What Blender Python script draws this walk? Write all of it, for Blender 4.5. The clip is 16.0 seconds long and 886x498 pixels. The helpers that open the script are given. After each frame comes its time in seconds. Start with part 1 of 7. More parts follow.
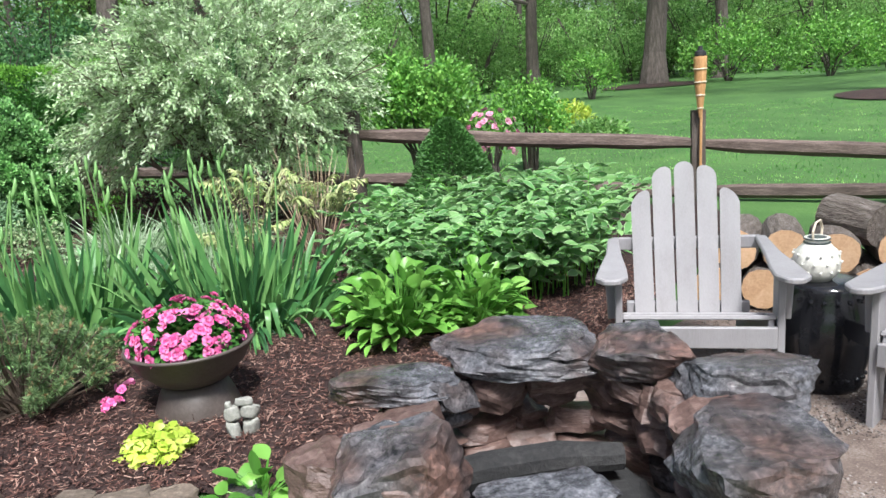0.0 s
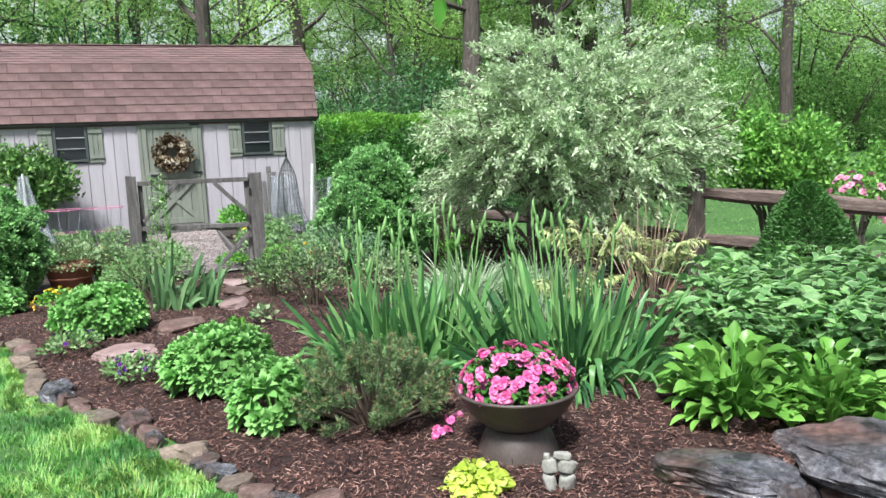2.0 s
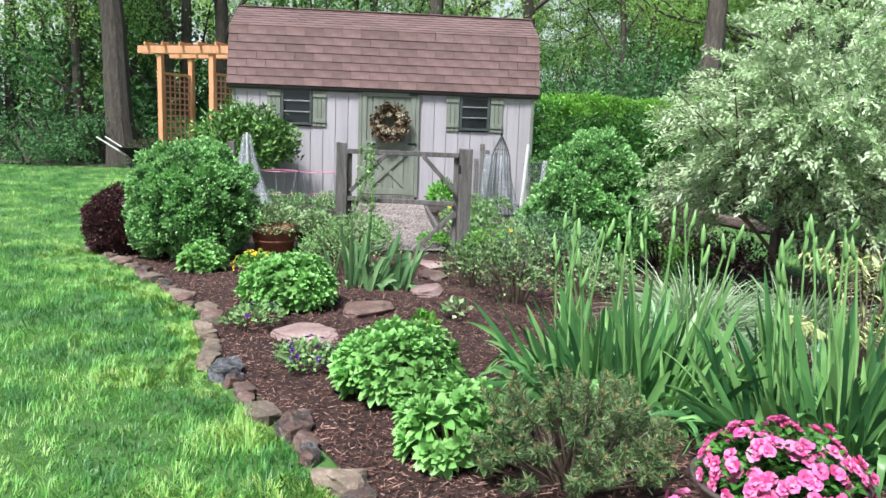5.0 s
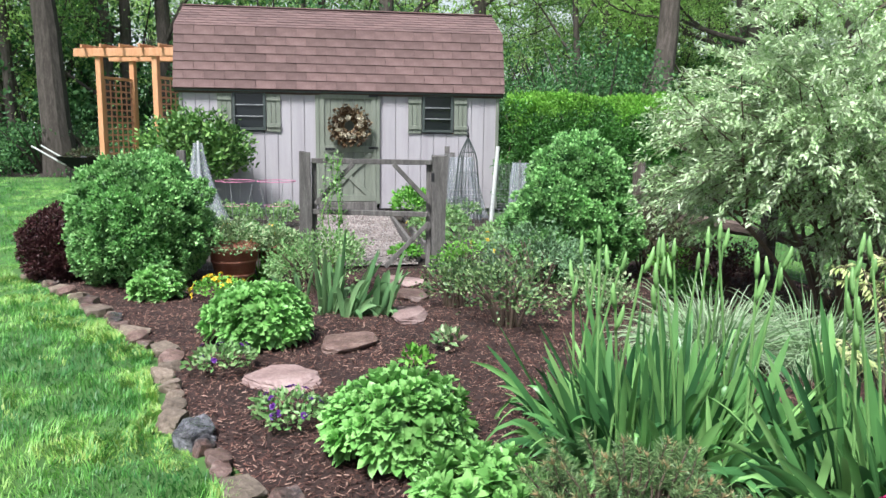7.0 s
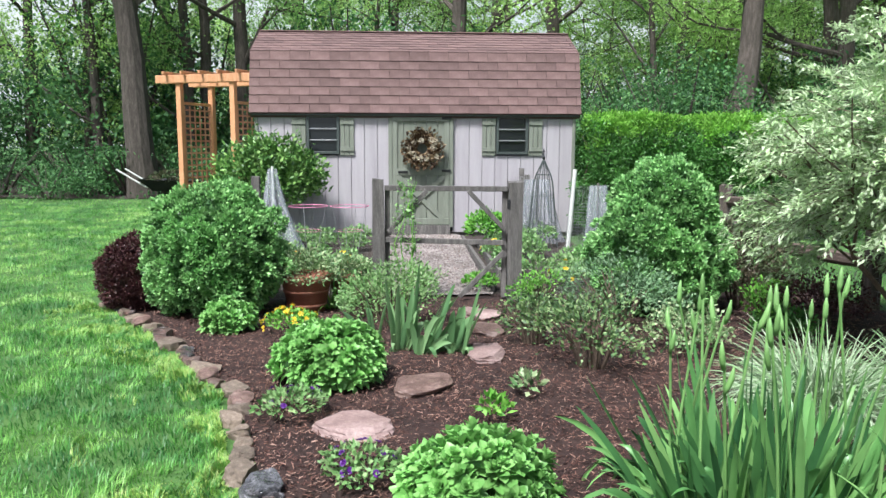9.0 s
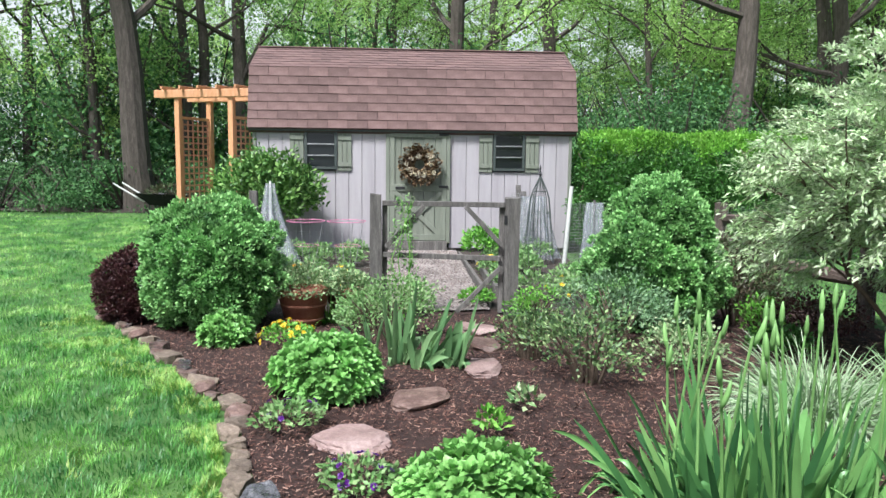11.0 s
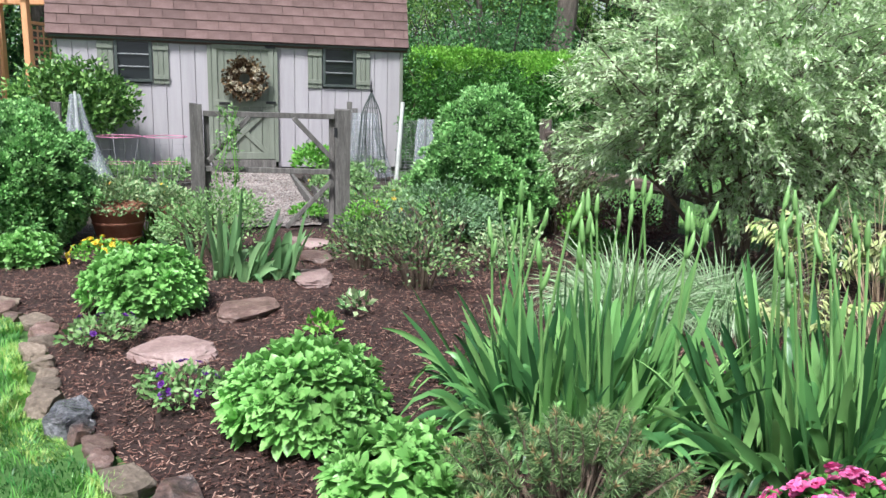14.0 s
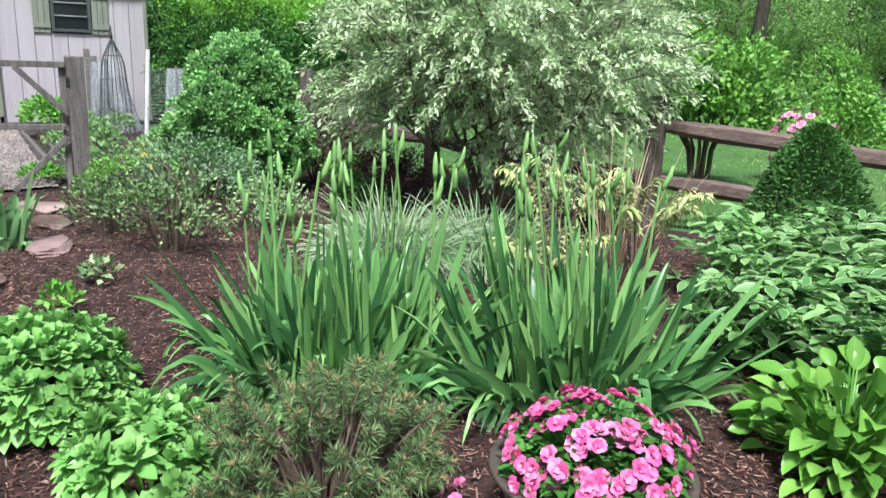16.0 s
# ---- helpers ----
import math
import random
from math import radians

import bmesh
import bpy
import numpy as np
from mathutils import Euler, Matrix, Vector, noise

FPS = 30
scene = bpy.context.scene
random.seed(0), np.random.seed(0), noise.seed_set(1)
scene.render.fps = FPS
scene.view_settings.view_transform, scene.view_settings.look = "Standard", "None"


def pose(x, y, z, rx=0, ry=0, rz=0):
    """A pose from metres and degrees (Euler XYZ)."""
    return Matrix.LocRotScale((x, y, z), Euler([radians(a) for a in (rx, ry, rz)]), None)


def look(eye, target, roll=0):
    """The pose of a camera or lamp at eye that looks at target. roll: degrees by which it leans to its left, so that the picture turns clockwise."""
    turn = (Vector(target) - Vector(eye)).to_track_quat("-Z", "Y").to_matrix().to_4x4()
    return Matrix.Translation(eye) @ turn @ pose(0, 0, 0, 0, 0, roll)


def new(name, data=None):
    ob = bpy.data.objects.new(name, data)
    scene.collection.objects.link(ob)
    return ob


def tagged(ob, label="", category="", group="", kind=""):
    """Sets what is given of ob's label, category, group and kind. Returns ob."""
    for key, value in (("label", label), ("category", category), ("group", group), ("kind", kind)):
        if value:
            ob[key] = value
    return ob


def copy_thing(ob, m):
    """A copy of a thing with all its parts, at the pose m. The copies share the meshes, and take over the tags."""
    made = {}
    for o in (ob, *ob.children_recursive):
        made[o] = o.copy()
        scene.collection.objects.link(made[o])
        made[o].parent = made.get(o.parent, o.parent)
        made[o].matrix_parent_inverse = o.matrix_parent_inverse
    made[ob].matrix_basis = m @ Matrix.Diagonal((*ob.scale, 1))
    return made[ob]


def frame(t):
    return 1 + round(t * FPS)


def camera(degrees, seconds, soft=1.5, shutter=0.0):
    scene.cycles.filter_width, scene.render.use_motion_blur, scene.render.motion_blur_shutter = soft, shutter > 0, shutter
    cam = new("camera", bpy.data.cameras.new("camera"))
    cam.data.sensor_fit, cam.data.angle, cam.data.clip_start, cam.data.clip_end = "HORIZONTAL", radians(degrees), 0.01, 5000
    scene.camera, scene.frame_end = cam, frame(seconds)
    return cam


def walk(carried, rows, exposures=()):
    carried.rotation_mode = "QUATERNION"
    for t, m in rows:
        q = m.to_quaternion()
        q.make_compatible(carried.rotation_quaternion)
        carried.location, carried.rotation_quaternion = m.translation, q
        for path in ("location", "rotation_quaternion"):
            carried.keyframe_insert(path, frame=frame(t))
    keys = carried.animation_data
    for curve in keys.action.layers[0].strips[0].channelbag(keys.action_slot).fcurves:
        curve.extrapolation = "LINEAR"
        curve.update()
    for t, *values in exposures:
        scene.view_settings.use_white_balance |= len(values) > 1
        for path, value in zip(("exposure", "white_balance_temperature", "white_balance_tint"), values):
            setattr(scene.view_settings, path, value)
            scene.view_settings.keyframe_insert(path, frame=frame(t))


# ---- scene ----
cam = camera(60.1, 16.0, soft=1.5)
PATH = [
    (0, (-0.221, -13.759, 1.317), (1.144, -12.366, 0.88), -4.2),
    (0.5, (-0.243, -13.727, 1.326), (0.992, -12.199, 0.951), -4.1),
    (1, (-0.259, -13.726, 1.352), (0.835, -12.084, 1.025), -4.5),
    (1.5, (-0.266, -13.725, 1.36), (0.626, -11.958, 1.073), -4.1),
    (2, (-0.243, -13.706, 1.357), (0.446, -11.848, 1.091), -2.4),
    (2.5, (-0.245, -13.69, 1.337), (0.308, -11.788, 1.057), -0.2),
    (3, (-0.236, -13.578, 1.317), (0.291, -11.676, 0.995), 0.6),
    (3.5, (-0.237, -13.415, 1.323), (0.327, -11.526, 0.985), 1.2),
    (4, (-0.184, -13.206, 1.317), (0.295, -11.302, 0.936), 0.9),
    (4.5, (-0.104, -12.968, 1.348), (0.13, -11.007, 1.031), 2.0),
    (4.7, (-0.081, -12.927, 1.342), (0.082, -10.957, 1.036), 2.1),
    (6.8, (-0.3, -12.366, 1.399), (0.033, -10.421, 1.071), 0.7),
    (7, (-0.275, -12.281, 1.418), (0.023, -10.328, 1.106), 0.8),
    (7.5, (-0.253, -12.067, 1.46), (-0.073, -10.094, 1.193), 1.6),
    (8, (-0.241, -12.013, 1.472), (-0.134, -10.04, 1.166), 0.7),
    (8.5, (-0.282, -11.988, 1.498), (-0.184, -10.015, 1.19), 0.2),
    (9, (-0.289, -12.003, 1.506), (-0.174, -10.025, 1.234), 0.2),
    (11.5, (-0.321, -12.028, 1.495), (-0.187, -10.046, 1.267), 1.0),
    (12, (-0.354, -12.017, 1.501), (-0.229, -10.035, 1.267), 2.1),
    (12.5, (-0.355, -12.021, 1.491), (-0.24, -10.04, 1.242), 2.4),
    (13, (-0.317, -12.032, 1.467), (-0.135, -10.063, 1.17), 1.8),
    (13.5, (-0.297, -11.981, 1.397), (0.049, -10.045, 1.034), 1.4),
    (14, (-0.260, -11.992, 1.357), (0.285, -10.111, 0.949), 1.6),
    (14.5, (-0.205, -11.992, 1.334), (0.577, -10.206, 0.887), 2.1),
    (15, (-0.178, -11.994, 1.323), (0.766, -10.302, 0.828), 2.4),
    (15.5, (-0.166, -11.984, 1.341), (0.863, -10.350, 0.821), 2.9),
    (16, (-0.164, -11.975, 1.343), (0.901, -10.361, 0.834), 2.3),
]
walk(cam, [(t, look(eye, target, roll)) for t, eye, target, roll in PATH], [(0.0, 0.86, 6080, 8.0), (16.0, 0.86, 6080, 8.0)])

# ---- world and light ----
world = bpy.data.worlds.new("world")
scene.world = world
world.use_nodes = True
wn = world.node_tree
sky = wn.nodes.new("ShaderNodeTexSky")
sky.sky_type = "NISHITA"
sky.sun_disc = False
sky.sun_elevation = radians(58)
sky.sun_rotation = radians(215)
sky.air_density, sky.dust_density, sky.ozone_density = 1.0, 4.0, 1.0
wn.nodes["Background"].inputs["Strength"].default_value = 0.078
wn.links.new(sky.outputs["Color"], wn.nodes["Background"].inputs["Color"])
sun_data = bpy.data.lights.new("sun", "SUN")
sun_data.energy, sun_data.angle, sun_data.color = 4.4, radians(12), (1.0, 0.985, 0.96)
sun = new("sun", sun_data)
sun.matrix_world = look((0, 0, 30), (9.1, 13.0, 4.6))


# ---- materials ----
def nodes_of(name):
    m = bpy.data.materials.new(name)
    m.use_nodes = True
    nt = m.node_tree
    return m, nt, nt.nodes, nt.links, nt.nodes["Principled BSDF"]


def ramp(n, stops):
    r = n.new("ShaderNodeValToRGB")
    els = r.color_ramp.elements
    while len(els) < len(stops):
        els.new(0.5)
    for e, (p, c) in zip(els, stops):
        e.position, e.color = p, (*c, 1)
    return r


def noise_node(n, l, coord, scale, detail=4.0, rough=0.6, stretch=None):
    t = n.new("ShaderNodeTexNoise")
    t.inputs["Scale"].default_value, t.inputs["Detail"].default_value, t.inputs["Roughness"].default_value = scale, detail, rough
    if stretch:
        mp = n.new("ShaderNodeMapping")
        mp.inputs["Scale"].default_value = stretch
        l.new(coord, mp.inputs["Vector"])
        l.new(mp.outputs["Vector"], t.inputs["Vector"])
    else:
        l.new(coord, t.inputs["Vector"])
    return t


def surface(name, dark, mid, light, scale=4.0, fine=60.0, rough=0.75, bump=0.4, stretch=None, metal=0.0, vary=0.0, dist=0.01):
    """A mottled surface: coarse stains, fine grain, relief; vary: brightness from piece to piece."""
    m, nt, n, l, b = nodes_of(name)
    co = n.new("ShaderNodeTexCoord").outputs["Object"]
    a = noise_node(n, l, co, scale, 5, 0.65, stretch)
    f = noise_node(n, l, co, fine, 4, 0.7, stretch)
    mix = n.new("ShaderNodeMath")
    mix.operation = "MULTIPLY_ADD"
    mix.inputs[1].default_value = 0.45
    sc = n.new("ShaderNodeMath")
    sc.operation = "MULTIPLY"
    sc.inputs[1].default_value = 0.6
    l.new(a.outputs["Fac"], sc.inputs[0])
    l.new(f.outputs["Fac"], mix.inputs[0])
    l.new(sc.outputs[0], mix.inputs[2])
    r = ramp(n, [(0.30, dark), (0.52, mid), (0.74, light)])
    l.new(mix.outputs[0], r.inputs["Fac"])
    col = r.outputs["Color"]
    if vary:
        info = n.new("ShaderNodeObjectInfo")
        mr = n.new("ShaderNodeMapRange")
        mr.inputs["To Min"].default_value, mr.inputs["To Max"].default_value = 1 - vary, 1 + vary
        l.new(info.outputs["Random"], mr.inputs["Value"])
        hs = n.new("ShaderNodeHueSaturation")
        l.new(mr.outputs[0], hs.inputs["Value"])
        l.new(col, hs.inputs["Color"])
        col = hs.outputs["Color"]
    l.new(col, b.inputs["Base Color"])
    b.inputs["Roughness"].default_value, b.inputs["Metallic"].default_value = rough, metal
    bp = n.new("ShaderNodeBump")
    bp.inputs["Strength"].default_value, bp.inputs["Distance"].default_value = bump, dist
    l.new(mix.outputs[0], bp.inputs["Height"])
    l.new(bp.outputs["Normal"], b.inputs["Normal"])
    return m


def leaf_mat(name, cols, edge=None, edge_from=0.55, glow=0.3, rough=0.45):
    """Leaves: colour from leaf to leaf, a pale margin where edge is given, light coming through."""
    m, nt, n, l, b = nodes_of(name)
    geo = n.new("ShaderNodeNewGeometry")
    cols = [(c[0] * 1.02, c[1] * 1.07, c[2] * 0.97) if c[1] > 1.25 * c[0] else c for c in cols]
    k = len(cols)
    r = ramp(n, [(i / max(1, k - 1), c) for i, c in enumerate(cols)])
    info = n.new("ShaderNodeObjectInfo")
    sm_ = n.new("ShaderNodeMath")
    sm_.operation = "ADD"
    l.new(geo.outputs["Random Per Island"], sm_.inputs[0])
    l.new(info.outputs["Random"], sm_.inputs[1])
    fr = n.new("ShaderNodeMath")
    fr.operation = "FRACT"
    l.new(sm_.outputs[0], fr.inputs[0])
    l.new(fr.outputs[0], r.inputs["Fac"])
    col = r.outputs["Color"]
    co = n.new("ShaderNodeTexCoord")
    nz = noise_node(n, l, co.outputs["Object"], 2.5, 3)
    hs = n.new("ShaderNodeHueSaturation")
    mr = n.new("ShaderNodeMapRange")
    mr.inputs["From Min"].default_value, mr.inputs["From Max"].default_value = 0.3, 0.7
    mr.inputs["To Min"].default_value, mr.inputs["To Max"].default_value = 0.7, 1.3
    l.new(nz.outputs["Fac"], mr.inputs["Value"])
    l.new(mr.outputs[0], hs.inputs["Value"])
    l.new(col, hs.inputs["Color"])
    col = hs.outputs["Color"]
    if edge:
        sep = n.new("ShaderNodeSeparateXYZ")
        l.new(co.outputs["UV"], sep.inputs[0])
        er = n.new("ShaderNodeMapRange")
        er.inputs["From Min"].default_value, er.inputs["From Max"].default_value = edge_from, edge_from + 0.25
        l.new(sep.outputs["X"], er.inputs["Value"])
        mx = n.new("ShaderNodeMix")
        mx.data_type = "RGBA"
        l.new(er.outputs[0], mx.inputs["Factor"])
        l.new(col, mx.inputs["A"])
        mx.inputs["B"].default_value = (*edge, 1)
        col = mx.outputs["Result"]
    l.new(col, b.inputs["Base Color"])
    b.inputs["Roughness"].default_value = rough
    b.inputs["Specular IOR Level"].default_value = 0.38
    tr = n.new("ShaderNodeBsdfTranslucent")
    l.new(col, tr.inputs["Color"])
    ms = n.new("ShaderNodeMixShader")
    ms.inputs["Fac"].default_value = glow * 0.85
    l.new(b.outputs[0], ms.inputs[1])
    l.new(tr.outputs[0], ms.inputs[2])
    l.new(ms.outputs[0], n["Material Output"].inputs["Surface"])
    return m


M = {}
M["lawn"] = surface("lawn_turf", (0.022, 0.058, 0.011), (0.046, 0.112, 0.021), (0.09, 0.18, 0.038), 0.8, 45, 0.9, 0.6, dist=0.02)
M["mulch"] = surface("bark_mulch", (0.008, 0.0035, 0.003), (0.027, 0.0115, 0.009), (0.07, 0.034, 0.027), 5, 85, 0.9, 0.9, dist=0.02)
M["chip"] = leaf_mat("mulch_chips", [(0.010, 0.004, 0.0034), (0.034, 0.014, 0.0105), (0.085, 0.037, 0.028), (0.155, 0.076, 0.057), (0.34, 0.22, 0.175)], glow=0.0, rough=0.8)
M["soil"] = surface("dark_soil", (0.014, 0.010, 0.008), (0.036, 0.026, 0.021), (0.07, 0.05, 0.04), 5, 70, 0.95, 0.9, dist=0.02)
M["gravel"] = surface("pea_gravel", (0.10, 0.08, 0.075), (0.21, 0.18, 0.17), (0.36, 0.325, 0.305), 9, 120, 0.9, 0.8)
M["patio"] = surface("patio_gravel", (0.05, 0.035, 0.028), (0.15, 0.11, 0.09), (0.33, 0.28, 0.25), 6, 110, 0.9, 0.8)
M["patio_pebble"] = leaf_mat("patio_pebbles", [(0.05, 0.04, 0.034), (0.13, 0.10, 0.085), (0.2, 0.165, 0.145), (0.36, 0.33, 0.31)], glow=0.0, rough=0.8)
M["logbark"] = surface("grey_log_bark", (0.05, 0.038, 0.03), (0.15, 0.12, 0.10), (0.32, 0.28, 0.25), 14, 40, 0.95, 1.0, (0.6, 3, 3), dist=0.03)
M["pebble"] = leaf_mat("pebbles", [(0.12, 0.095, 0.088), (0.23, 0.195, 0.185), (0.36, 0.32, 0.30), (0.18, 0.13, 0.115)], glow=0.0, rough=0.8)
M["redstone"] = surface("red_brown_stone", (0.03, 0.018, 0.015), (0.12, 0.074, 0.062), (0.30, 0.21, 0.18), 6, 40, 0.45, 0.6, (1, 1, 2.5), vary=0.2, dist=0.02)
M["pinkstone"] = surface("pink_flagstone", (0.12, 0.075, 0.07), (0.25, 0.168, 0.155), (0.39, 0.295, 0.275), 4, 45, 0.6, 0.7, vary=0.1)
M["tanstone"] = surface("tan_fieldstone", (0.06, 0.045, 0.035), (0.155, 0.118, 0.09), (0.32, 0.26, 0.21), 5, 45, 0.85, 0.9, vary=0.3)
M["statue"] = surface("weathered_concrete", (0.16, 0.16, 0.135), (0.29, 0.285, 0.25), (0.42, 0.41, 0.365), 12, 90, 0.9, 0.5)
M["siding"] = surface("grey_lilac_siding", (0.29, 0.262, 0.285), (0.365, 0.337, 0.36), (0.425, 0.396, 0.415), 1.6, 50, 0.75, 0.25, (6, 6, 0.6), vary=0.04)
M["sage"] = surface("sage_green_paint", (0.125, 0.138, 0.108), (0.175, 0.19, 0.152), (0.225, 0.24, 0.20), 3, 60, 0.65, 0.2, (6, 6, 0.8), vary=0.05)
M["underlay"] = surface("dark_roof_underlay", (0.045, 0.025, 0.022), (0.08, 0.046, 0.042), (0.11, 0.066, 0.06))
M["shingle"] = surface("red_brown_shingle", (0.07, 0.04, 0.038), (0.135, 0.083, 0.078), (0.205, 0.135, 0.128), 3.0, 150, 0.95, 0.4, vary=0.18)
M["darkframe"] = surface("dark_green_metal", (0.03, 0.04, 0.038), (0.05, 0.062, 0.058), (0.08, 0.09, 0.085), 6, 60, 0.5, 0.1)
M["iron"] = surface("black_iron", (0.012, 0.012, 0.013), (0.025, 0.025, 0.027), (0.05, 0.045, 0.04), 8, 80, 0.55, 0.2, metal=0.4)
M["greywood"] = surface("weathered_grey_wood", (0.038, 0.034, 0.032), (0.105, 0.096, 0.09), (0.22, 0.202, 0.192), 5, 40, 0.85, 0.7, (5, 5, 0.5), vary=0.12)
M["fencewood"] = surface("split_rail_wood", (0.025, 0.017, 0.014), (0.095, 0.066, 0.055), (0.27, 0.205, 0.175), 4, 34, 0.85, 0.9, (0.6, 5, 5), vary=0.18, dist=0.015)
M["postwood"] = surface("fence_post_wood", (0.03, 0.022, 0.018), (0.085, 0.065, 0.055), (0.19, 0.155, 0.135), 4, 34, 0.85, 0.9, (5, 5, 0.6), vary=0.15, dist=0.015)
M["cedar"] = surface("fresh_cedar", (0.40, 0.17, 0.075), (0.54, 0.265, 0.13), (0.64, 0.37, 0.22), 4, 30, 0.65, 0.25, (5, 5, 0.6), vary=0.08)
M["lattice"] = surface("cedar_lattice", (0.36, 0.15, 0.09), (0.5, 0.24, 0.15), (0.6, 0.33, 0.22), 5, 30, 0.7, 0.25, vary=0.1)
M["chair"] = surface("worn_white_paint", (0.215, 0.197, 0.197), (0.275, 0.258, 0.262), (0.315, 0.298, 0.302), 2.5, 55, 0.55, 0.25, (4, 4, 0.8), vary=0.03)
M["bowl"] = surface("brown_planter", (0.04, 0.03, 0.025), (0.075, 0.058, 0.05), (0.115, 0.092, 0.082), 5, 70, 0.5, 0.25)
M["terracotta"] = surface("terracotta", (0.17, 0.06, 0.035), (0.27, 0.105, 0.065), (0.37, 0.18, 0.12), 7, 70, 0.85, 0.3)
M["blackglaze"] = surface("black_glaze", (0.006, 0.006, 0.008), (0.012, 0.012, 0.014), (0.02, 0.02, 0.022), 8, 60, 0.12, 0.05)
M["ceramic"] = surface("cream_ceramic", (0.45, 0.42, 0.36), (0.66, 0.63, 0.56), (0.76, 0.74, 0.68), 20, 90, 0.3, 0.2)
M["logend"] = surface("cut_log_end", (0.36, 0.20, 0.10), (0.56, 0.35, 0.20), (0.68, 0.47, 0.30), 6, 60, 0.8, 0.4, vary=0.15)
M["bark"] = surface("tree_bark", (0.02, 0.016, 0.013), (0.07, 0.056, 0.047), (0.155, 0.13, 0.115), 5, 30, 0.95, 1.0, (3, 3, 0.5), vary=0.15, dist=0.03)
M["twig"] = surface("thin_twigs", (0.04, 0.028, 0.02), (0.10, 0.07, 0.05), (0.18, 0.13, 0.10), 8, 60, 0.9, 0.3)
M["straw"] = leaf_mat("dry_stalks", [(0.42, 0.30, 0.20), (0.55, 0.42, 0.30), (0.35, 0.22, 0.14)], glow=0.1)
M["char"] = surface("charred_wood", (0.006, 0.006, 0.007), (0.018, 0.017, 0.017), (0.05, 0.048, 0.047), 6, 50, 0.9, 1.0, dist=0.015)
M["bamboo"] = surface("woven_bamboo", (0.30, 0.14, 0.05), (0.48, 0.25, 0.10), (0.62, 0.37, 0.18), 6, 60, 0.6, 0.4, (8, 8, 0.5))
M["mesh"] = surface("galvanised_wire", (0.2, 0.2, 0.21), (0.3, 0.3, 0.31), (0.42, 0.42, 0.43), 9, 80, 0.45, 0.1, metal=0.6)
M["pinkwire"] = surface("pink_coated_wire", (0.5, 0.12, 0.26), (0.62, 0.2, 0.35), (0.7, 0.3, 0.45), 9, 80, 0.5, 0.1)
M["whitepost"] = surface("pale_grey_post", (0.4, 0.4, 0.39), (0.56, 0.56, 0.54), (0.68, 0.68, 0.66), 5, 60, 0.7, 0.2, (4, 4, 0.6))
net_mat, _nt, _n, _l, _b = nodes_of("fine_grey_netting")
_b.inputs["Base Color"].default_value = (0.42, 0.44, 0.48, 1)
_b.inputs["Roughness"].default_value = 0.6
_mix, _clear = _n.new("ShaderNodeMixShader"), _n.new("ShaderNodeBsdfTransparent")
_fold = noise_node(_n, _l, _n.new("ShaderNodeTexCoord").outputs["Object"], 5.0, 3, 0.6, (4, 4, 0.5))
_open = _n.new("ShaderNodeMapRange")
_open.inputs["To Min"].default_value, _open.inputs["To Max"].default_value = 0.9, 0.35
_l.new(_fold.outputs["Fac"], _open.inputs["Value"])
_l.new(_open.outputs[0], _mix.inputs["Fac"])
_l.new(_b.outputs[0], _mix.inputs[1])
_l.new(_clear.outputs[0], _mix.inputs[2])
_l.new(_mix.outputs[0], _n["Material Output"].inputs["Surface"])
M["net"] = net_mat
M["cord"] = surface("pale_cord", (0.4, 0.32, 0.22), (0.6, 0.5, 0.38), (0.72, 0.62, 0.5), 20, 90, 0.8, 0.2)

M["iris"] = leaf_mat("iris_leaves", [(0.03, 0.09, 0.036), (0.055, 0.15, 0.055), (0.10, 0.235, 0.078), (0.17, 0.34, 0.115), (0.26, 0.45, 0.165)], glow=0.22, rough=0.36)
M["irisblue"] = leaf_mat("pale_iris_leaves", [(0.08, 0.17, 0.075), (0.14, 0.25, 0.115), (0.22, 0.34, 0.17)], glow=0.28)
M["bud"] = leaf_mat("iris_buds", [(0.16, 0.30, 0.10), (0.22, 0.38, 0.14)], glow=0.2)
M["sedum"] = leaf_mat("sedum_leaves", [(0.15, 0.33, 0.09), (0.21, 0.41, 0.125), (0.28, 0.49, 0.17)], glow=0.3, rough=0.4)
M["pine"] = leaf_mat("pine_needles", [(0.055, 0.10, 0.04), (0.10, 0.165, 0.065), (0.21, 0.29, 0.13)], glow=0.15)
M["pinebud"] = leaf_mat("pine_buds", [(0.22, 0.14, 0.07), (0.40, 0.30, 0.16), (0.2, 0.22, 0.10)], glow=0.1)
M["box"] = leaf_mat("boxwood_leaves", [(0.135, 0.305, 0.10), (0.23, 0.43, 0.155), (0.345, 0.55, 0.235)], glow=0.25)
# darker inner copy: the shade in the boxwood's gaps is put into the colour
M["boxinner"] = leaf_mat("inner_boxwood_leaves", [(0.04, 0.11, 0.035), (0.07, 0.17, 0.05), (0.11, 0.24, 0.07)], glow=0.2)
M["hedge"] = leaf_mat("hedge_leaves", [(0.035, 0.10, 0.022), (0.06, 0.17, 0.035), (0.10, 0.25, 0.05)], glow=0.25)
M["hedgetop"] = leaf_mat("bright_hedge_leaves", [(0.10, 0.26, 0.03), (0.17, 0.37, 0.05), (0.26, 0.48, 0.09)], glow=0.35)
M["willow"] = leaf_mat("dappled_willow_leaves", [(0.22, 0.34, 0.15), (0.37, 0.50, 0.26), (0.50, 0.61, 0.38), (0.61, 0.69, 0.49)], (0.66, 0.73, 0.54), 0.6, glow=0.3)
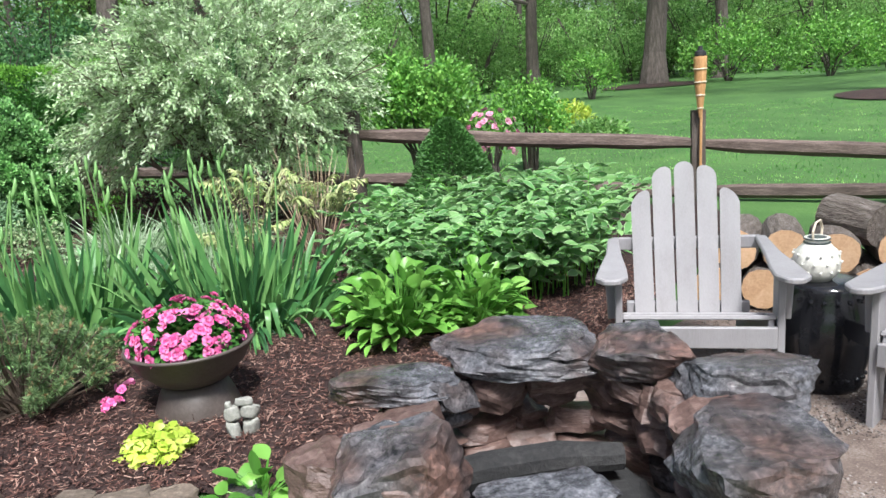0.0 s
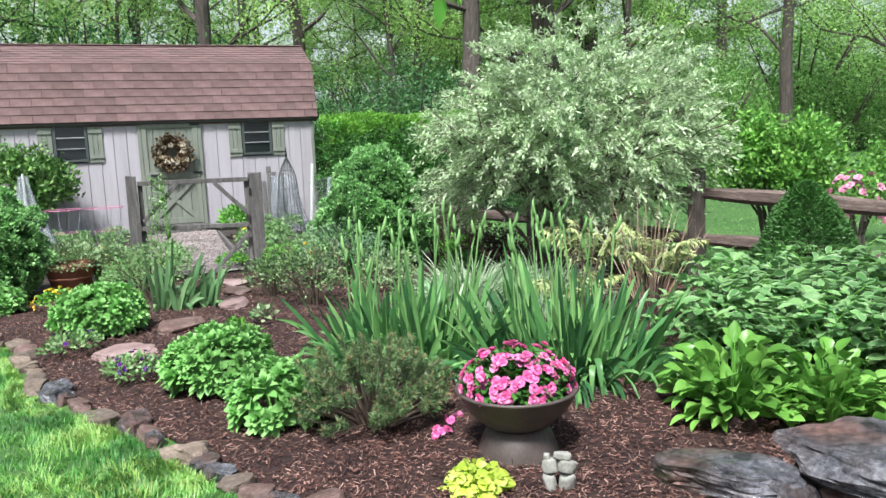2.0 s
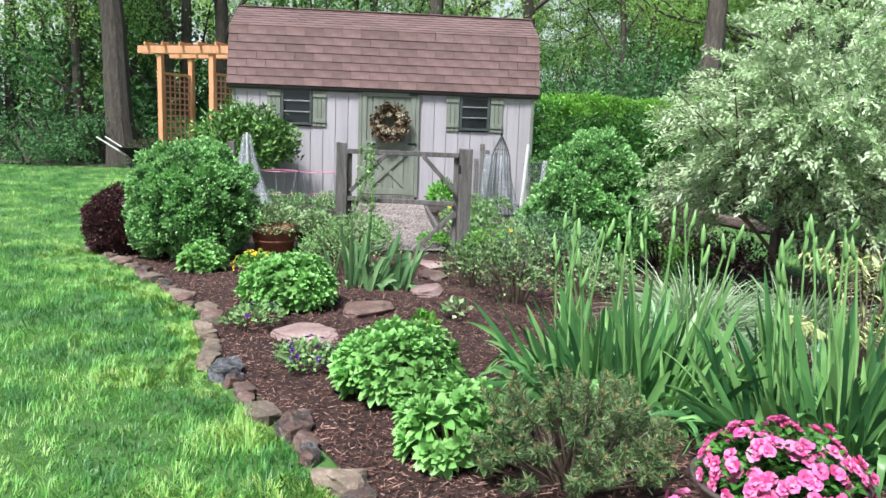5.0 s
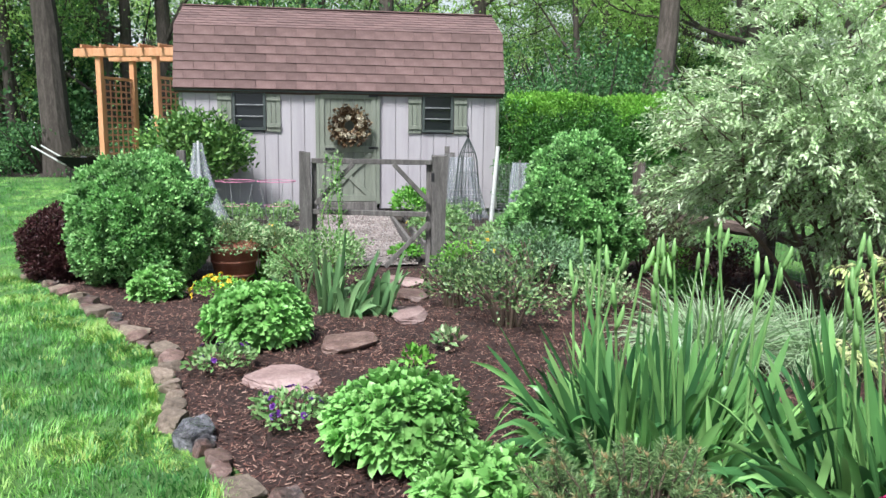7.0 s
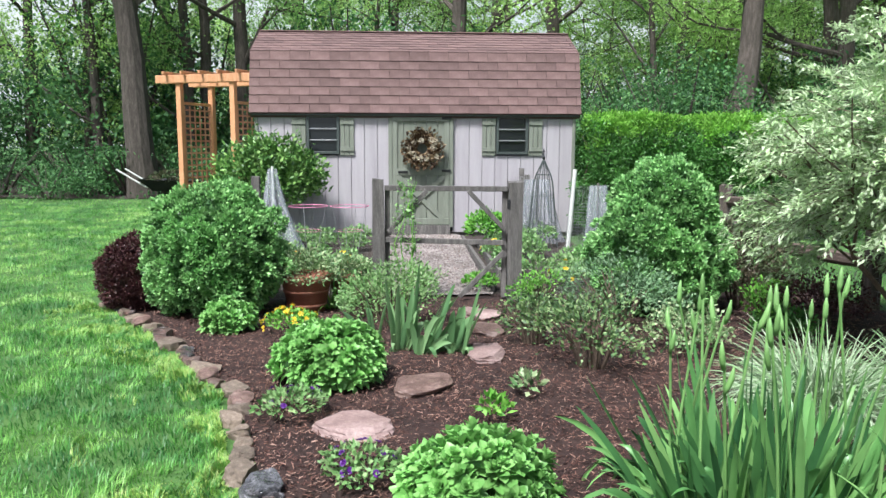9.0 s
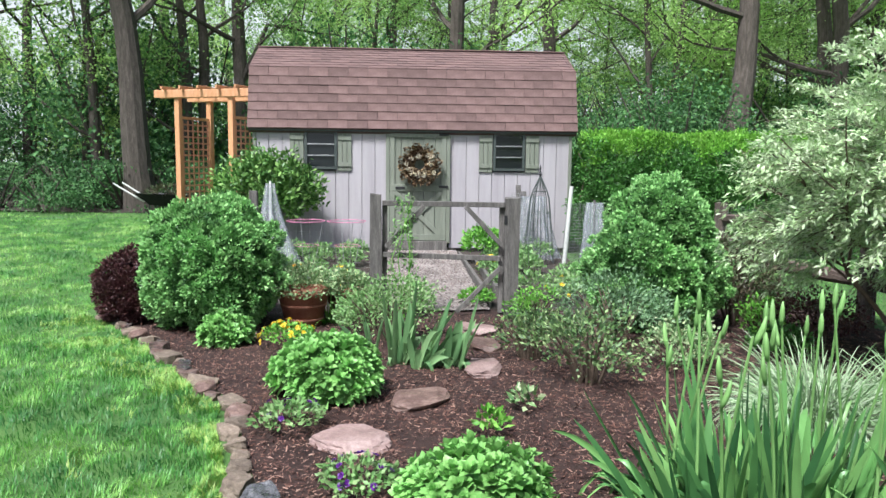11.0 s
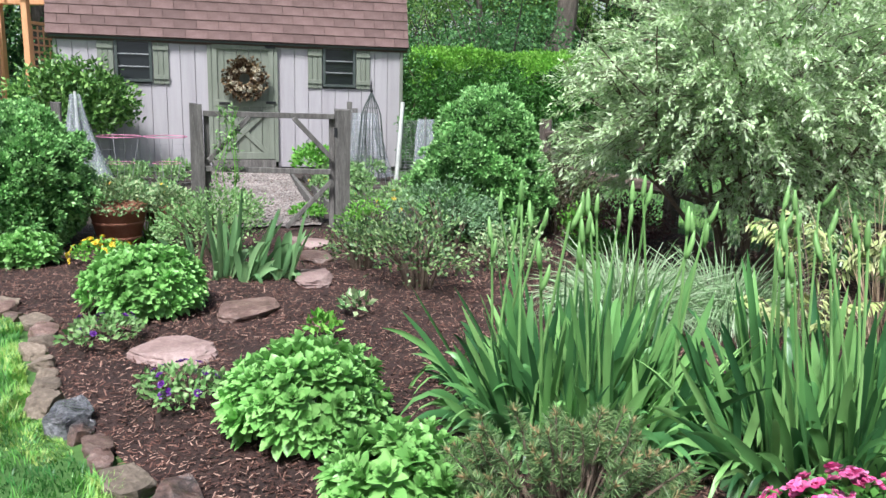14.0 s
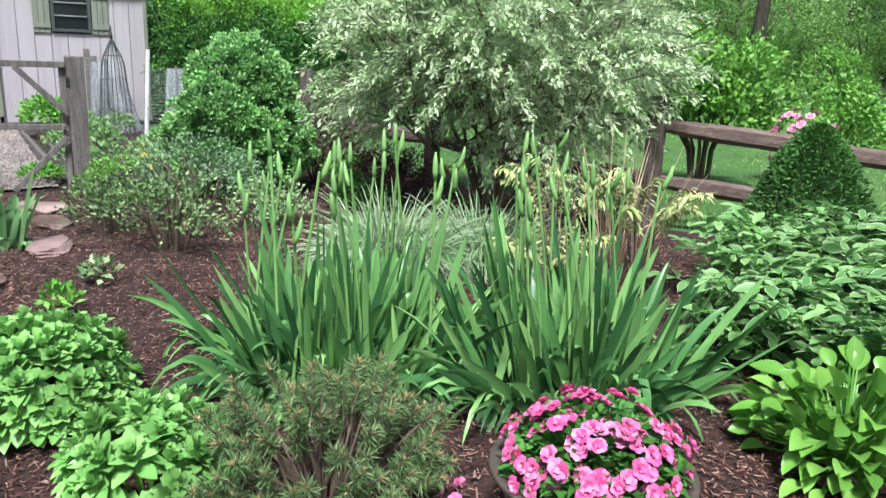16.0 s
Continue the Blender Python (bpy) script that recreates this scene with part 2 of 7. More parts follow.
M["seal"] = leaf_mat("variegated_leaves", [(0.08, 0.19, 0.06), (0.13, 0.27, 0.09), (0.23, 0.39, 0.15)], (0.42, 0.53, 0.31), 0.74, glow=0.25)
M["hosta"] = leaf_mat("broad_green_leaves", [(0.08, 0.20, 0.036), (0.14, 0.31, 0.055), (0.23, 0.43, 0.095)], glow=0.3, rough=0.35)
M["lime"] = leaf_mat("lime_leaves", [(0.34, 0.47, 0.05), (0.48, 0.6, 0.08), (0.60, 0.68, 0.14)], glow=0.3)
M["spruce"] = leaf_mat("spruce_needles", [(0.03, 0.085, 0.02), (0.05, 0.13, 0.03), (0.085, 0.19, 0.05)], glow=0.1)
M["purple"] = leaf_mat("purple_leaves", [(0.035, 0.012, 0.015), (0.065, 0.022, 0.025), (0.1, 0.045, 0.04)], glow=0.15)
M["bronze"] = leaf_mat("bronze_leaves", [(0.06, 0.045, 0.03), (0.09, 0.08, 0.045), (0.07, 0.13, 0.05)], glow=0.2)
M["greygreen"] = leaf_mat("grey_green_leaves", [(0.07, 0.135, 0.07), (0.15, 0.26, 0.14), (0.27, 0.39, 0.24)], glow=0.25)
M["pale"] = leaf_mat("pale_variegated_leaves", [(0.10, 0.2, 0.08), (0.17, 0.29, 0.12), (0.4, 0.46, 0.26)], (0.55, 0.58, 0.38), 0.6, glow=0.25)
M["cream"] = leaf_mat("cream_leaves", [(0.28, 0.36, 0.12), (0.42, 0.48, 0.2), (0.56, 0.56, 0.3)], glow=0.25)
M["sedge"] = leaf_mat("striped_grass", [(0.16, 0.26, 0.13), (0.27, 0.38, 0.22), (0.45, 0.52, 0.38)], glow=0.25)
M["fresh"] = leaf_mat("fresh_green_leaves", [(0.10, 0.28, 0.04), (0.16, 0.38, 0.06), (0.24, 0.46, 0.10)], glow=0.3)
M["veg"] = leaf_mat("seedling_leaves", [(0.12, 0.25, 0.08), (0.2, 0.34, 0.13), (0.3, 0.4, 0.2)], glow=0.3)
M["wood1"] = leaf_mat("woodland_leaves", [(0.08, 0.175, 0.045), (0.15, 0.30, 0.08), (0.26, 0.44, 0.14), (0.40, 0.57, 0.24)], glow=0.6)
M["wood2"] = leaf_mat("bright_woodland_leaves", [(0.24, 0.40, 0.10), (0.37, 0.56, 0.17), (0.52, 0.70, 0.28)], glow=0.65)
# darker woodland leaves: the undergrowth's shade is put into the colour
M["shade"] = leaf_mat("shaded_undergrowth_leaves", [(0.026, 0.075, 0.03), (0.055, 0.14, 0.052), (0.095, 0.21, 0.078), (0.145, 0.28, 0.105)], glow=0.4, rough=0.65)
M["viburnum"] = leaf_mat("viburnum_leaves", [(0.035, 0.09, 0.022), (0.075, 0.17, 0.04), (0.15, 0.28, 0.075), (0.26, 0.40, 0.13)], glow=0.25)
M["rose"] = leaf_mat("rose_leaves", [(0.04, 0.075, 0.035), (0.075, 0.135, 0.055), (0.14, 0.24, 0.085), (0.30, 0.38, 0.19)], glow=0.2)
M["floret"] = leaf_mat("cream_dried_florets", [(0.62, 0.56, 0.43), (0.74, 0.69, 0.57), (0.5, 0.40, 0.28)], glow=0.1, rough=0.85)
M["shrub"] = leaf_mat("shrub_leaves", [(0.06, 0.165, 0.03), (0.14, 0.315, 0.055), (0.25, 0.45, 0.095)], glow=0.35)
M["pinkpetal"] = leaf_mat("pink_petals", [(0.66, 0.06, 0.24), (0.78, 0.16, 0.40), (0.80, 0.22, 0.46), (0.83, 0.34, 0.56)], glow=0.25)
M["violet"] = leaf_mat("violet_petals", [(0.07, 0.01, 0.15), (0.14, 0.03, 0.27)], glow=0.2)
M["yellow"] = leaf_mat("yellow_petals", [(0.75, 0.5, 0.02), (0.8, 0.62, 0.08)], glow=0.25)
M["orange"] = leaf_mat("orange_petals", [(0.75, 0.28, 0.02), (0.8, 0.45, 0.05)], glow=0.25)
M["palepink"] = leaf_mat("azalea_petals", [(0.6, 0.22, 0.36), (0.7, 0.36, 0.46)], glow=0.25)
M["dried"] = leaf_mat("dried_flowers", [(0.03, 0.015, 0.008), (0.08, 0.045, 0.025), (0.16, 0.10, 0.05), (0.36, 0.27, 0.16)], glow=0.1, rough=0.8)
pane_mat, _nt, _n, _l, _b = nodes_of("dark_window_glass")
_b.inputs["Base Color"].default_value = (0.012, 0.014, 0.016, 1)
_b.inputs["Roughness"].default_value = 0.12
M["pane"] = pane_mat


def grass_mat():
    """Turf blades: pale and dark patches by the place, and from blade to blade."""
    m, nt, n, l, b = nodes_of("grass_blades")
    co = n.new("ShaderNodeTexCoord").outputs["Object"]
    big = noise_node(n, l, co, 1.5, 5, 0.7)
    geo = n.new("ShaderNodeNewGeometry")
    mix = n.new("ShaderNodeMath")
    mix.operation = "MULTIPLY_ADD"
    mix.inputs[1].default_value = 0.32
    l.new(geo.outputs["Random Per Island"], mix.inputs[0])
    sc = n.new("ShaderNodeMapRange")
    sc.inputs["From Min"].default_value, sc.inputs["From Max"].default_value = 0.41, 0.60
    sc.inputs["To Min"].default_value, sc.inputs["To Max"].default_value = 0.0, 0.72
    l.new(big.outputs["Fac"], sc.inputs["Value"])
    l.new(sc.outputs[0], mix.inputs[2])
    r = ramp(n, [(0.0, (0.032, 0.13, 0.034)), (0.3, (0.07, 0.235, 0.05)), (0.6, (0.16, 0.40, 0.075)), (0.82, (0.30, 0.54, 0.13)), (1.0, (0.42, 0.58, 0.21))])
    l.new(mix.outputs[0], r.inputs["Fac"])
    l.new(r.outputs["Color"], b.inputs["Base Color"])
    b.inputs["Roughness"].default_value = 0.45
    tr = n.new("ShaderNodeBsdfTranslucent")
    l.new(r.outputs["Color"], tr.inputs["Color"])
    ms = n.new("ShaderNodeMixShader")
    ms.inputs["Fac"].default_value = 0.35
    l.new(b.outputs[0], ms.inputs[1])
    l.new(tr.outputs[0], ms.inputs[2])
    l.new(ms.outputs[0], n["Material Output"].inputs["Surface"])
    return m


M["grass"] = grass_mat()
M["yellowgrass"] = leaf_mat("yellowed_grass", [(0.13, 0.27, 0.05), (0.24, 0.39, 0.085), (0.36, 0.48, 0.13), (0.40, 0.46, 0.16)], glow=0.3)


def slate_mat():
    """Wet split slate: grey-blue and brown patches, dark seams, a damp sheen."""
    m, nt, n, l, b = nodes_of("wet_slate")
    co = n.new("ShaderNodeTexCoord").outputs["Object"]
    info = n.new("ShaderNodeObjectInfo")
    add = n.new("ShaderNodeVectorMath")
    l.new(co, add.inputs[0])
    l.new(info.outputs["Random"], add.inputs[1])
    v = add.outputs[0]
    patch = noise_node(n, l, v, 3.0, 3, 0.5)
    hue = ramp(n, [(0.36, (0.105, 0.104, 0.114)), (0.5, (0.072, 0.060, 0.060)), (0.64, (0.115, 0.066, 0.053))])
    l.new(patch.outputs["Fac"], hue.inputs["Fac"])
    seams = noise_node(n, l, v, 7.0, 8, 0.72, (1.5, 1.2, 2.4))
    shade = ramp(n, [(0.34, (0.2, 0.2, 0.2)), (0.47, (0.8, 0.8, 0.8)), (0.7, (1.5, 1.5, 1.5))])
    l.new(seams.outputs["Fac"], shade.inputs["Fac"])
    mx = n.new("ShaderNodeMix")
    mx.data_type, mx.blend_type = "RGBA", "MULTIPLY"
    mx.inputs["Factor"].default_value = 1.0
    l.new(hue.outputs["Color"], mx.inputs["A"])
    l.new(shade.outputs["Color"], mx.inputs["B"])
    grain = noise_node(n, l, v, 48, 5, 0.75)
    speck = ramp(n, [(0.36, (0.45, 0.45, 0.45)), (0.52, (1.0, 1.0, 1.0)), (0.68, (1.9, 1.85, 1.8))])
    l.new(grain.outputs["Fac"], speck.inputs["Fac"])
    mg = n.new("ShaderNodeMix")
    mg.data_type, mg.blend_type = "RGBA", "MULTIPLY"
    mg.inputs["Factor"].default_value = 1.0
    l.new(mx.outputs["Result"], mg.inputs["A"])
    l.new(speck.outputs["Color"], mg.inputs["B"])
    l.new(mg.outputs["Result"], b.inputs["Base Color"])
    rr = n.new("ShaderNodeMapRange")
    rr.inputs["From Min"].default_value, rr.inputs["From Max"].default_value = 0.35, 0.65
    rr.inputs["To Min"].default_value, rr.inputs["To Max"].default_value = 0.14, 0.42
    l.new(patch.outputs["Fac"], rr.inputs["Value"])
    l.new(rr.outputs[0], b.inputs["Roughness"])
    bp = n.new("ShaderNodeBump")
    bp.inputs["Strength"].default_value, bp.inputs["Distance"].default_value = 0.55, 0.02
    l.new(seams.outputs["Fac"], bp.inputs["Height"])
    b2 = n.new("ShaderNodeBump")
    b2.inputs["Strength"].default_value, b2.inputs["Distance"].default_value = 0.6, 0.006
    l.new(grain.outputs["Fac"], b2.inputs["Height"])
    l.new(bp.outputs["Normal"], b2.inputs["Normal"])
    l.new(b2.outputs["Normal"], b.inputs["Normal"])
    return m


M["slate"] = slate_mat()


# ---- building helpers ----
rng = np.random.default_rng(7)


def sm(a, b, x):
    t = np.clip((np.asarray(x, float) - a) / (b - a), 0, 1)
    return t * t * (3 - 2 * t)


def gz(x, y):
    """Height of the ground."""
    return (-0.1 + 0.06 * sm(-12, -10, y) + 0.06 * sm(-10, -7.5, y) - 0.06 * sm(-7.2, -5, y) + 0.08 * sm(-3, 0, y)
            + 0.45 * sm(6, 32, x) + 0.3 * sm(8, 40, y))


def tag_structure(ob, label=""):
    return tagged(ob, label, kind="structure")


def thing(name, x, y, z, label, category, group="", rz=0.0):
    ob = new(name)
    ob.empty_display_size = 0.1
    ob.matrix_basis = pose(x, y, z, 0, 0, rz)
    return tagged(ob, label, category, group)


def obj(name, me, material, parent=None, label=""):
    me.materials.append(material)
    ob = new(name, me)
    ob.parent = parent
    if label:
        ob["label"] = label
    return ob


def part(name, bm, material, parent=None, label="", smooth=False):
    me = bpy.data.meshes.new(name)
    bm.to_mesh(me)
    bm.free()
    if smooth:
        me.polygons.foreach_set("use_smooth", [True] * len(me.polygons))
    return obj(name, me, material, parent, label)


def mesh_np(name, verts, faces, uvs=None, smooth=False):
    """A mesh from arrays: verts (n, 3), faces (m, 3 or 4), uvs one pair a vertex."""
    me = bpy.data.meshes.new(name)
    verts, faces = np.asarray(verts, np.float32), np.asarray(faces, np.int32)
    m, k = faces.shape
    me.vertices.add(len(verts))
    me.vertices.foreach_set("co", verts.ravel())
    me.loops.add(m * k)
    me.loops.foreach_set("vertex_index", faces.ravel())
    me.polygons.add(m)
    me.polygons.foreach_set("loop_start", np.arange(0, m * k, k, dtype=np.int32))
    if uvs is not None:
        layer = me.uv_layers.new(name="UVMap")
        layer.data.foreach_set("uv", np.asarray(uvs, np.float32)[faces.ravel()].ravel())
    if smooth:
        me.polygons.foreach_set("use_smooth", np.ones(m, bool))
    me.update(calc_edges=True)
    return me


def unit(v):
    return v / np.maximum(np.linalg.norm(v, axis=-1, keepdims=True), 1e-9)


def leaves(P, D, N, L, W, fold=0.25, droop=0.2, profile=((0, 0.08), (0.45, 1.0), (1, 0.02))):
    """Folded, bent leaf blades: P base, D direction, N upper side, L length, W width; returns verts, faces, uvs."""
    P, D = np.asarray(P, float), unit(np.asarray(D, float))
    n = len(P)
    L, W = np.broadcast_to(np.asarray(L, float), n)[:, None], np.broadcast_to(np.asarray(W, float), n)[:, None]
    droop = np.broadcast_to(np.asarray(droop, float), n)[:, None]
    S = unit(np.cross(D, np.asarray(N, float)))
    U = np.cross(S, D)
    k = len(profile)
    V = np.zeros((n, k, 3, 3))
    T = np.zeros((n, k, 3, 2))
    for i, (t, w) in enumerate(profile):
        c = P + D * L * t * (1 - 0.25 * droop * t) + U * 0
        c = c - np.array([0, 0, 1.0]) * L * droop * t * t
        half = S * W * w * 0.5
        lift = U * W * w * fold * 0.5
        V[:, i, 0], V[:, i, 1], V[:, i, 2] = c - half + lift, c, c + half + lift
        T[:, i, 0], T[:, i, 1], T[:, i, 2] = (1, t), (0, t), (1, t)
    base = np.arange(n)[:, None, None] * (k * 3)
    F = []
    for i in range(k - 1):
        for j in range(2):
            a = i * 3 + j
            F.append((a, a + 1, a + 4, a + 3))
    faces = (base + np.array(F)[None]).reshape(-1, 4)
    return V.reshape(-1, 3), faces, T.reshape(-1, 2)


def diamonds(P, D, N, L, W, fold=0.3):
    """The cheapest leaf: two folded triangles."""
    P, D = np.asarray(P, float), unit(np.asarray(D, float))
    n = len(P)
    L, W = np.broadcast_to(np.asarray(L, float), n)[:, None], np.broadcast_to(np.asarray(W, float), n)[:, None]
    S = unit(np.cross(D, np.asarray(N, float)))
    U = np.cross(S, D)
    V = np.stack([P, P + D * L * 0.45 - S * W * 0.5 + U * W * fold * 0.5, P + D * L, P + D * L * 0.45 + S * W * 0.5 + U * W * fold * 0.5], 1)
    T = np.broadcast_to(np.array([(0, 0), (1, 0.5), (0.2, 1), (1, 0.5)], float), (n, 4, 2))
    b = np.arange(n)[:, None] * 4
    faces = np.concatenate([b + np.array([[0, 2, 1]]), b + np.array([[0, 3, 2]])], 0)
    return V.reshape(-1, 3), faces, T.reshape(-1, 2)


def merged(chunks):
    vs, fs, us, o = [], [], [], 0
    for v, f, u in chunks:
        vs.append(v), fs.append(f + o), us.append(u)
        o += len(v)
    return np.concatenate(vs), np.concatenate(fs), np.concatenate(us)


def sphere_dirs(n, low=-1.0):
    z = rng.uniform(low, 1, n)
    a = rng.uniform(0, 2 * np.pi, n)
    r = np.sqrt(1 - z * z)
    return np.stack([r * np.cos(a), r * np.sin(a), z], 1)


def jitter(n, s):
    return rng.normal(0, s, (n, 3))


def tube(bm, pts, radii, seg=6, cap=True):
    """A tapered tube along points."""
    pts = [Vector(p) for p in pts]
    rings = []
    for i, (p, r) in enumerate(zip(pts, radii)):
        d = (pts[min(i + 1, len(pts) - 1)] - pts[max(i - 1, 0)]).normalized()
        side = d.orthogonal().normalized() if i == 0 else (rings_side - d * rings_side.dot(d)).normalized()
        rings_side = side
        up = d.cross(side)
        rings.append([bm.verts.new(p + (side * math.cos(a) + up * math.sin(a)) * r) for a in (2 * math.pi * j / seg for j in range(seg))])
    for a, b in zip(rings, rings[1:]):
        for j in range(seg):
            bm.faces.new((a[j], a[(j + 1) % seg], b[(j + 1) % seg], b[j]))
    if cap:
        bm.faces.new(rings[0][::-1])
        bm.faces.new(rings[-1])
    return bm


def box(bm, sx, sy, sz, m=None, bevel=0.0):
    """A box of that size, its middle at m, with small bevelled edges."""
    tmp = bmesh.new()
    bmesh.ops.create_cube(tmp, size=1.0)
    for v in tmp.verts:
        v.co = Vector((v.co.x * sx, v.co.y * sy, v.co.z * sz))
    if bevel:
        bmesh.ops.bevel(tmp, geom=tmp.edges[:], offset=bevel, segments=1, affect="EDGES")
    if m is not None:
        tmp.transform(m)
    me = bpy.data.meshes.new("tmp")
    tmp.to_mesh(me)
    tmp.free()
    bm.from_mesh(me)
    bpy.data.meshes.remove(me)
    return bm


def beam(bm, a, b, w, h, bevel=0.004, roll=0.0):
    """A squared timber from a to b."""
    a, b = Vector(a), Vector(b)
    d = b - a
    m = Matrix.Translation((a + b) / 2) @ d.to_track_quat("X", "Z").to_matrix().to_4x4() @ Matrix.Rotation(roll, 4, "X")
    return box(bm, d.length, w, h, m, bevel)


def lathe(bm, profile, seg=32):
    """A turned body round z from (radius, height) pairs."""
    rings = [[bm.verts.new((r * math.cos(a), r * math.sin(a), z)) for a in (2 * math.pi * j / seg for j in range(seg))] for r, z in profile]
    for a, b in zip(rings, rings[1:]):
        for j in range(seg):
            bm.faces.new((a[j], a[(j + 1) % seg], b[(j + 1) % seg], b[j]))
    bm.faces.new(rings[0][::-1])
    bm.faces.new(rings[-1])
    return bm


def rock(bm, sx, sy, sz, seed, cuts=4, sharp=5.0, rough=0.10, m=None):
    """A broken stone slab: a squarish lump with layered, uneven faces."""
    tmp = bmesh.new()
    bmesh.ops.create_cube(tmp, size=2.0)
    bmesh.ops.subdivide_edges(tmp, edges=tmp.edges[:], cuts=cuts, use_grid_fill=True)
    o = Vector((seed * 3.17, seed * 1.71, seed * 0.93))
    rs = random.Random(seed * 7 + 1)
    planes = []
    for i in range(9):
        t = 2 * math.pi * (i + rs.uniform(-0.35, 0.35)) / 9
        planes.append((Vector((math.cos(t), math.sin(t), rs.uniform(-0.35, 0.35))).normalized(), rs.uniform(0.74, 1.0)))
    for i in range(4):
        planes.append((Vector((rs.uniform(-0.35, 0.35), rs.uniform(-0.35, 0.35), 1)).normalized(), rs.uniform(0.72, 0.95)))
    for v in tmp.verts:
        p = v.co
        k = (abs(p.x) ** sharp + abs(p.y) ** sharp + abs(p.z) ** sharp) ** (1 / sharp)
        q = p / k
        for nrm, d in planes:
            over = q.dot(nrm) - d
            if over > 0:
                q = q - nrm * over
        if abs(q.z) > 0.35:
            lay = noise.noise(Vector((q.x * 1.7, q.y * 1.7, 3.3)) + o) + 0.5 * noise.noise(Vector((q.x * 4, q.y * 4, 1.3)) + o)
            q.z += 0.9 * rough * round(lay * 3.5) / 1.5 * (1 if q.z > 0 else -1)
        edge = 1 + rough * 0.9 * noise.noise(Vector((q.x * 2, q.y * 2, q.z * 9)) + o)
        q.x, q.y = q.x * edge, q.y * edge
        q += Vector((noise.noise(q * 5.3 + o), noise.noise(q * 5.9 - o), noise.noise(q * 6.7 + o * 2))) * rough * 0.45
        v.co = Vector((q.x * sx / 2, q.y * sy / 2, q.z * sz / 2))
    if m is not None:
        tmp.transform(m)
    me = bpy.data.meshes.new("tmp")
    tmp.to_mesh(me)
    tmp.free()
    bm.from_mesh(me)
    bpy.data.meshes.remove(me)
    return bm


def foliage(name, chunks, material, parent, label="", kind="stuff", smooth=False):
    ob = obj(name, mesh_np(name, *merged(chunks), smooth=smooth), material, parent, label)
    ob["kind"] = kind
    return ob


def leaf_parts(name, made, per, material, parent, limit=300):
    """Big leaves, each a part of its own; what is past the limit stays one joined part."""
    V, F, U = made
    n = len(V) // per
    fper = len(F) // n
    order = rng.permutation(n)
    for i in order[:limit]:
        me = mesh_np(name, V[i * per:(i + 1) * per], F[i * fper:(i + 1) * fper] - i * per, U[i * per:(i + 1) * per], smooth=True)
        obj(name, me, material, parent)
    rest = np.sort(order[limit:])
    if len(rest):
        vi = (rest[:, None] * per + np.arange(per)).ravel()
        fi = (F.reshape(n, fper, -1)[rest] - rest[:, None, None] * per + np.arange(len(rest))[:, None, None] * per).reshape(-1, F.shape[1])
        ob = obj("leaves", mesh_np("leaves", V[vi], fi, U[vi], smooth=True), material, parent)
        ob["kind"] = "stuff"


# ---- ground ----
def axis_steps():
    near = np.arange(-9, 12.01, 0.5)
    far = [13, 15, 18, 22, 27, 33, 40, 50, 65, 90, 130, 200, 320]
    return np.array([-v for v in far[::-1]] + list(near) + far, float)


gx, gy = axis_steps(), axis_steps() - 5
XX, YY = np.meshgrid(gx, gy)
ZZ = gz(XX, YY)
nx = len(gx)
quads = [(j * nx + i, j * nx + i + 1, (j + 1) * nx + i + 1, (j + 1) * nx + i) for j in range(len(gy) - 1) for i in range(nx - 1)]
tag_structure(obj("ground", mesh_np("ground", np.stack([XX.ravel(), YY.ravel(), ZZ.ravel()], 1), quads, smooth=True), M["lawn"]),
              "mown green lawn that runs to the woods")

EDGE_Y = np.array([-11.7, -11.3, -11.0, -10.8, -10.5, -10.19, -9.75, -9.29, -8.66, -8.18, -7.56, -7.12, -6.28, -5.7, -5.0, -4.3])
EDGE_X = np.array([1.05, 0.85, 0.52, 0.22, 0.05, -0.12, -0.3, -0.6, -0.92, -1.08, -1.22, -1.5, -1.95, -2.3, -2.75, -3.3])


def bed_left(y):
    return np.interp(y, EDGE_Y, EDGE_X)


def bed_right(y):
    return np.interp(y, [-11.7, -11.2, -10.4, -8.0, -4.3], [2.4, 5.6, 6.7, 4.45, 4.1])


def sheet(name, ys, left, right, cols, lift, material, label, bumpy=0.012):
    V = []
    for y in ys:
        for x in np.linspace(left(y), right(y), cols):
            V.append((x, y, float(gz(x, y)) + lift + bumpy * noise.noise(Vector((x * 3, y * 3, 0)))))
    F = [(j * cols + i, j * cols + i + 1, (j + 1) * cols + i + 1, (j + 1) * cols + i) for j in range(len(ys) - 1) for i in range(cols - 1)]
    return tag_structure(obj(name, mesh_np(name, V, F, smooth=True), material), label)


sheet("mulch_bed", np.arange(-11.7, -4.29, 0.1), bed_left, bed_right, 60, 0.02, M["mulch"], "garden bed covered with red-brown bark mulch")
sheet("patio", np.arange(-16, -11.69, 0.15), lambda y: 0.9 + 0.12 * (-11.7 - y), lambda y: 5.6 + 0.0 * y, 40, 0.016, M["patio"], "brown gravel patio round the fire pit")
sheet("vegetable_bed", np.arange(-4.3, 0.31, 0.1), lambda y: -2.55 + 0 * y, lambda y: 2.3 + 0 * y, 40, 0.02, M["soil"], "dark soil of the fenced vegetable garden")
sheet("gravel_path", np.arange(-4.45, 0.0, 0.1), lambda y: -0.42 + 0 * y, lambda y: 0.66 + 0 * y, 14, 0.045, M["gravel"], "pale pea gravel path to the shed door")
sheet("woodland_floor", np.arange(8.5, 34, 1.0), lambda y: -40 + 0 * y, lambda y: 24 + 0 * y, 60, 0.03, M["soil"], "dark leaf litter under the trees", 0.06)


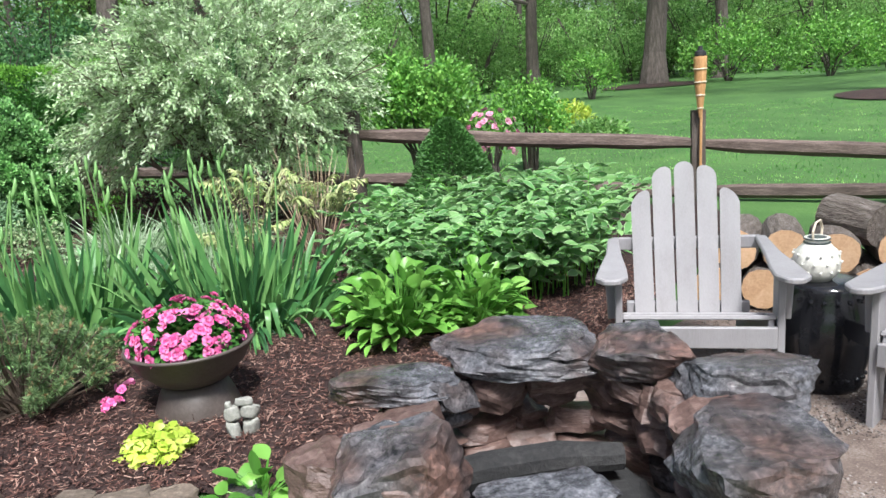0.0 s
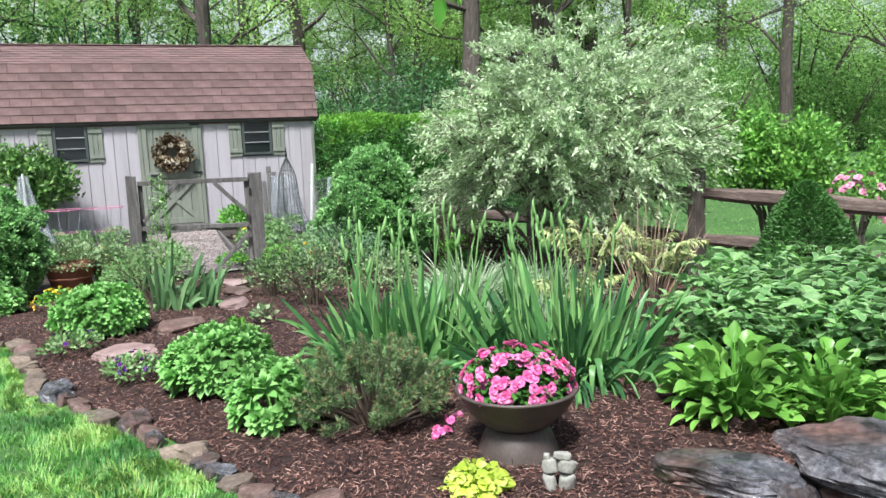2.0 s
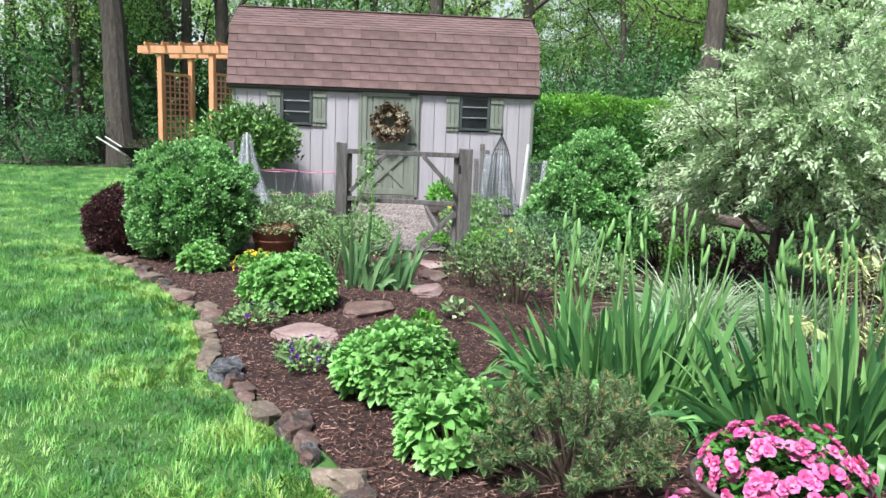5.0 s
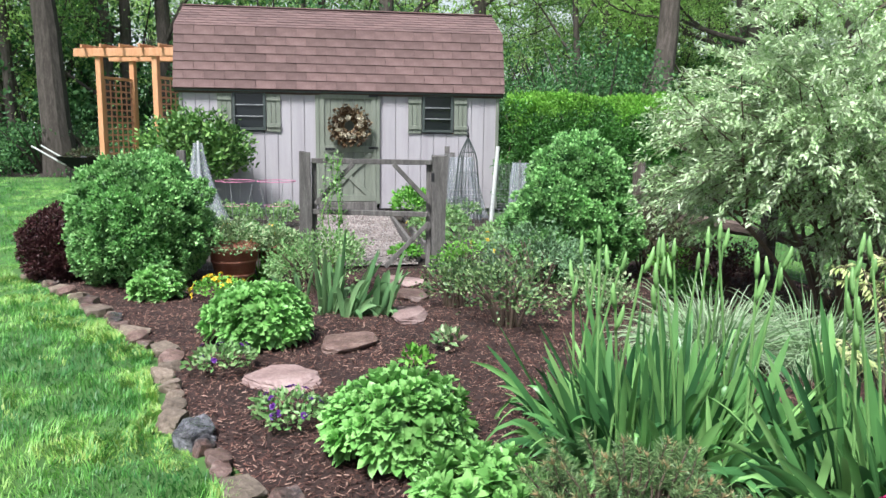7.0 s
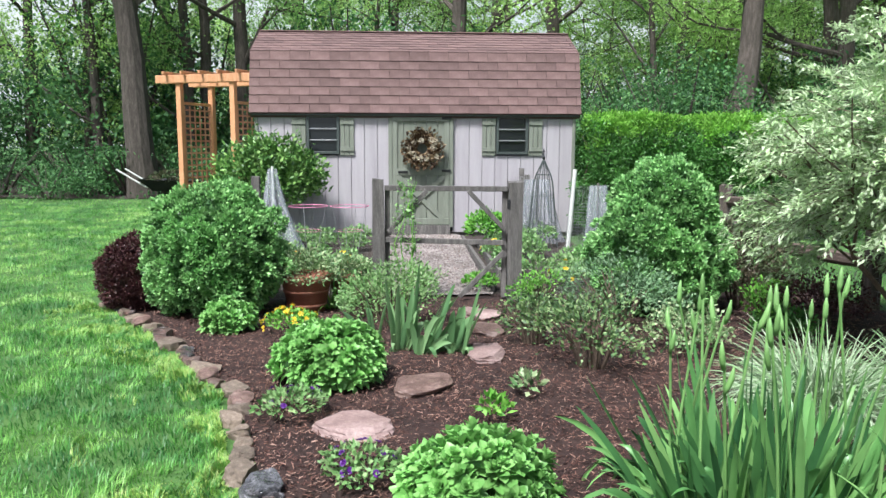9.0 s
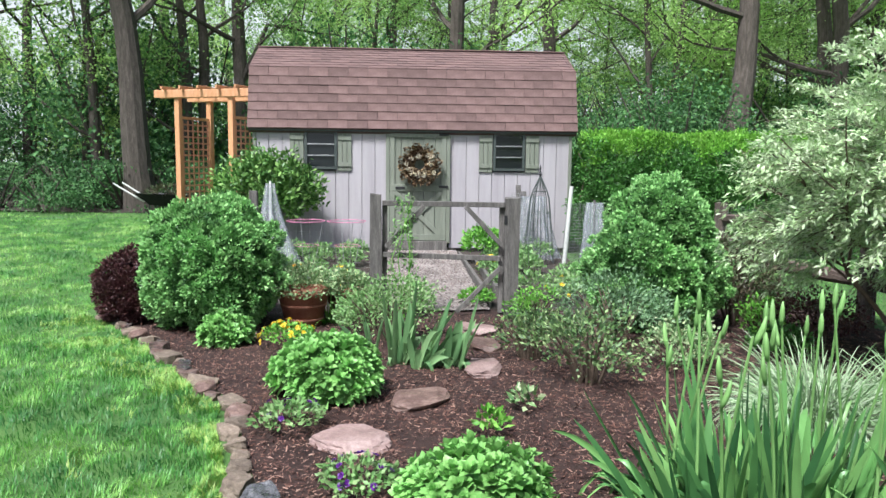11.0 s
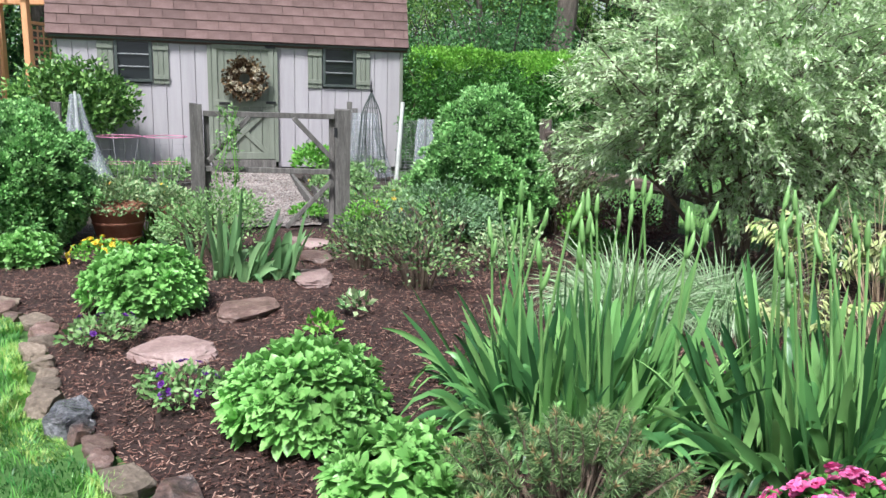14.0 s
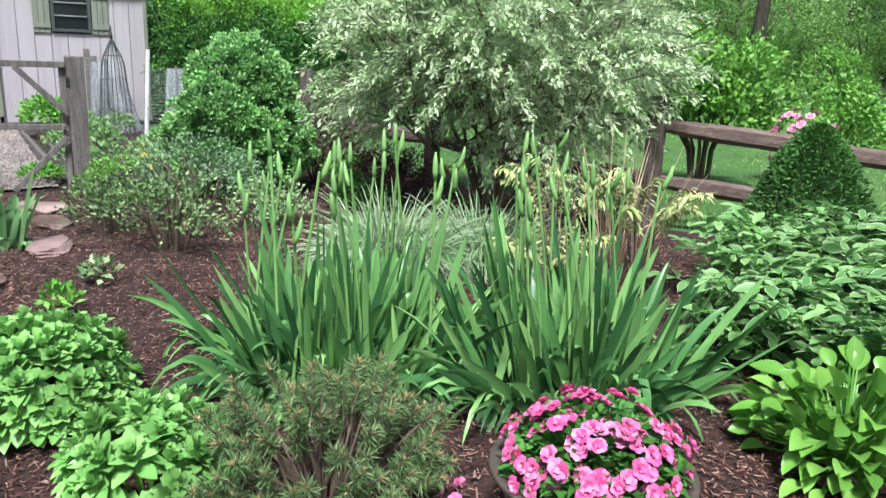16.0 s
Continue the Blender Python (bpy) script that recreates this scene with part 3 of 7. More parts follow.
# pale overcast sky low over the far trees, all round
m_, nt_, n_, l_, b_ = nodes_of("overcast_horizon")
glow = n_.new("ShaderNodeEmission")
cloud = ramp(n_, [(0.35, (0.74, 0.80, 0.86)), (0.65, (0.95, 0.97, 1.0))])
l_.new(noise_node(n_, l_, n_.new("ShaderNodeTexCoord").outputs["Object"], 0.02, 4).outputs["Fac"], cloud.inputs["Fac"])
l_.new(cloud.outputs["Color"], glow.inputs["Color"])
glow.inputs["Strength"].default_value = 0.6
l_.new(glow.outputs[0], n_["Material Output"].inputs["Surface"])
ring = np.linspace(0, 2 * np.pi, 97)[:-1]
V = np.concatenate([np.stack([170 * np.cos(ring), 170 * np.sin(ring) - 5, h + 0 * ring], 1) for h in (-2, 55)])
F = [(i, (i + 1) % 96, 96 + (i + 1) % 96, 96 + i) for i in range(96)]
tag_structure(obj("backdrop", mesh_np("backdrop", V, F, smooth=True), m_), "pale overcast sky low over the trees")

# ---- shed ----
shed = thing("shed", 0, 0, 0, "grey wooden garden shed with a brown shingled gambrel roof", "shed")
SB, SE = 0.12, 2.0          # foot of the walls, eave height
WY = 0.05                   # face of the front wall
for x0, x1 in ((-2.46, -1.70), (-1.20, -0.44), (0.56, 1.24), (1.74, 2.46)):
    part("wall", box(bmesh.new(), x1 - x0, 0.06, 1.95, pose((x0 + x1) / 2, WY + 0.055, SB + 0.975)), M["siding"], shed)
for x0, x1 in ((-1.70, -1.20), (1.24, 1.74)):
    part("wall", box(bmesh.new(), x1 - x0, 0.06, 1.20, pose((x0 + x1) / 2, WY + 0.055, SB + 0.60)), M["siding"], shed)
    part("wall", box(bmesh.new(), x1 - x0, 0.06, 0.15, pose((x0 + x1) / 2, WY + 0.055, SB + 1.875)), M["siding"], shed)
part("wall", box(bmesh.new(), 4.92, 0.06, 1.95, pose(0, 2.22, SB + 0.975)), M["siding"], shed)
for sx in (-1, 1):
    bm = bmesh.new()
    prof = [(WY + 0.08, SB), (WY + 0.08, SE), (0.25, 2.88), (1.13, 3.28), (2.01, 2.88), (2.19, SE), (2.19, SB)]
    a = [bm.verts.new((sx * 2.46, y, z)) for y, z in prof]
    b = [bm.verts.new((sx * 2.40, y, z)) for y, z in prof]
    bm.faces.new(a), bm.faces.new(b[::-1])
    for i in range(7):
        bm.faces.new((a[i], a[(i + 1) % 7], b[(i + 1) % 7], b[i]))
    bmesh.ops.recalc_face_normals(bm, faces=bm.faces[:])
    part("gable_wall", bm, M["siding"], shed)
bm = box(bmesh.new(), 4.8, 2.1, 0.06, pose(0, 1.13, SB + 0.1))
part("floor_deck", bm, M["greywood"], shed)

# siding boards with grooves between them
xs = list(np.arange(-2.45, 2.451, 0.2042))
for x0, x1 in zip(xs, xs[1:]):
    spans = [(SB, SE)]
    mid = (x0 + x1) / 2
    if -1.72 < mid < -1.18 or 1.22 < mid < 1.76:
        spans = [(SB, 1.325), (1.965, SE)]
    if -0.50 < mid < 0.62:
        continue
    for z0, z1 in spans:
        part("siding_board", box(bmesh.new(), x1 - x0 - 0.007, 0.018, z1 - z0, pose(mid, WY + 0.012, (z0 + z1) / 2), 0.003), M["siding"], shed)
for sx in (-1, 1):
    part("corner_trim", box(bmesh.new(), 0.05, 0.05, SE - SB, pose(sx * 2.465, WY + 0.005, (SB + SE) / 2), 0.004), M["sage"], shed, "sage green corner trim")

# door
part("skid", box(bmesh.new(), 4.8, 0.10, 0.16, pose(0, WY + 0.09, 0.045), 0.006), M["greywood"], shed, "weathered timber skid")
part("threshold", box(bmesh.new(), 0.92, 0.09, 0.15, pose(0.06, WY - 0.0, 0.155), 0.005), M["greywood"], shed, "weathered door threshold")
door = new("door")
door.parent = shed
DX, DZ0, DZ1 = 0.06, 0.24, 1.95
for i in range(5):
    w = 0.88 / 5
    part("door_board", box(bmesh.new(), w - 0.006, 0.025, DZ1 - DZ0, pose(DX - 0.44 + w * (i + 0.5), WY + 0.005, (DZ0 + DZ1) / 2), 0.003), M["sage"], door)
for z in (DZ0 + 0.05, 1.07, DZ1 - 0.05):
    part("rail", box(bmesh.new(), 0.88, 0.022, 0.10, pose(DX, WY - 0.02, z), 0.003), M["sage"], door)
for s in (-1, 1):
    part("stile", box(bmesh.new(), 0.075, 0.020, DZ1 - DZ0, pose(DX + s * 0.403, WY - 0.018, (DZ0 + DZ1) / 2), 0.003), M["sage"], door)
for s in (-1, 1):
    part("cross_brace", beam(bmesh.new(), (DX - 0.36, WY - 0.021 - 0.004 * (s > 0), 0.655 - s * 0.345), (DX + 0.36, WY - 0.021 - 0.004 * (s > 0), 0.655 + s * 0.345), 0.018, 0.07, 0.003), M["sage"], door)
for x, z in ((0.40, 1.90), (0.40, 1.09), (-0.28, 1.07)):
    part("hinge", box(bmesh.new(), 0.15, 0.012, 0.035, pose(DX + x, WY - 0.038, z), 0.003), M["iron"], door, "black iron strap hinge")
bm = bmesh.new()
for s in (-1, 1):
    box(bm, 0.06, 0.045, 1.80, pose(DX + s * 0.475, WY + 0.0, 1.10), 0.003)
box(bm, 1.01, 0.045, 0.045, pose(DX, WY, 1.975), 0.003)
part("door_frame", bm, M["sage"], shed)


def window(x0, x1):
    w = new("window")
    w.parent = shed
    z0, z1 = 1.345, 1.945
    bm = bmesh.new()
    for x in (x0 + 0.02, x1 - 0.02):
        box(bm, 0.04, 0.05, z1 - z0, pose(x, WY - 0.01, (z0 + z1) / 2), 0.003)
    for z in (z0 + 0.02, z1 - 0.02):
        box(bm, x1 - x0 - 0.08, 0.05, 0.04, pose((x0 + x1) / 2, WY - 0.01, z), 0.003)
    part("window_frame", bm, M["darkframe"], w)
    for k in (1, 2):
        part("glazing_bar", box(bmesh.new(), x1 - x0 - 0.08, 0.03, 0.018, pose((x0 + x1) / 2, WY - 0.012, z0 + 0.04 + (z1 - z0 - 0.08) * k / 3), 0.003), M["mesh"], w, "pale grey bar")
    for k in range(3):
        hh = (z1 - z0 - 0.08) / 3
        part("pane", box(bmesh.new(), x1 - x0 - 0.08, 0.006, hh - 0.01, pose((x0 + x1) / 2, WY + 0.004, z0 + 0.04 + hh * (k + 0.5))), M["pane"], w)
    for s, xa in ((-1, x0 - 0.012 - 0.215), (1, x1 + 0.012)):
        sh = new("shutter")
        sh.parent = shed
        for k in range(3):
            part("shutter_board", box(bmesh.new(), 0.066, 0.018, 0.64, pose(xa + 0.036 + 0.0715 * k, WY - 0.012, 1.645), 0.003), M["sage"], sh)
        for z in (1.42, 1.83):
            part("batten", box(bmesh.new(), 0.215, 0.016, 0.06, pose(xa + 0.1075, WY - 0.029, z), 0.003), M["sage"], sh)


window(-1.70, -1.20)
window(1.24, 1.74)

# roof: gambrel slopes with three-tab shingles
roof = new("roof")
roof.parent = shed
SLOPES = [((-0.03, 1.97), (0.22, 2.905)), ((0.22, 2.905), (1.13, 3.325))]
bm = bmesh.new()
prof = [(-0.02, 1.96), (0.235, 2.89), (1.13, 3.305), (2.03, 2.89), (2.28, 1.96)]
top = [[bm.verts.new((sx * 2.55, y, z)) for y, z in prof] for sx in (-1, 1)]
low = [[bm.verts.new((sx * 2.55, y + (0.05 if y < 1 else -0.05 if y > 1.2 else 0), z - 0.06)) for y, z in prof] for sx in (-1, 1)]
for i in range(4):
    bm.faces.new((top[0][i], top[1][i], top[1][i + 1], top[0][i + 1]))
    bm.faces.new((low[0][i], low[0][i + 1], low[1][i + 1], low[1][i]))
    for k in (0, 1):
        bm.faces.new((top[k][i], top[k][i + 1], low[k][i + 1], low[k][i]))
for i in (0, 4):
    bm.faces.new((top[0][i], low[0][i], low[1][i], top[1][i]))
bmesh.ops.recalc_face_normals(bm, faces=bm.faces[:])
part("roof_deck", bm, M["underlay"], roof)
part("eave_board", box(bmesh.new(), 5.06, 0.03, 0.035, pose(0, 0.0, 1.948), 0.004), M["darkframe"], roof, "dark green eave board")
tabs = [box(bmesh.new(), 0.299 + 0.001 * k, 0.165, 0.008, None, 0.0) for k in range(1)]
tab_me = bpy.data.meshes.new("shingle")
tabs[0].to_mesh(tab_me)
tabs[0].free()
tab_me.materials.append(M["shingle"])
end_me = {}
for si, ((y0, z0), (y1, z1)) in enumerate(SLOPES):
    run = math.hypot(y1 - y0, z1 - z0)
    rows_n = 7 if si == 0 else 8
    ex = run / rows_n
    ang = math.atan2(z1 - z0, y1 - y0)
    ny, nz_ = -math.sin(ang), math.cos(ang)
    for r in range(rows_n):
        d = (r + 0.5) * ex + 0.012
        y, z = y0 + math.cos(ang) * d, z0 + math.sin(ang) * d
        x = -2.56 - (0.1525 if r % 2 else 0.0)
        while x < 2.56:
            xa, xb = max(x, -2.56), min(x + 0.302, 2.56)
            if xb - xa > 0.03:
                key = round(xb - xa, 3)
                me = tab_me
                if key < 0.30:
                    if key not in end_me:
                        t = box(bmesh.new(), key - 0.004, 0.165, 0.008)
                        end_me[key] = bpy.data.meshes.new("shingle")
                        t.to_mesh(end_me[key])
                        t.free()
                        end_me[key].materials.append(M["shingle"])
                    me = end_me[key]
                sg = new("shingle", me)
                sg.parent = roof
                lift = 0.014 + rng.uniform(-0.001, 0.002)
                sg.matrix_basis = pose((xa + xb) / 2, y + ny * lift, z + nz_ * lift - 0.002 * math.sin(xa * 1.3), math.degrees(ang) - 4.2, rng.uniform(-0.3, 0.3), 0)
            x += 0.306
part("ridge_cap", beam(bmesh.new(), (-2.56, 1.13, 3.335), (2.56, 1.13, 3.335), 0.2, 0.02, 0.006), M["shingle"], roof)

# ---- wreath on the shed door ----
wreath = thing("wreath", DX + 0.02, WY - 0.10, 1.43, "round wreath of dried cream and brown flowers on the door", "wreath")
bm = bmesh.new()
ring = [(0.21 * math.cos(a), 0.0, 0.21 * math.sin(a)) for a in np.linspace(0, 2 * math.pi, 25)]
tube(bm, ring, [0.035] * 25, 6, False)
part("ring", bm, M["twig"], wreath)
n = 1700
a = rng.uniform(0, 2 * np.pi, n)
rad = np.clip(0.185 + rng.normal(0, 0.066, n), 0.075, 0.31)
P = np.stack([rad * np.cos(a), rng.uniform(-0.06, 0.0, n), rad * np.sin(a)], 1)
D = unit(np.stack([0.9 * np.cos(a), -0.9 + 0 * a, 0.9 * np.sin(a)], 1) + jitter(n, 0.4))
foliage("dried_flowers", [diamonds(P, D, sphere_dirs(n), rng.uniform(0.03, 0.08, n), rng.uniform(0.025, 0.06, n))], M["dried"], wreath)

for k in range(15):
    a = 2 * math.pi * k / 15 + rng.uniform(-0.15, 0.15)
    q, m = rng.uniform(0.13, 0.25), 60
    if 1.0 < a < 2.3 and k % 2:
        continue
    d = sphere_dirs(m)
    d[:, 1] = -np.abs(d[:, 1])
    P = np.array([q * math.cos(a), -0.06, q * math.sin(a)]) + d * rng.uniform(0.02, 0.036)
    foliage("floret", [diamonds(P, d + jitter(m, 0.5), sphere_dirs(m), rng.uniform(0.02, 0.034, m), rng.uniform(0.018, 0.028, m))], M["floret"], wreath, "cream dried floret")

# ---- cedar arbor ----
arbor = thing("arbor", -4.22, 2.3, 0, "new orange cedar arbor with lattice sides", "arbor", "", -22)
AW, AD = 1.12, 0.95
for x in (0, AW):
    for y in (0, AD):
        part("post", box(bmesh.new(), 0.10, 0.10, 2.62, pose(x, y, 1.29), 0.006), M["cedar"], arbor)
    for i in range(6):
        part("lattice_slat", box(bmesh.new(), 0.014, 0.03, 2.05, pose(x + 0.012, AD * (i + 0.7) / 6.4, 1.15), 0.002), M["lattice"], arbor)
    for i in range(19):
        part("lattice_slat", box(bmesh.new(), 0.012, AD - 0.1, 0.03, pose(x - 0.004, AD / 2, 0.2 + 0.112 * i), 0.002), M["lattice"], arbor)
    part("panel_rail", box(bmesh.new(), 0.035, AD - 0.1, 0.05, pose(x, AD / 2, 2.22), 0.003), M["cedar"], arbor)
for y in (-0.07, 0.07, AD - 0.07, AD + 0.07):
    part("beam", box(bmesh.new(), AW + 0.9, 0.04, 0.14, pose(AW / 2, y, 2.64), 0.006), M["cedar"], arbor)
for i in range(5):
    part("rafter", box(bmesh.new(), 0.04, AD + 0.4, 0.06, pose(-0.2 + 0.38 * i, AD / 2, 2.74), 0.005), M["cedar"], arbor)

# ---- vegetable garden fence and gate ----
gate_fence = thing("garden_fence", 0, -4.6, 0, "low weathered grey garden fence with square posts and wire", "fence")


def rough_post(w, d, h, seed):
    bm = bmesh.new()
    bmesh.ops.create_cube(bm, size=1.0)
    bmesh.ops.subdivide_edges(bm, edges=bm.edges[:], cuts=4, use_grid_fill=True)
    for v in bm.verts:
        q = Vector((v.co.x * w, v.co.y * d, (v.co.z + 0.5) * h))
        o = Vector((seed * 2.3, seed, 0))
        q.x += 0.008 * noise.noise(Vector((q.x * 20, q.y * 20, q.z * 2)) + o) + 0.012 * noise.noise(Vector((0, 3, q.z * 1.2)) + o)
        q.y += 0.008 * noise.noise(Vector((q.x * 20, q.y * 20, q.z * 2 + 9)) + o)
        if v.co.z > 0.49:
            q.z += 0.02 * noise.noise(Vector((q.x * 14, q.y * 14, 1)) + o)
        v.co = q
    return bm


for i, (x, y, h) in enumerate(((-0.485, 0, 1.19), (0.845, 0, 1.16), (-2.5, 0.1, 0.95), (2.25, 0.1, 0.95))):
    p = part("post", rough_post(0.11 if i != 1 else 0.14, 0.11, h + 0.1, i), M["greywood"], gate_fence)
    p.location = (x, y, -0.12)
gate = new("gate")
gate.parent = gate_fence
part("top_rail", beam(bmesh.new(), (-0.425, -0.02, 1.085), (0.765, -0.02, 1.075), 0.04, 0.05, 0.004), M["greywood"], gate)
part("lower_rail", beam(bmesh.new(), (-0.425, -0.02, 0.585), (0.73, -0.02, 0.55), 0.04, 0.05, 0.004), M["greywood"], gate)
for x in (-0.40, 0.745):
    part("stile", beam(bmesh.new(), (x, 0.02, 0.0), (x, 0.02, 1.06), 0.035, 0.05, 0.004), M["greywood"], gate)
part("brace", beam(bmesh.new(), (0.38, -0.05, 1.06), (0.74, -0.05, 0.68), 0.03, 0.045, 0.004), M["greywood"], gate)
part("brace", beam(bmesh.new(), (-0.39, -0.05, 0.66), (-0.02, -0.05, 1.06), 0.03, 0.045, 0.004), M["greywood"], gate)
part("brace", beam(bmesh.new(), (0.74, -0.05, 0.47), (0.30, -0.05, 0.02), 0.03, 0.045, 0.004), M["greywood"], gate)
part("hinge", box(bmesh.new(), 0.03, 0.015, 0.09, pose(0.775, -0.055, 0.93), 0.002), M["iron"], gate, "black iron hinge")


def wire_panel(name, a, b, z0, z1, step, parent, r=0.0012):
    bm = bmesh.new()
    a, b = Vector(a), Vector(b)
    n = int((b - a).length / step)
    for i in range(n + 1):
        p = a + (b - a) * i / n
        tube(bm, [(p.x, p.y, z0), (p.x, p.y, z1)], [r, r], 3, False)
    for i in range(int((z1 - z0) / step) + 1):
        z = z0 + i * step
        tube(bm, [(a.x, a.y, z), (b.x, b.y, z)], [r, r], 3, False)
    ob = part(name, bm, M["mesh"], parent)
    ob["kind"] = "stuff"
    return ob


wire_panel("wire_mesh", (-2.5, 0.03, 0), (-0.55, 0.03, 0), 0.0, 0.80, 0.05, gate_fence, 0.001)
wire_panel("wire_mesh", (0.92, 0.03, 0), (2.25, 0.03, 0), 0.0, 0.80, 0.05, gate_fence, 0.001)
for x in (-0.46, 0.70, 0.86):
    b = thing("path_board", x, -2.2, float(gz(x, -2.2)) + 0.03, "weathered board edging the gravel path", "board", "boards along the path")
    part("board", box(bmesh.new(), 0.045, 3.9 if x < 0.8 else 2.6, 0.13, pose(0, 0, 0.03), 0.005), M["greywood"], b)
wp = thing("stake", 1.97, -2.0, float(gz(1.97, -2)), "leaning pale grey round stake in the bed", "stake")
part("pole", tube(bmesh.new(), [(-0.03, 0, -0.1), (0.06, 0, 1.2)], [0.028, 0.026], 10), M["whitepost"], wp)

# ---- split rail fence ----
fence = thing("split_rail_fence", 4.3, -8.0, 0, "split rail fence of dark weathered wood with wire mesh", "fence")
POSTS = [(3.88, -2.45, 1.0), (4.12, -5.2, 1.02), (4.39, -7.95, 1.05), (6.75, -10.25, 0.84), (8.0, -12.8, 0.60)]
RAILS = [(0.80, 0.38), (0.82, 0.40), (0.84, 0.42), (0.52, 0.05), (0.28, 0.0)]   # heights of the two rails at each post
for i, (x, y, top_z) in enumerate(POSTS):
    g0 = float(gz(x, y)) - 0.15
    p = part("post", rough_post(0.125, 0.115, top_z - g0, i + 11), M["postwood"], fence)
    d = Vector(POSTS[min(i + 1, 4)][:2]) - Vector(POSTS[max(i - 1, 0)][:2])
    p.matrix_basis = Matrix.Translation((x - 4.3, y + 8.0, g0)) @ Matrix.Rotation(math.atan2(d.y, d.x), 4, "Z")


def split_rail(a, b, seed, parent, r=0.065):
    a, b = Vector(a), Vector(b)
    bm = bmesh.new()
    N = 14
    d = (b - a).normalized()
    side = d.cross(Vector((0, 0, 1))).normalized()
    rings = []
    for i in range(N + 1):
        t = i / N
        c = a + (b - a) * t + Vector((0, 0, 0.025 * noise.noise(Vector((t * 3, seed, 0))))) + side * 0.02 * noise.noise(Vector((t * 3, seed, 5)))
        w = r * (0.55 + 0.45 * min(1, 6 * min(t, 1 - t) + 0.15))
        ring = []
        for k, (u, v) in enumerate(((-1, -0.9), (0.2, -1.1), (1.0, -0.5), (1.0, 0.7), (0.1, 1.05), (-0.95, 0.75))):
            q = 1 + 0.18 * noise.noise(Vector((t * 7, k * 3.1, seed)))
            ring.append(bm.verts.new(c + side * u * w * 0.7 * q + Vector((0, 0, 1)) * v * w * q))
        rings.append(ring)
    for p, q in zip(rings, rings[1:]):
        for k in range(6):
            bm.faces.new((p[k], p[(k + 1) % 6], q[(k + 1) % 6], q[k]))
    bm.faces.new(rings[0][::-1]), bm.faces.new(rings[-1])
    bmesh.ops.recalc_face_normals(bm, faces=bm.faces[:])
    mid = (a + b) / 2
    m = Matrix.Translation(mid) @ (b - a).to_track_quat("X", "Z").to_matrix().to_4x4()
    bm.transform(m.inverted())
    ob = part("rail", bm, M["fencewood"], parent)
    ob.matrix_basis = m
    return ob


for i, (p, q) in enumerate(zip(POSTS, POSTS[1:])):
    for k in range(2):
        split_rail((p[0] - 4.3, p[1] + 8, RAILS[i][k]), (q[0] - 4.3, q[1] + 8, RAILS[i + 1][k]), i * 2 + k, fence)
wire_panel("wire_mesh", (3.88 - 4.3, -2.45 + 8, 0), (4.12 - 4.3, -5.2 + 8, 0), 0.05, 1.0, 0.06, fence, 0.0012)
wire_panel("wire_mesh", (4.10 - 4.3, -5.2 + 8, 0), (4.34 - 4.3, -8.0 + 8, 0), 0.05, 0.8, 0.06, fence, 0.0012)


# ---- patio: fire pit, chairs, stool, logs ----
fire_pit = thing("fire_pit", 1.45, -12.42, -0.09, "round dry-stacked fire pit of rough slate and red stone", "fire pit")


def pit_stone(x, y, z, sx, sy, sz, rz, material, seed, rx=0, ry=0, cuts=6, name="stone", sharp=5.0):
    ob = part(name, rock(bmesh.new(), sx, sy, sz, seed, cuts, sharp), material, fire_pit)
    ob.matrix_basis = pose(x - 1.45, y + 12.42, z + 0.09, rx, ry, rz)
    return ob


pit_stone(1.75, -12.08, 0.37, 0.66, 0.40, 0.13, -58, M["slate"], 1, 3, 0, 9, "cap_stone")
pit_stone(1.96, -12.47, 0.36, 0.36, 0.32, 0.15, -70, M["slate"], 2, 0, 3, 8, "cap_stone")
pit_stone(1.97, -12.80, 0.33, 0.46, 0.36, 0.17, -70, M["slate"], 3, 0, -4, 8, "cap_stone")
pit_stone(1.60, -13.0, 0.29, 0.52, 0.44, 0.2, 40, M["slate"], 4, 0, 0, 8, "cap_stone")
pit_stone(1.34, -11.88, 0.32, 0.44, 0.30, 0.09, -38, M["slate"], 5, -2, 2, 8, "cap_stone")
pit_stone(1.06, -12.20, 0.22, 0.42, 0.40, 0.26, -45, M["slate"], 6, 4, -8, 8, "cap_stone")
pit_stone(1.20, -12.62, 0.16, 0.42, 0.30, 0.16, -40, M["slate"], 7, 2, 0, 8, "cap_stone")
pit_stone(1.00, -11.96, 0.17, 0.28, 0.26, 0.17, -20, M["redstone"], 8)
pit_stone(1.02, -12.0, 0.02, 0.34, 0.32, 0.16, 10, M["tanstone"], 9)
k = 20
for ring_z, count, off in ((-0.03, 15, 0.0), (0.08, 16, 0.2), (0.19, 15, 0.45), (0.24, 15, 0.8), (0.27, 12, 0.1)):
    for i in range(count):
        a = 2 * math.pi * (i + off) / count
        if ring_z > 0.15 and math.pi * 0.95 < a < math.pi * 1.6:
            continue
        k += 1
        rr = 0.47 + rng.uniform(-0.03, 0.05)
        pit_stone(1.5 + rr * math.cos(a), -12.42 + rr * math.sin(a), ring_z + rng.uniform(-0.02, 0.02), rng.uniform(0.18, 0.32), rng.uniform(0.17, 0.24),
                  rng.uniform(0.07, 0.14), math.degrees(a) + 90 + rng.uniform(-30, 30), M["redstone"] if k % 5 else M["slate"], k, rng.uniform(-22, 22), rng.uniform(-16, 16), 4, sharp=9.0)
log = thing("charred_log", 1.5, -12.3, 0.0, "charred black log lying in the fire pit", "log")
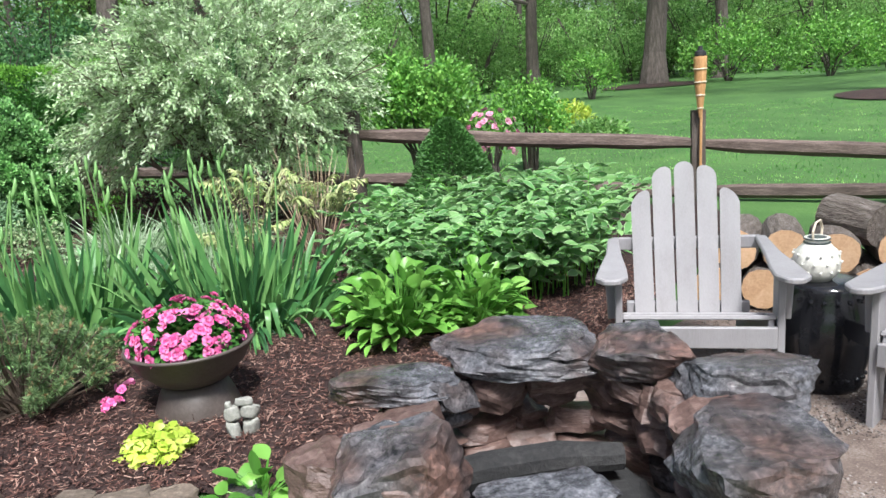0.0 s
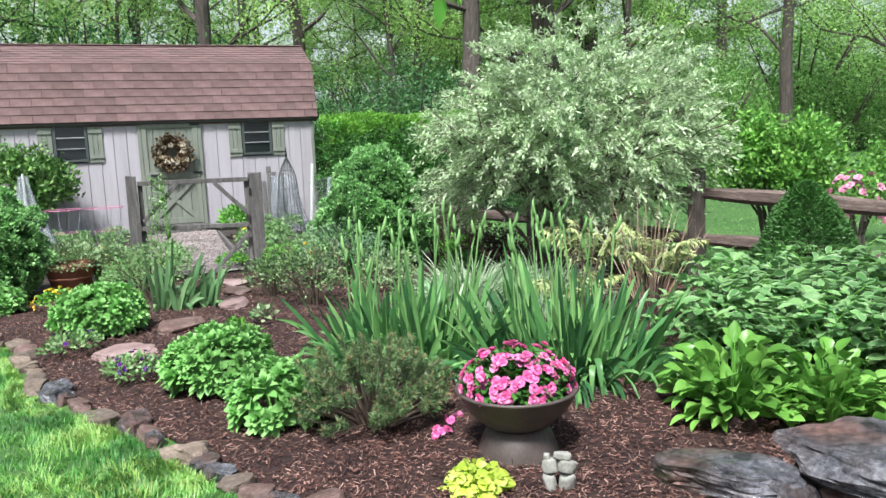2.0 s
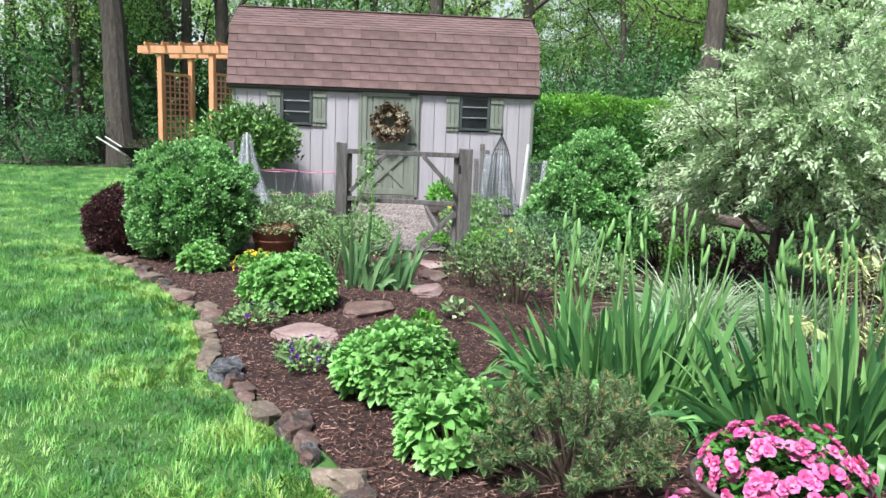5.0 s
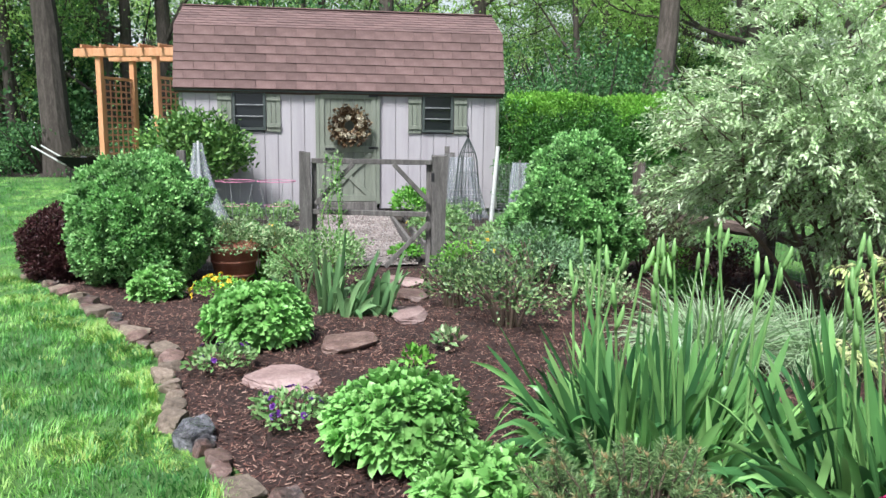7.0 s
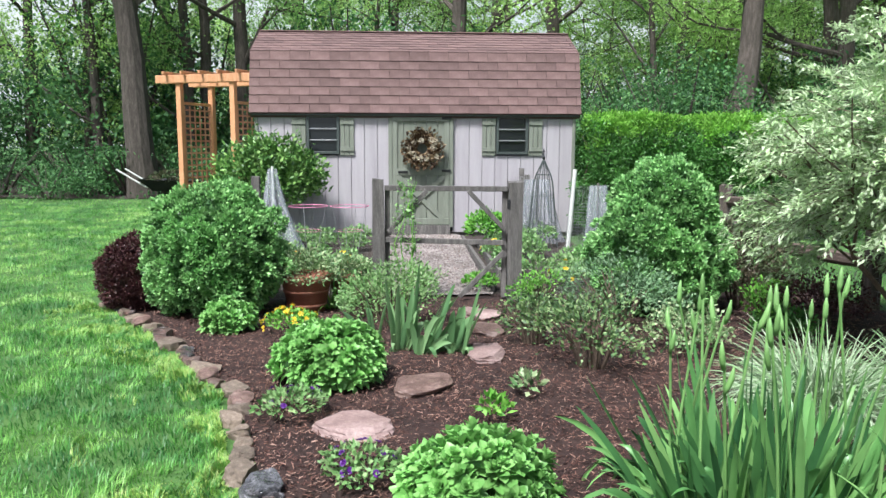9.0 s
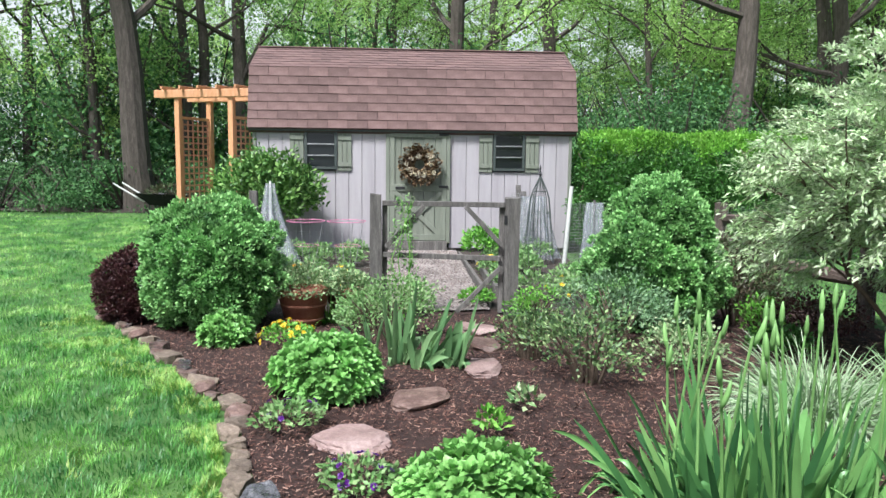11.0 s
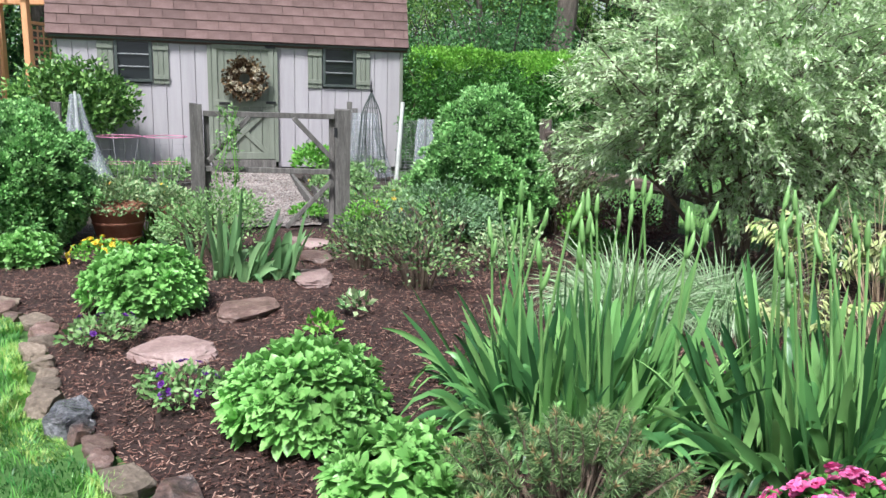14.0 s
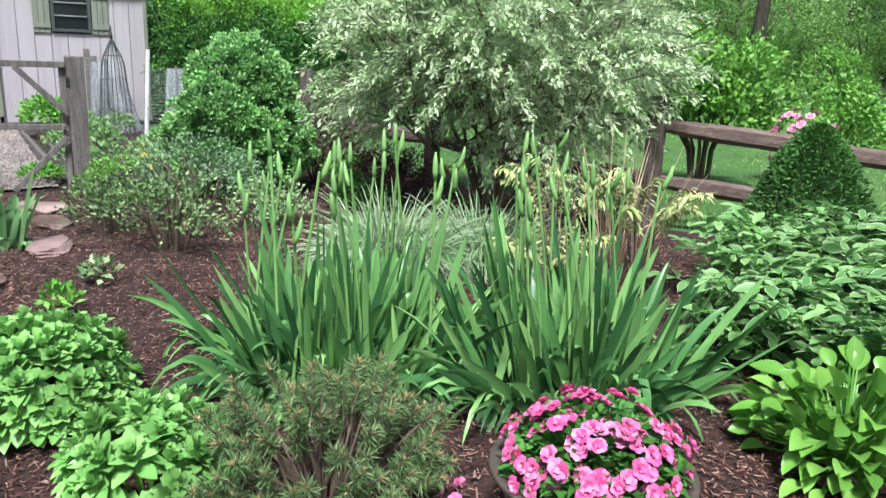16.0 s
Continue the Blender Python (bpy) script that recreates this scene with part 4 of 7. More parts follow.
part("log", tube(bmesh.new(), [(-0.26, 0.2, 0.06), (-0.1, 0.09, 0.08), (0.1, -0.06, 0.085), (0.26, -0.2, 0.07)], [0.05, 0.06, 0.058, 0.045], 10), M["char"], log)
part("ash_bed", rock(bmesh.new(), 0.75, 0.75, 0.05, 5, 6, m=pose(-0.02, -0.1, -0.03)), M["char"], log, "grey-black ash")


def adirondack(name):
    """An Adirondack chair that faces -y, its front legs at y = 0."""
    c = thing(name, 0, 0, 0, "weathered white wooden Adirondack chair on the gravel", "chair", "chairs by the fire pit")
    for s in (-1, 1):
        part("front_leg", box(bmesh.new(), 0.03, 0.11, 0.55, pose(s * 0.315, 0.02, 0.275), 0.004), M["chair"], c)
        bm = beam(bmesh.new(), (s * 0.28, -0.02, 0.335), (s * 0.28, 0.86, 0.05), 0.025, 0.12, 0.004)
        part("back_leg", bm, M["chair"], c)
        bm = bmesh.new()
        pts = [(-0.14, 0.03), (-0.155, 0.0), (-0.15, -0.035), (-0.10, -0.07), (0.05, -0.06), (0.3, -0.035), (0.62, -0.03), (0.64, 0.02), (0.3, 0.035), (0.05, 0.055), (-0.08, 0.06)]
        lo = [bm.verts.new((s * 0.335 + s * -v, u, 0.55)) for u, v in pts]
        hi = [bm.verts.new((s * 0.335 + s * -v, u, 0.575)) for u, v in pts]
        bm.faces.new(lo), bm.faces.new(hi[::-1])
        for i in range(len(pts)):
            bm.faces.new((lo[i], lo[(i + 1) % len(pts)], hi[(i + 1) % len(pts)], hi[i]))
        bmesh.ops.recalc_face_normals(bm, faces=bm.faces[:])
        bmesh.ops.bevel(bm, geom=bm.edges[:], offset=0.006, segments=1, affect="EDGES")
        part("armrest", bm, M["chair"], c)
        part("bracket", beam(bmesh.new(), (s * 0.335, 0.03, 0.36), (s * 0.345, 0.03, 0.545), 0.03, 0.05, 0.004), M["chair"], c)
    for i in range(6):
        y = 0.02 + 0.088 * i
        part("seat_slat", box(bmesh.new(), 0.60, 0.075, 0.02, pose(0, y, 0.375 - 0.028 * i - (0.01 if i == 0 else 0), -18), 0.004), M["chair"], c)
    part("apron", box(bmesh.new(), 0.60, 0.022, 0.09, pose(0, -0.04, 0.30), 0.004), M["chair"], c)
    widths, tops = [0.090] * 5, [0.655, 0.775, 0.80, 0.775, 0.655]
    for i in range(5):
        x = (i - 2) * 0.0975
        bm = bmesh.new()
        h, w = tops[i] - 0.04, widths[i] / 2
        pts = [(-w, 0), (w, 0)]
        for a in np.linspace(0, math.pi, 11):
            px = w * math.cos(a)
            lift = 0.028 * (2 - i) / 2 * px / w
            pts.append((px, h - 0.05 + 0.042 * math.sin(a) + lift))
        lo = [bm.verts.new((px, 0, pz)) for px, pz in pts]
        hi = [bm.verts.new((px, 0.02, pz)) for px, pz in pts]
        bm.faces.new(lo), bm.faces.new(hi[::-1])
        for j in range(len(pts)):
            bm.faces.new((lo[j], lo[(j + 1) % len(pts)], hi[(j + 1) % len(pts)], hi[j]))
        bmesh.ops.recalc_face_normals(bm, faces=bm.faces[:])
        bm.transform(pose(x, 0.47, 0.22, -20, (i - 2) * 0.6, 0))
        part("back_slat", bm, M["chair"], c)
    part("back_rail", beam(bmesh.new(), (-0.34, 0.63, 0.545), (0.34, 0.63, 0.545), 0.03, 0.06, 0.004), M["chair"], c)
    part("lower_back_rail", beam(bmesh.new(), (-0.28, 0.52, 0.25), (0.28, 0.52, 0.25), 0.03, 0.07, 0.004), M["chair"], c)
    return c


chair = adirondack("adirondack_chair")
chair.matrix_basis = pose(2.60, -12.34, -0.09, 0, 0, -58)
chair2 = copy_thing(chair, pose(2.78, -13.27, -0.09, 0, 0, -90))

stool = thing("garden_stool", 3.08, -12.67, -0.085, "glossy black ceramic drum stool on the gravel", "stool")
bm = lathe(bmesh.new(), [(0.02, 0.0), (0.15, 0.0), (0.16, 0.02), (0.155, 0.05), (0.175, 0.12), (0.185, 0.23), (0.175, 0.34), (0.155, 0.41), (0.16, 0.44), (0.15, 0.46), (0.1, 0.465), (0.02, 0.465)], 40)
part("drum", bm, M["blackglaze"], stool, smooth=True)
for z in (0.06, 0.40):
    for i in range(20):
        a = 2 * math.pi * i / 20
        r = 0.162
        bm = bmesh.new()
        bmesh.ops.create_icosphere(bm, subdivisions=1, radius=0.011, matrix=Matrix.Translation((r * math.cos(a), r * math.sin(a), z)))
        part("stud", bm, M["blackglaze"], stool)
jug = thing("lantern_jug", 3.05, -12.64, 0.38, "cream openwork ceramic lantern with a cord handle", "lantern")
part("body", lathe(bmesh.new(), [(0.02, 0), (0.06, 0), (0.085, 0.03), (0.095, 0.075), (0.085, 0.12), (0.055, 0.15), (0.045, 0.165), (0.05, 0.18), (0.045, 0.182), (0.02, 0.175)], 28), M["ceramic"], jug, smooth=True)
for zb in (0.155, 0.172):
    part("band", lathe(bmesh.new(), [(0.049, zb), (0.053, zb + 0.002), (0.053, zb + 0.006), (0.049, zb + 0.008)], 24), M["darkframe"], jug, "blue-grey painted band")
part("handle", tube(bmesh.new(), [(-0.045, 0, 0.17), (-0.05, 0, 0.21), (-0.02, 0, 0.245), (0.03, 0, 0.245), (0.055, 0, 0.21), (0.045, 0, 0.17)], [0.005] * 6, 6), M["cord"], jug)
holes = new("hole_pattern")
holes.parent = jug
for r_ in range(3):
    for i in range(12):
        a = 2 * math.pi * (i + 0.5 * (r_ % 2)) / 12
        zz = 0.045 + 0.035 * r_
        rr = 0.09 if r_ != 1 else 0.095
        bm = bmesh.new()
        bmesh.ops.create_icosphere(bm, subdivisions=1, radius=0.007, matrix=Matrix.Translation((rr * math.cos(a), rr * math.sin(a), zz)))
        part("dot", bm, M["ceramic"], holes)


def firewood(x, y, z, r, length, rz, ry, seed):
    lg = thing("firewood_log", x, y, z, "cut round log with pale sawn end and grey bark", "log", "stacked firewood")
    lg.matrix_basis = pose(x, y, z, 0, ry, rz)
    bm = bmesh.new()
    N = 14
    prof_r = [r * (1 + 0.09 * noise.noise(Vector((math.cos(2 * math.pi * j / N) * 1.5, math.sin(2 * math.pi * j / N) * 1.5, seed)))) for j in range(N)]
    rings = [[bm.verts.new((length * t, prof_r[j] * math.cos(2 * math.pi * j / N) * s, prof_r[j] * math.sin(2 * math.pi * j / N) * s)) for j in range(N)] for t, s in ((0, 0.97), (0.03, 1), (0.4, 1.02), (1, 0.98))]
    for a, b in zip(rings, rings[1:]):
        for j in range(N):
            bm.faces.new((a[j], a[(j + 1) % N], b[(j + 1) % N], b[j]))
    bm.faces.new(rings[-1])
    bmesh.ops.recalc_face_normals(bm, faces=bm.faces[:])
    part("bark", bm, M["logbark"], lg)
    bm = bmesh.new()
    c = bm.verts.new((-0.004, 0, 0))
    v = [bm.verts.new((-0.003, prof_r[j] * 0.95 * math.cos(2 * math.pi * j / N), prof_r[j] * 0.95 * math.sin(2 * math.pi * j / N))) for j in range(N)]
    w = [bm.verts.new((0.01, prof_r[j] * 0.96 * math.cos(2 * math.pi * j / N), prof_r[j] * 0.96 * math.sin(2 * math.pi * j / N))) for j in range(N)]
    for j in range(N):
        bm.faces.new((c, v[j], v[(j + 1) % N]))
        bm.faces.new((v[j], w[j], w[(j + 1) % N], v[(j + 1) % N]))
    bmesh.ops.recalc_face_normals(bm, faces=bm.faces[:])
    part("sawn_end", bm, M["logend"], lg, "pale orange sawn wood")


for i, (u, row, r) in enumerate(((-0.12, 0, 0.125), (0.14, 0, 0.12), (0.40, 0, 0.13), (0.68, 0, 0.125), (0.94, 0, 0.12), (-0.02, 1, 0.12), (0.25, 1, 0.125), (0.52, 1, 0.12), (0.80, 1, 0.12))):
    fx, fy = 3.82 + 0.46 * u, -11.95 - 0.89 * u
    firewood(fx + rng.uniform(-0.06, 0.06), fy, 0.04 + row * 0.215, r, 0.48, 24 + rng.uniform(-7, 7), 0, i)
firewood(4.36, -12.26, 0.40, 0.12, 0.34, 246, 4, 33)

torch = thing("bamboo_torch", 6.66, -10.32, float(gz(6.7, -10.4)) + 0.06, "woven bamboo garden torch beside the fence post", "torch")
part("pole", tube(bmesh.new(), [(0, 0, -0.05), (0.02, 0, 0.86)], [0.013, 0.014], 8), M["bamboo"], torch)
part("basket", lathe(bmesh.new(), [(0.014, 0.76), (0.028, 0.86), (0.05, 1.05), (0.062, 1.30), (0.06, 1.32), (0.02, 1.32)], 16), M["bamboo"], torch)
for z, r in ((0.84, 0.027), (0.96, 0.042), (1.08, 0.055), (1.2, 0.061)):
    part("binding", lathe(bmesh.new(), [(r, z), (r + 0.004, z + 0.003), (r + 0.004, z + 0.009), (r, z + 0.012)], 16), M["cord"], torch, "pale cord binding")
part("burner", lathe(bmesh.new(), [(0.05, 1.315), (0.055, 1.33), (0.05, 1.36), (0.025, 1.375), (0.02, 1.41), (0.01, 1.412)], 16), M["iron"], torch, "black metal burner")

# ---- planter bowl, statue, lime plant ----
bowl = thing("bowl_planter", 1.215, -10.66, -0.05, "brown pedestal bowl planter full of pink begonias", "planter")
part("pedestal", lathe(bmesh.new(), [(0.195, 0.0), (0.195, 0.012), (0.165, 0.09), (0.14, 0.135), (0.12, 0.14), (0.02, 0.14)], 40), M["bowl"], bowl, smooth=True)
part("bowl", lathe(bmesh.new(), [(0.02, 0.135), (0.12, 0.137), (0.17, 0.16), (0.24, 0.23), (0.278, 0.305), (0.29, 0.315), (0.285, 0.325), (0.262, 0.318), (0.2, 0.27), (0.02, 0.26)], 48), M["bowl"], bowl, smooth=True)
n = 2600
d = sphere_dirs(n, 0.08)
P = d * np.array([0.235, 0.235, 0.17]) * rng.uniform(0.6, 1.02, (n, 1)) * np.array([1 + 0.16 * noise.noise(Vector(q * 3.2)) for q in d])[:, None] + np.array([0, 0, 0.31])
foliage("leaves", [leaves(P, d + jitter(n, 0.5), np.array([0, 0, 1.0]) + jitter(n, 0.3), rng.uniform(0.03, 0.055, n), rng.uniform(0.022, 0.035, n))], M["hedge"], bowl)


def blossoms(count, radius, height, z0, petals, size, material, parent, low=0.1, squash=1.0, name="blossom", spread=0.95):
    """Rose-like flowers over a low dome, each of curled petals."""
    d = sphere_dirs(count, low)
    C = d * np.array([radius, radius, height]) * rng.uniform(spread, 1.08, (count, 1)) * np.array([1 + 0.16 * noise.noise(Vector(q * 3.2)) for q in d])[:, None] + np.array([0, 0, z0])
    out = []
    for ringk in range(2):
        for p in range(petals):
            t = sphere_dirs(count)
            side = unit(t - d * np.sum(t * d, 1, keepdims=True))
            ang = 2 * np.pi * p / petals + 0.5 * ringk
            u = unit(np.cross(d, np.array([0.31, 0.2, 0.93])))
            v = np.cross(d, u)
            out_dir = u * np.cos(ang) + v * np.sin(ang)
            tilt = 0.35 + 0.9 * ringk
            D = unit(out_dir + d * tilt)
            s = size * rng.uniform(0.75, 1.15, count) * (1 - 0.35 * ringk)
            out.append(leaves(C, D, d - out_dir * tilt, s, s * 1.15, -0.35, 0.1, ((0, 0.35), (0.6, 1.0), (1, 0.6))))
    return foliage(name, out, material, parent)


blossoms(170, 0.258, 0.19, 0.312, 6, 0.0265, M["pinkpetal"], bowl, 0.04, name="blossoms", spread=0.82)
bowl.scale = (0.97, 0.97, 0.98)
for fx, fy, c in ((0.94, -10.36, 6), (1.08, -10.26, 4)):
    fp = thing("fallen_blossoms", fx, fy, float(gz(fx, fy)) + 0.03, "pink blossoms lying on the mulch", "flower")
    blossoms(c, 0.07, 0.02, 0.01, 5, 0.024, M["pinkpetal"], fp, 0.0, name="petals", spread=0.2)

bm = bmesh.new()
for sx, sy, sz, x, y, z, rz, ry, s in ((0.066, 0.09, 0.085, -0.036, 0, 0.04, 4, 0, 1), (0.072, 0.085, 0.08, 0.037, 0.004, 0.038, -7, 0, 2), (0.068, 0.075, 0.06, -0.034, 0, 0.105, 6, -6, 3), (0.088, 0.07, 0.055, 0.036, -0.004, 0.104, -12, 10, 4), (0.075, 0.05, 0.032, 0.018, -0.002, 0.145, 8, 8, 5), (0.03, 0.03, 0.03, -0.045, -0.008, 0.143, 0, 0, 6)):
    rock(bm, sx, sy, sz, s, 4, 7.0, 0.06, pose(x, y, z, 0, ry, rz))
statue_mesh = part("figure", bm, M["statue"], None, smooth=True)
statue_mesh.name = "garden_figure"
statue_mesh.matrix_basis = pose(1.20, -11.06, -0.055, 0, 0, -25)
tagged(statue_mesh, "small weathered grey concrete garden figure on the mulch", "statue")


def clump(name, x, y, label, category, group=""):
    return thing(name, x, y, float(gz(x, y)) + 0.015, label, category, group, rng.uniform(0, 360))


lime = clump("lime_heuchera", 0.90, -10.91, "small lime yellow leafy mound on the mulch", "plant")
n = 420
d = sphere_dirs(n, 0.0)
foliage("leaves", [leaves(d * np.array([0.135, 0.135, 0.10]) * rng.uniform(0.5, 1, (n, 1)), d * np.array([1, 1, 0.5]) + jitter(n, 0.6), np.array([0, 0, 1.0]) + 0.6 * d + jitter(n, 0.5), rng.uniform(0.022, 0.045, n), rng.uniform(0.032, 0.05, n), -0.2, 0.25, ((0, 0.3), (0.35, 1), (0.8, 0.8), (1, 0.1)))], M["lime"], lime)


# ---- plants of the bed ----
def iris_clump(x, y, rx, ry, fans, height, material, label, stalks=0, name="iris", lean=0.25, width=0.036):
    c = thing(name, x, y, float(gz(x, y)) + 0.01, label, "plant")
    P, D, N, L, W, B = [], [], [], [], [], []
    for f in range(fans):
        a, r = rng.uniform(0, 2 * np.pi), math.sqrt(rng.uniform(0, 1))
        px, py = rx * r * math.cos(a), ry * r * math.sin(a)
        face = rng.uniform(0, np.pi)
        s = np.array([math.cos(face), math.sin(face), 0])
        k = rng.integers(5, 8)
        for i in range(k):
            u = (i - (k - 1) / 2) / k
            lean_v = s * u * 0.8 + np.array([math.cos(a), math.sin(a), 0]) * (r * lean + 0.4 * r ** 4) + rng.normal(0, 0.1, 3)
            d = np.array([0, 0, 1.0]) + lean_v
            P.append((px + s[0] * u * 0.06, py + s[1] * u * 0.06, -0.01))
            D.append(d)
            N.append(np.array([-s[1], s[0], 0.0]) + rng.normal(0, 0.45, 3))
            L.append(height * (1 - 0.7 * abs(u)) * rng.uniform(0.6, 1.2))
            W.append(width * rng.uniform(0.75, 1.2))
            B.append(rng.uniform(0.04, 0.48) if rng.random() > 0.28 + 0.36 * (r > 0.7) else rng.uniform(0.45, 1.25))
    leaf_parts("leaf", leaves(P, D, N, L, W, 0.3, np.array(B) * 1.0, ((0, 0.7), (0.15, 0.95), (0.35, 1.0), (0.55, 0.98), (0.75, 0.8), (0.9, 0.45), (1, 0.02))), 21, material, c)
    for s_ in range(stalks):
        a, r = rng.uniform(0, 2 * np.pi), math.sqrt(rng.uniform(0.05, 1))
        px, py = rx * r * math.cos(a), ry * r * math.sin(a)
        h = height * rng.uniform(0.98, 1.27)
        lx, ly = rng.normal(0, 0.09, 2)
        st = new("flower_stalk")
        st.parent = c
        st.location = (px, py, 0)
        part("stem", tube(bmesh.new(), [(0, 0, 0), (lx * 0.4, ly * 0.4, h * 0.5), (lx, ly, h)], [0.007, 0.006, 0.005], 6), M["bud"], st)
        for b in range(rng.integers(1, 3)):
            ox, oy = rng.normal(0, 0.02, 2)
            z = h - b * 0.09
            part("bud", tube(bmesh.new(), [(lx + ox * 0.2, ly + oy * 0.2, z - 0.03), (lx + ox * 0.6, ly + oy * 0.6, z + 0.0), (lx + ox, ly + oy, z + 0.035), (lx + ox * 1.2, ly + oy * 1.2, z + 0.075)], [0.006, 0.0115, 0.0105, 0.003], 7), M["bud"], st, smooth=True)
    return c


iris_clump(1.20, -9.15, 0.50, 0.44, 122, 0.76, M["iris"], "large clump of green bearded iris with closed buds", 19, lean=0.28, width=0.035)
iris_clump(2.04, -9.73, 0.52, 0.44, 122, 0.76, M["iris"], "large clump of green bearded iris with closed buds", 13, lean=0.28, width=0.035)
iris_clump(-0.30, -6.62, 0.28, 0.22, 17, 0.68, M["irisblue"], "small clump of blue-green iris leaves", 0, lean=0.2, width=0.041)
iris_clump(0.08, -6.72, 0.12, 0.12, 6, 0.58, M["irisblue"], "small clump of blue-green iris leaves", 0, lean=0.25, width=0.052)


def sedum(x, y, r, h):
    """Upright fleshy shoots side by side: broad lower leaves, a cupped rosette on top."""
    c = clump("sedum", x, y, "rounded mound of fleshy bright green sedum", "plant", "sedum mounds")
    k = int(120 * (r / 0.3) ** 2)
    d = sphere_dirs(k, -0.25)
    C = d * np.array([r, r, h * 0.6]) * rng.uniform(0.8, 0.93, (k, 1)) + np.array([0, 0, h * 0.34])
    up = unit(d * np.array([0.75, 0.75, 0.5]) + np.array([0, 0, 0.75]) + jitter(k, 0.1))
    u = unit(np.cross(up, np.array([0.31, 0.2, 0.93])))
    v = np.cross(up, u)
    shape = ((0, 0.25), (0.22, 0.6), (0.45, 0.95), (0.65, 1.0), (0.86, 0.55), (1, 0.03))
    out = []
    for tier, (cnt, tilt, size, off) in enumerate(((5, 0.25, 0.084, -0.045), (5, 0.65, 0.080, -0.02), (6, 1.2, 0.068, 0.0), (5, 2.1, 0.054, 0.012), (4, 4.0, 0.038, 0.02))):
        for p in range(cnt):
            ang = 2 * np.pi * p / cnt + tier * 0.7 + rng.uniform(-0.35, 0.35, k)[:, None]
            o = u * np.cos(ang) + v * np.sin(ang)
            tl = tilt * rng.uniform(0.6, 1.4, (k, 1))
            s_ = size * rng.uniform(0.75, 1.2, k)
            out.append(leaves(C + up * off, o + up * tl, up - o * tl + jitter(k, 0.14), s_, s_ * rng.uniform(0.42, 0.54, k), 0.4, rng.uniform(0.0, 0.3, k), shape))
    foliage("leaves", out, M["sedum"], c, smooth=True)
    bm = bmesh.new()
    for i in range(40):
        p = C[i % k]
        tube(bm, [(p[0] * 0.25, p[1] * 0.25, -0.02), (p[0] * 0.75, p[1] * 0.75, p[2] * 0.5), tuple(p)], [0.005, 0.005, 0.004], 5)
    ob = part("stems", bm, M["fresh"], c)
    ob["kind"] = "stuff"


sedum(0.03, -9.08, 0.33, 0.385)
sedum(0.26, -9.80, 0.25, 0.33)
sedum(-0.72, -7.32, 0.36, 0.40)
sedum(-1.66, -5.85, 0.21, 0.28)


def mound(name, x, y, rx, ry, h, n, leaf, material, label, category="shrub", lumps=10, low=-0.5, base=0.42, trunk=True, rand=0.55, zc=None, wide=0.55, group="", shell=0.72, gap=0.0, spray=0):
    """A dense shrub: small leaves over a lumpy, uneven crown, twigs within."""
    c = clump(name, x, y, label, category, group)
    c.rotation_euler = (0, 0, 0)
    zc = h * base if zc is None else zc
    hz = h - zc
    centres = sphere_dirs(lumps, -0.3) * np.array([rx * 0.55, ry * 0.55, hz * 0.55]) + np.array([0, 0, zc])
    sizes = rng.uniform(0.42, 0.62, lumps)
    pick = rng.integers(0, lumps + 6, n)
    d = sphere_dirs(n, low)
    P = d * np.array([rx, ry, hz]) * 0.9 * rng.uniform(shell, 1.0, (n, 1)) + np.array([0, 0, zc])
    for i in range(lumps):
        m = pick == i
        k = int(m.sum())
        P[m] = centres[i] + sphere_dirs(k, -0.6) * np.array([rx, ry, hz]) * sizes[i] * rng.uniform(shell, 1.0, (k, 1))
    if gap:
        keep = np.array([noise.noise(Vector(p * gap)) > -0.18 for p in P])
        P, d, n = P[keep], d[keep], int(keep.sum())
    P[:, 2] = np.maximum(P[:, 2], 0.03)
    if spray:
        m = len(P) // spray
        C = P[rng.choice(len(P), m, replace=False)]
        axis = unit(unit(C - np.array([0, 0, zc * 0.7])) + np.array([0, 0, 0.35]) + jitter(m, 0.35))
        t = rng.uniform(-1.2, 0.8, (m, spray, 1))
        P = (C[:, None] + axis[:, None] * t * leaf * 1.3 + rng.normal(0, leaf * 0.42, (m, spray, 3))).reshape(-1, 3)
        P[:, 2] = np.maximum(P[:, 2], 0.03)
        n = len(P)
        ax = np.repeat(axis, spray, 0)
        D = unit(ax * 0.7 + jitter(n, 0.6))
        foliage("leaves", [diamonds(P, D, ax + jitter(n, 0.6), leaf * rng.uniform(0.7, 1.2, n), leaf * wide * rng.uniform(0.8, 1.2, n))], material, c)
    else:
        out = unit(P - np.array([0, 0, zc * 0.8]))
        D = unit(out + np.array([0, 0, 0.25]) + jitter(n, rand))
        foliage("leaves", [diamonds(P, D, out + np.array([0, 0, 0.6]) + jitter(n, 0.4), leaf * rng.uniform(0.7, 1.3, n), leaf * wide * rng.uniform(0.8, 1.2, n))], material, c)
    if trunk:
        bm = bmesh.new()
        for i in range(14):
            a = rng.uniform(0, 2 * math.pi)
            q = rng.uniform(0.2, 0.75)
            tube(bm, [(0.05 * math.cos(a), 0.05 * math.sin(a), -0.05), (q * rx * 0.5 * math.cos(a), q * ry * 0.5 * math.sin(a), zc * 0.8), (q * rx * math.cos(a), q * ry * math.sin(a), zc + hz * 0.5 * rng.uniform(0.4, 1))],
                 [0.016, 0.010, 0.004], 5)
        ob = part("branches", bm, M["twig"], c)
        ob["kind"] = "stuff"
    return c


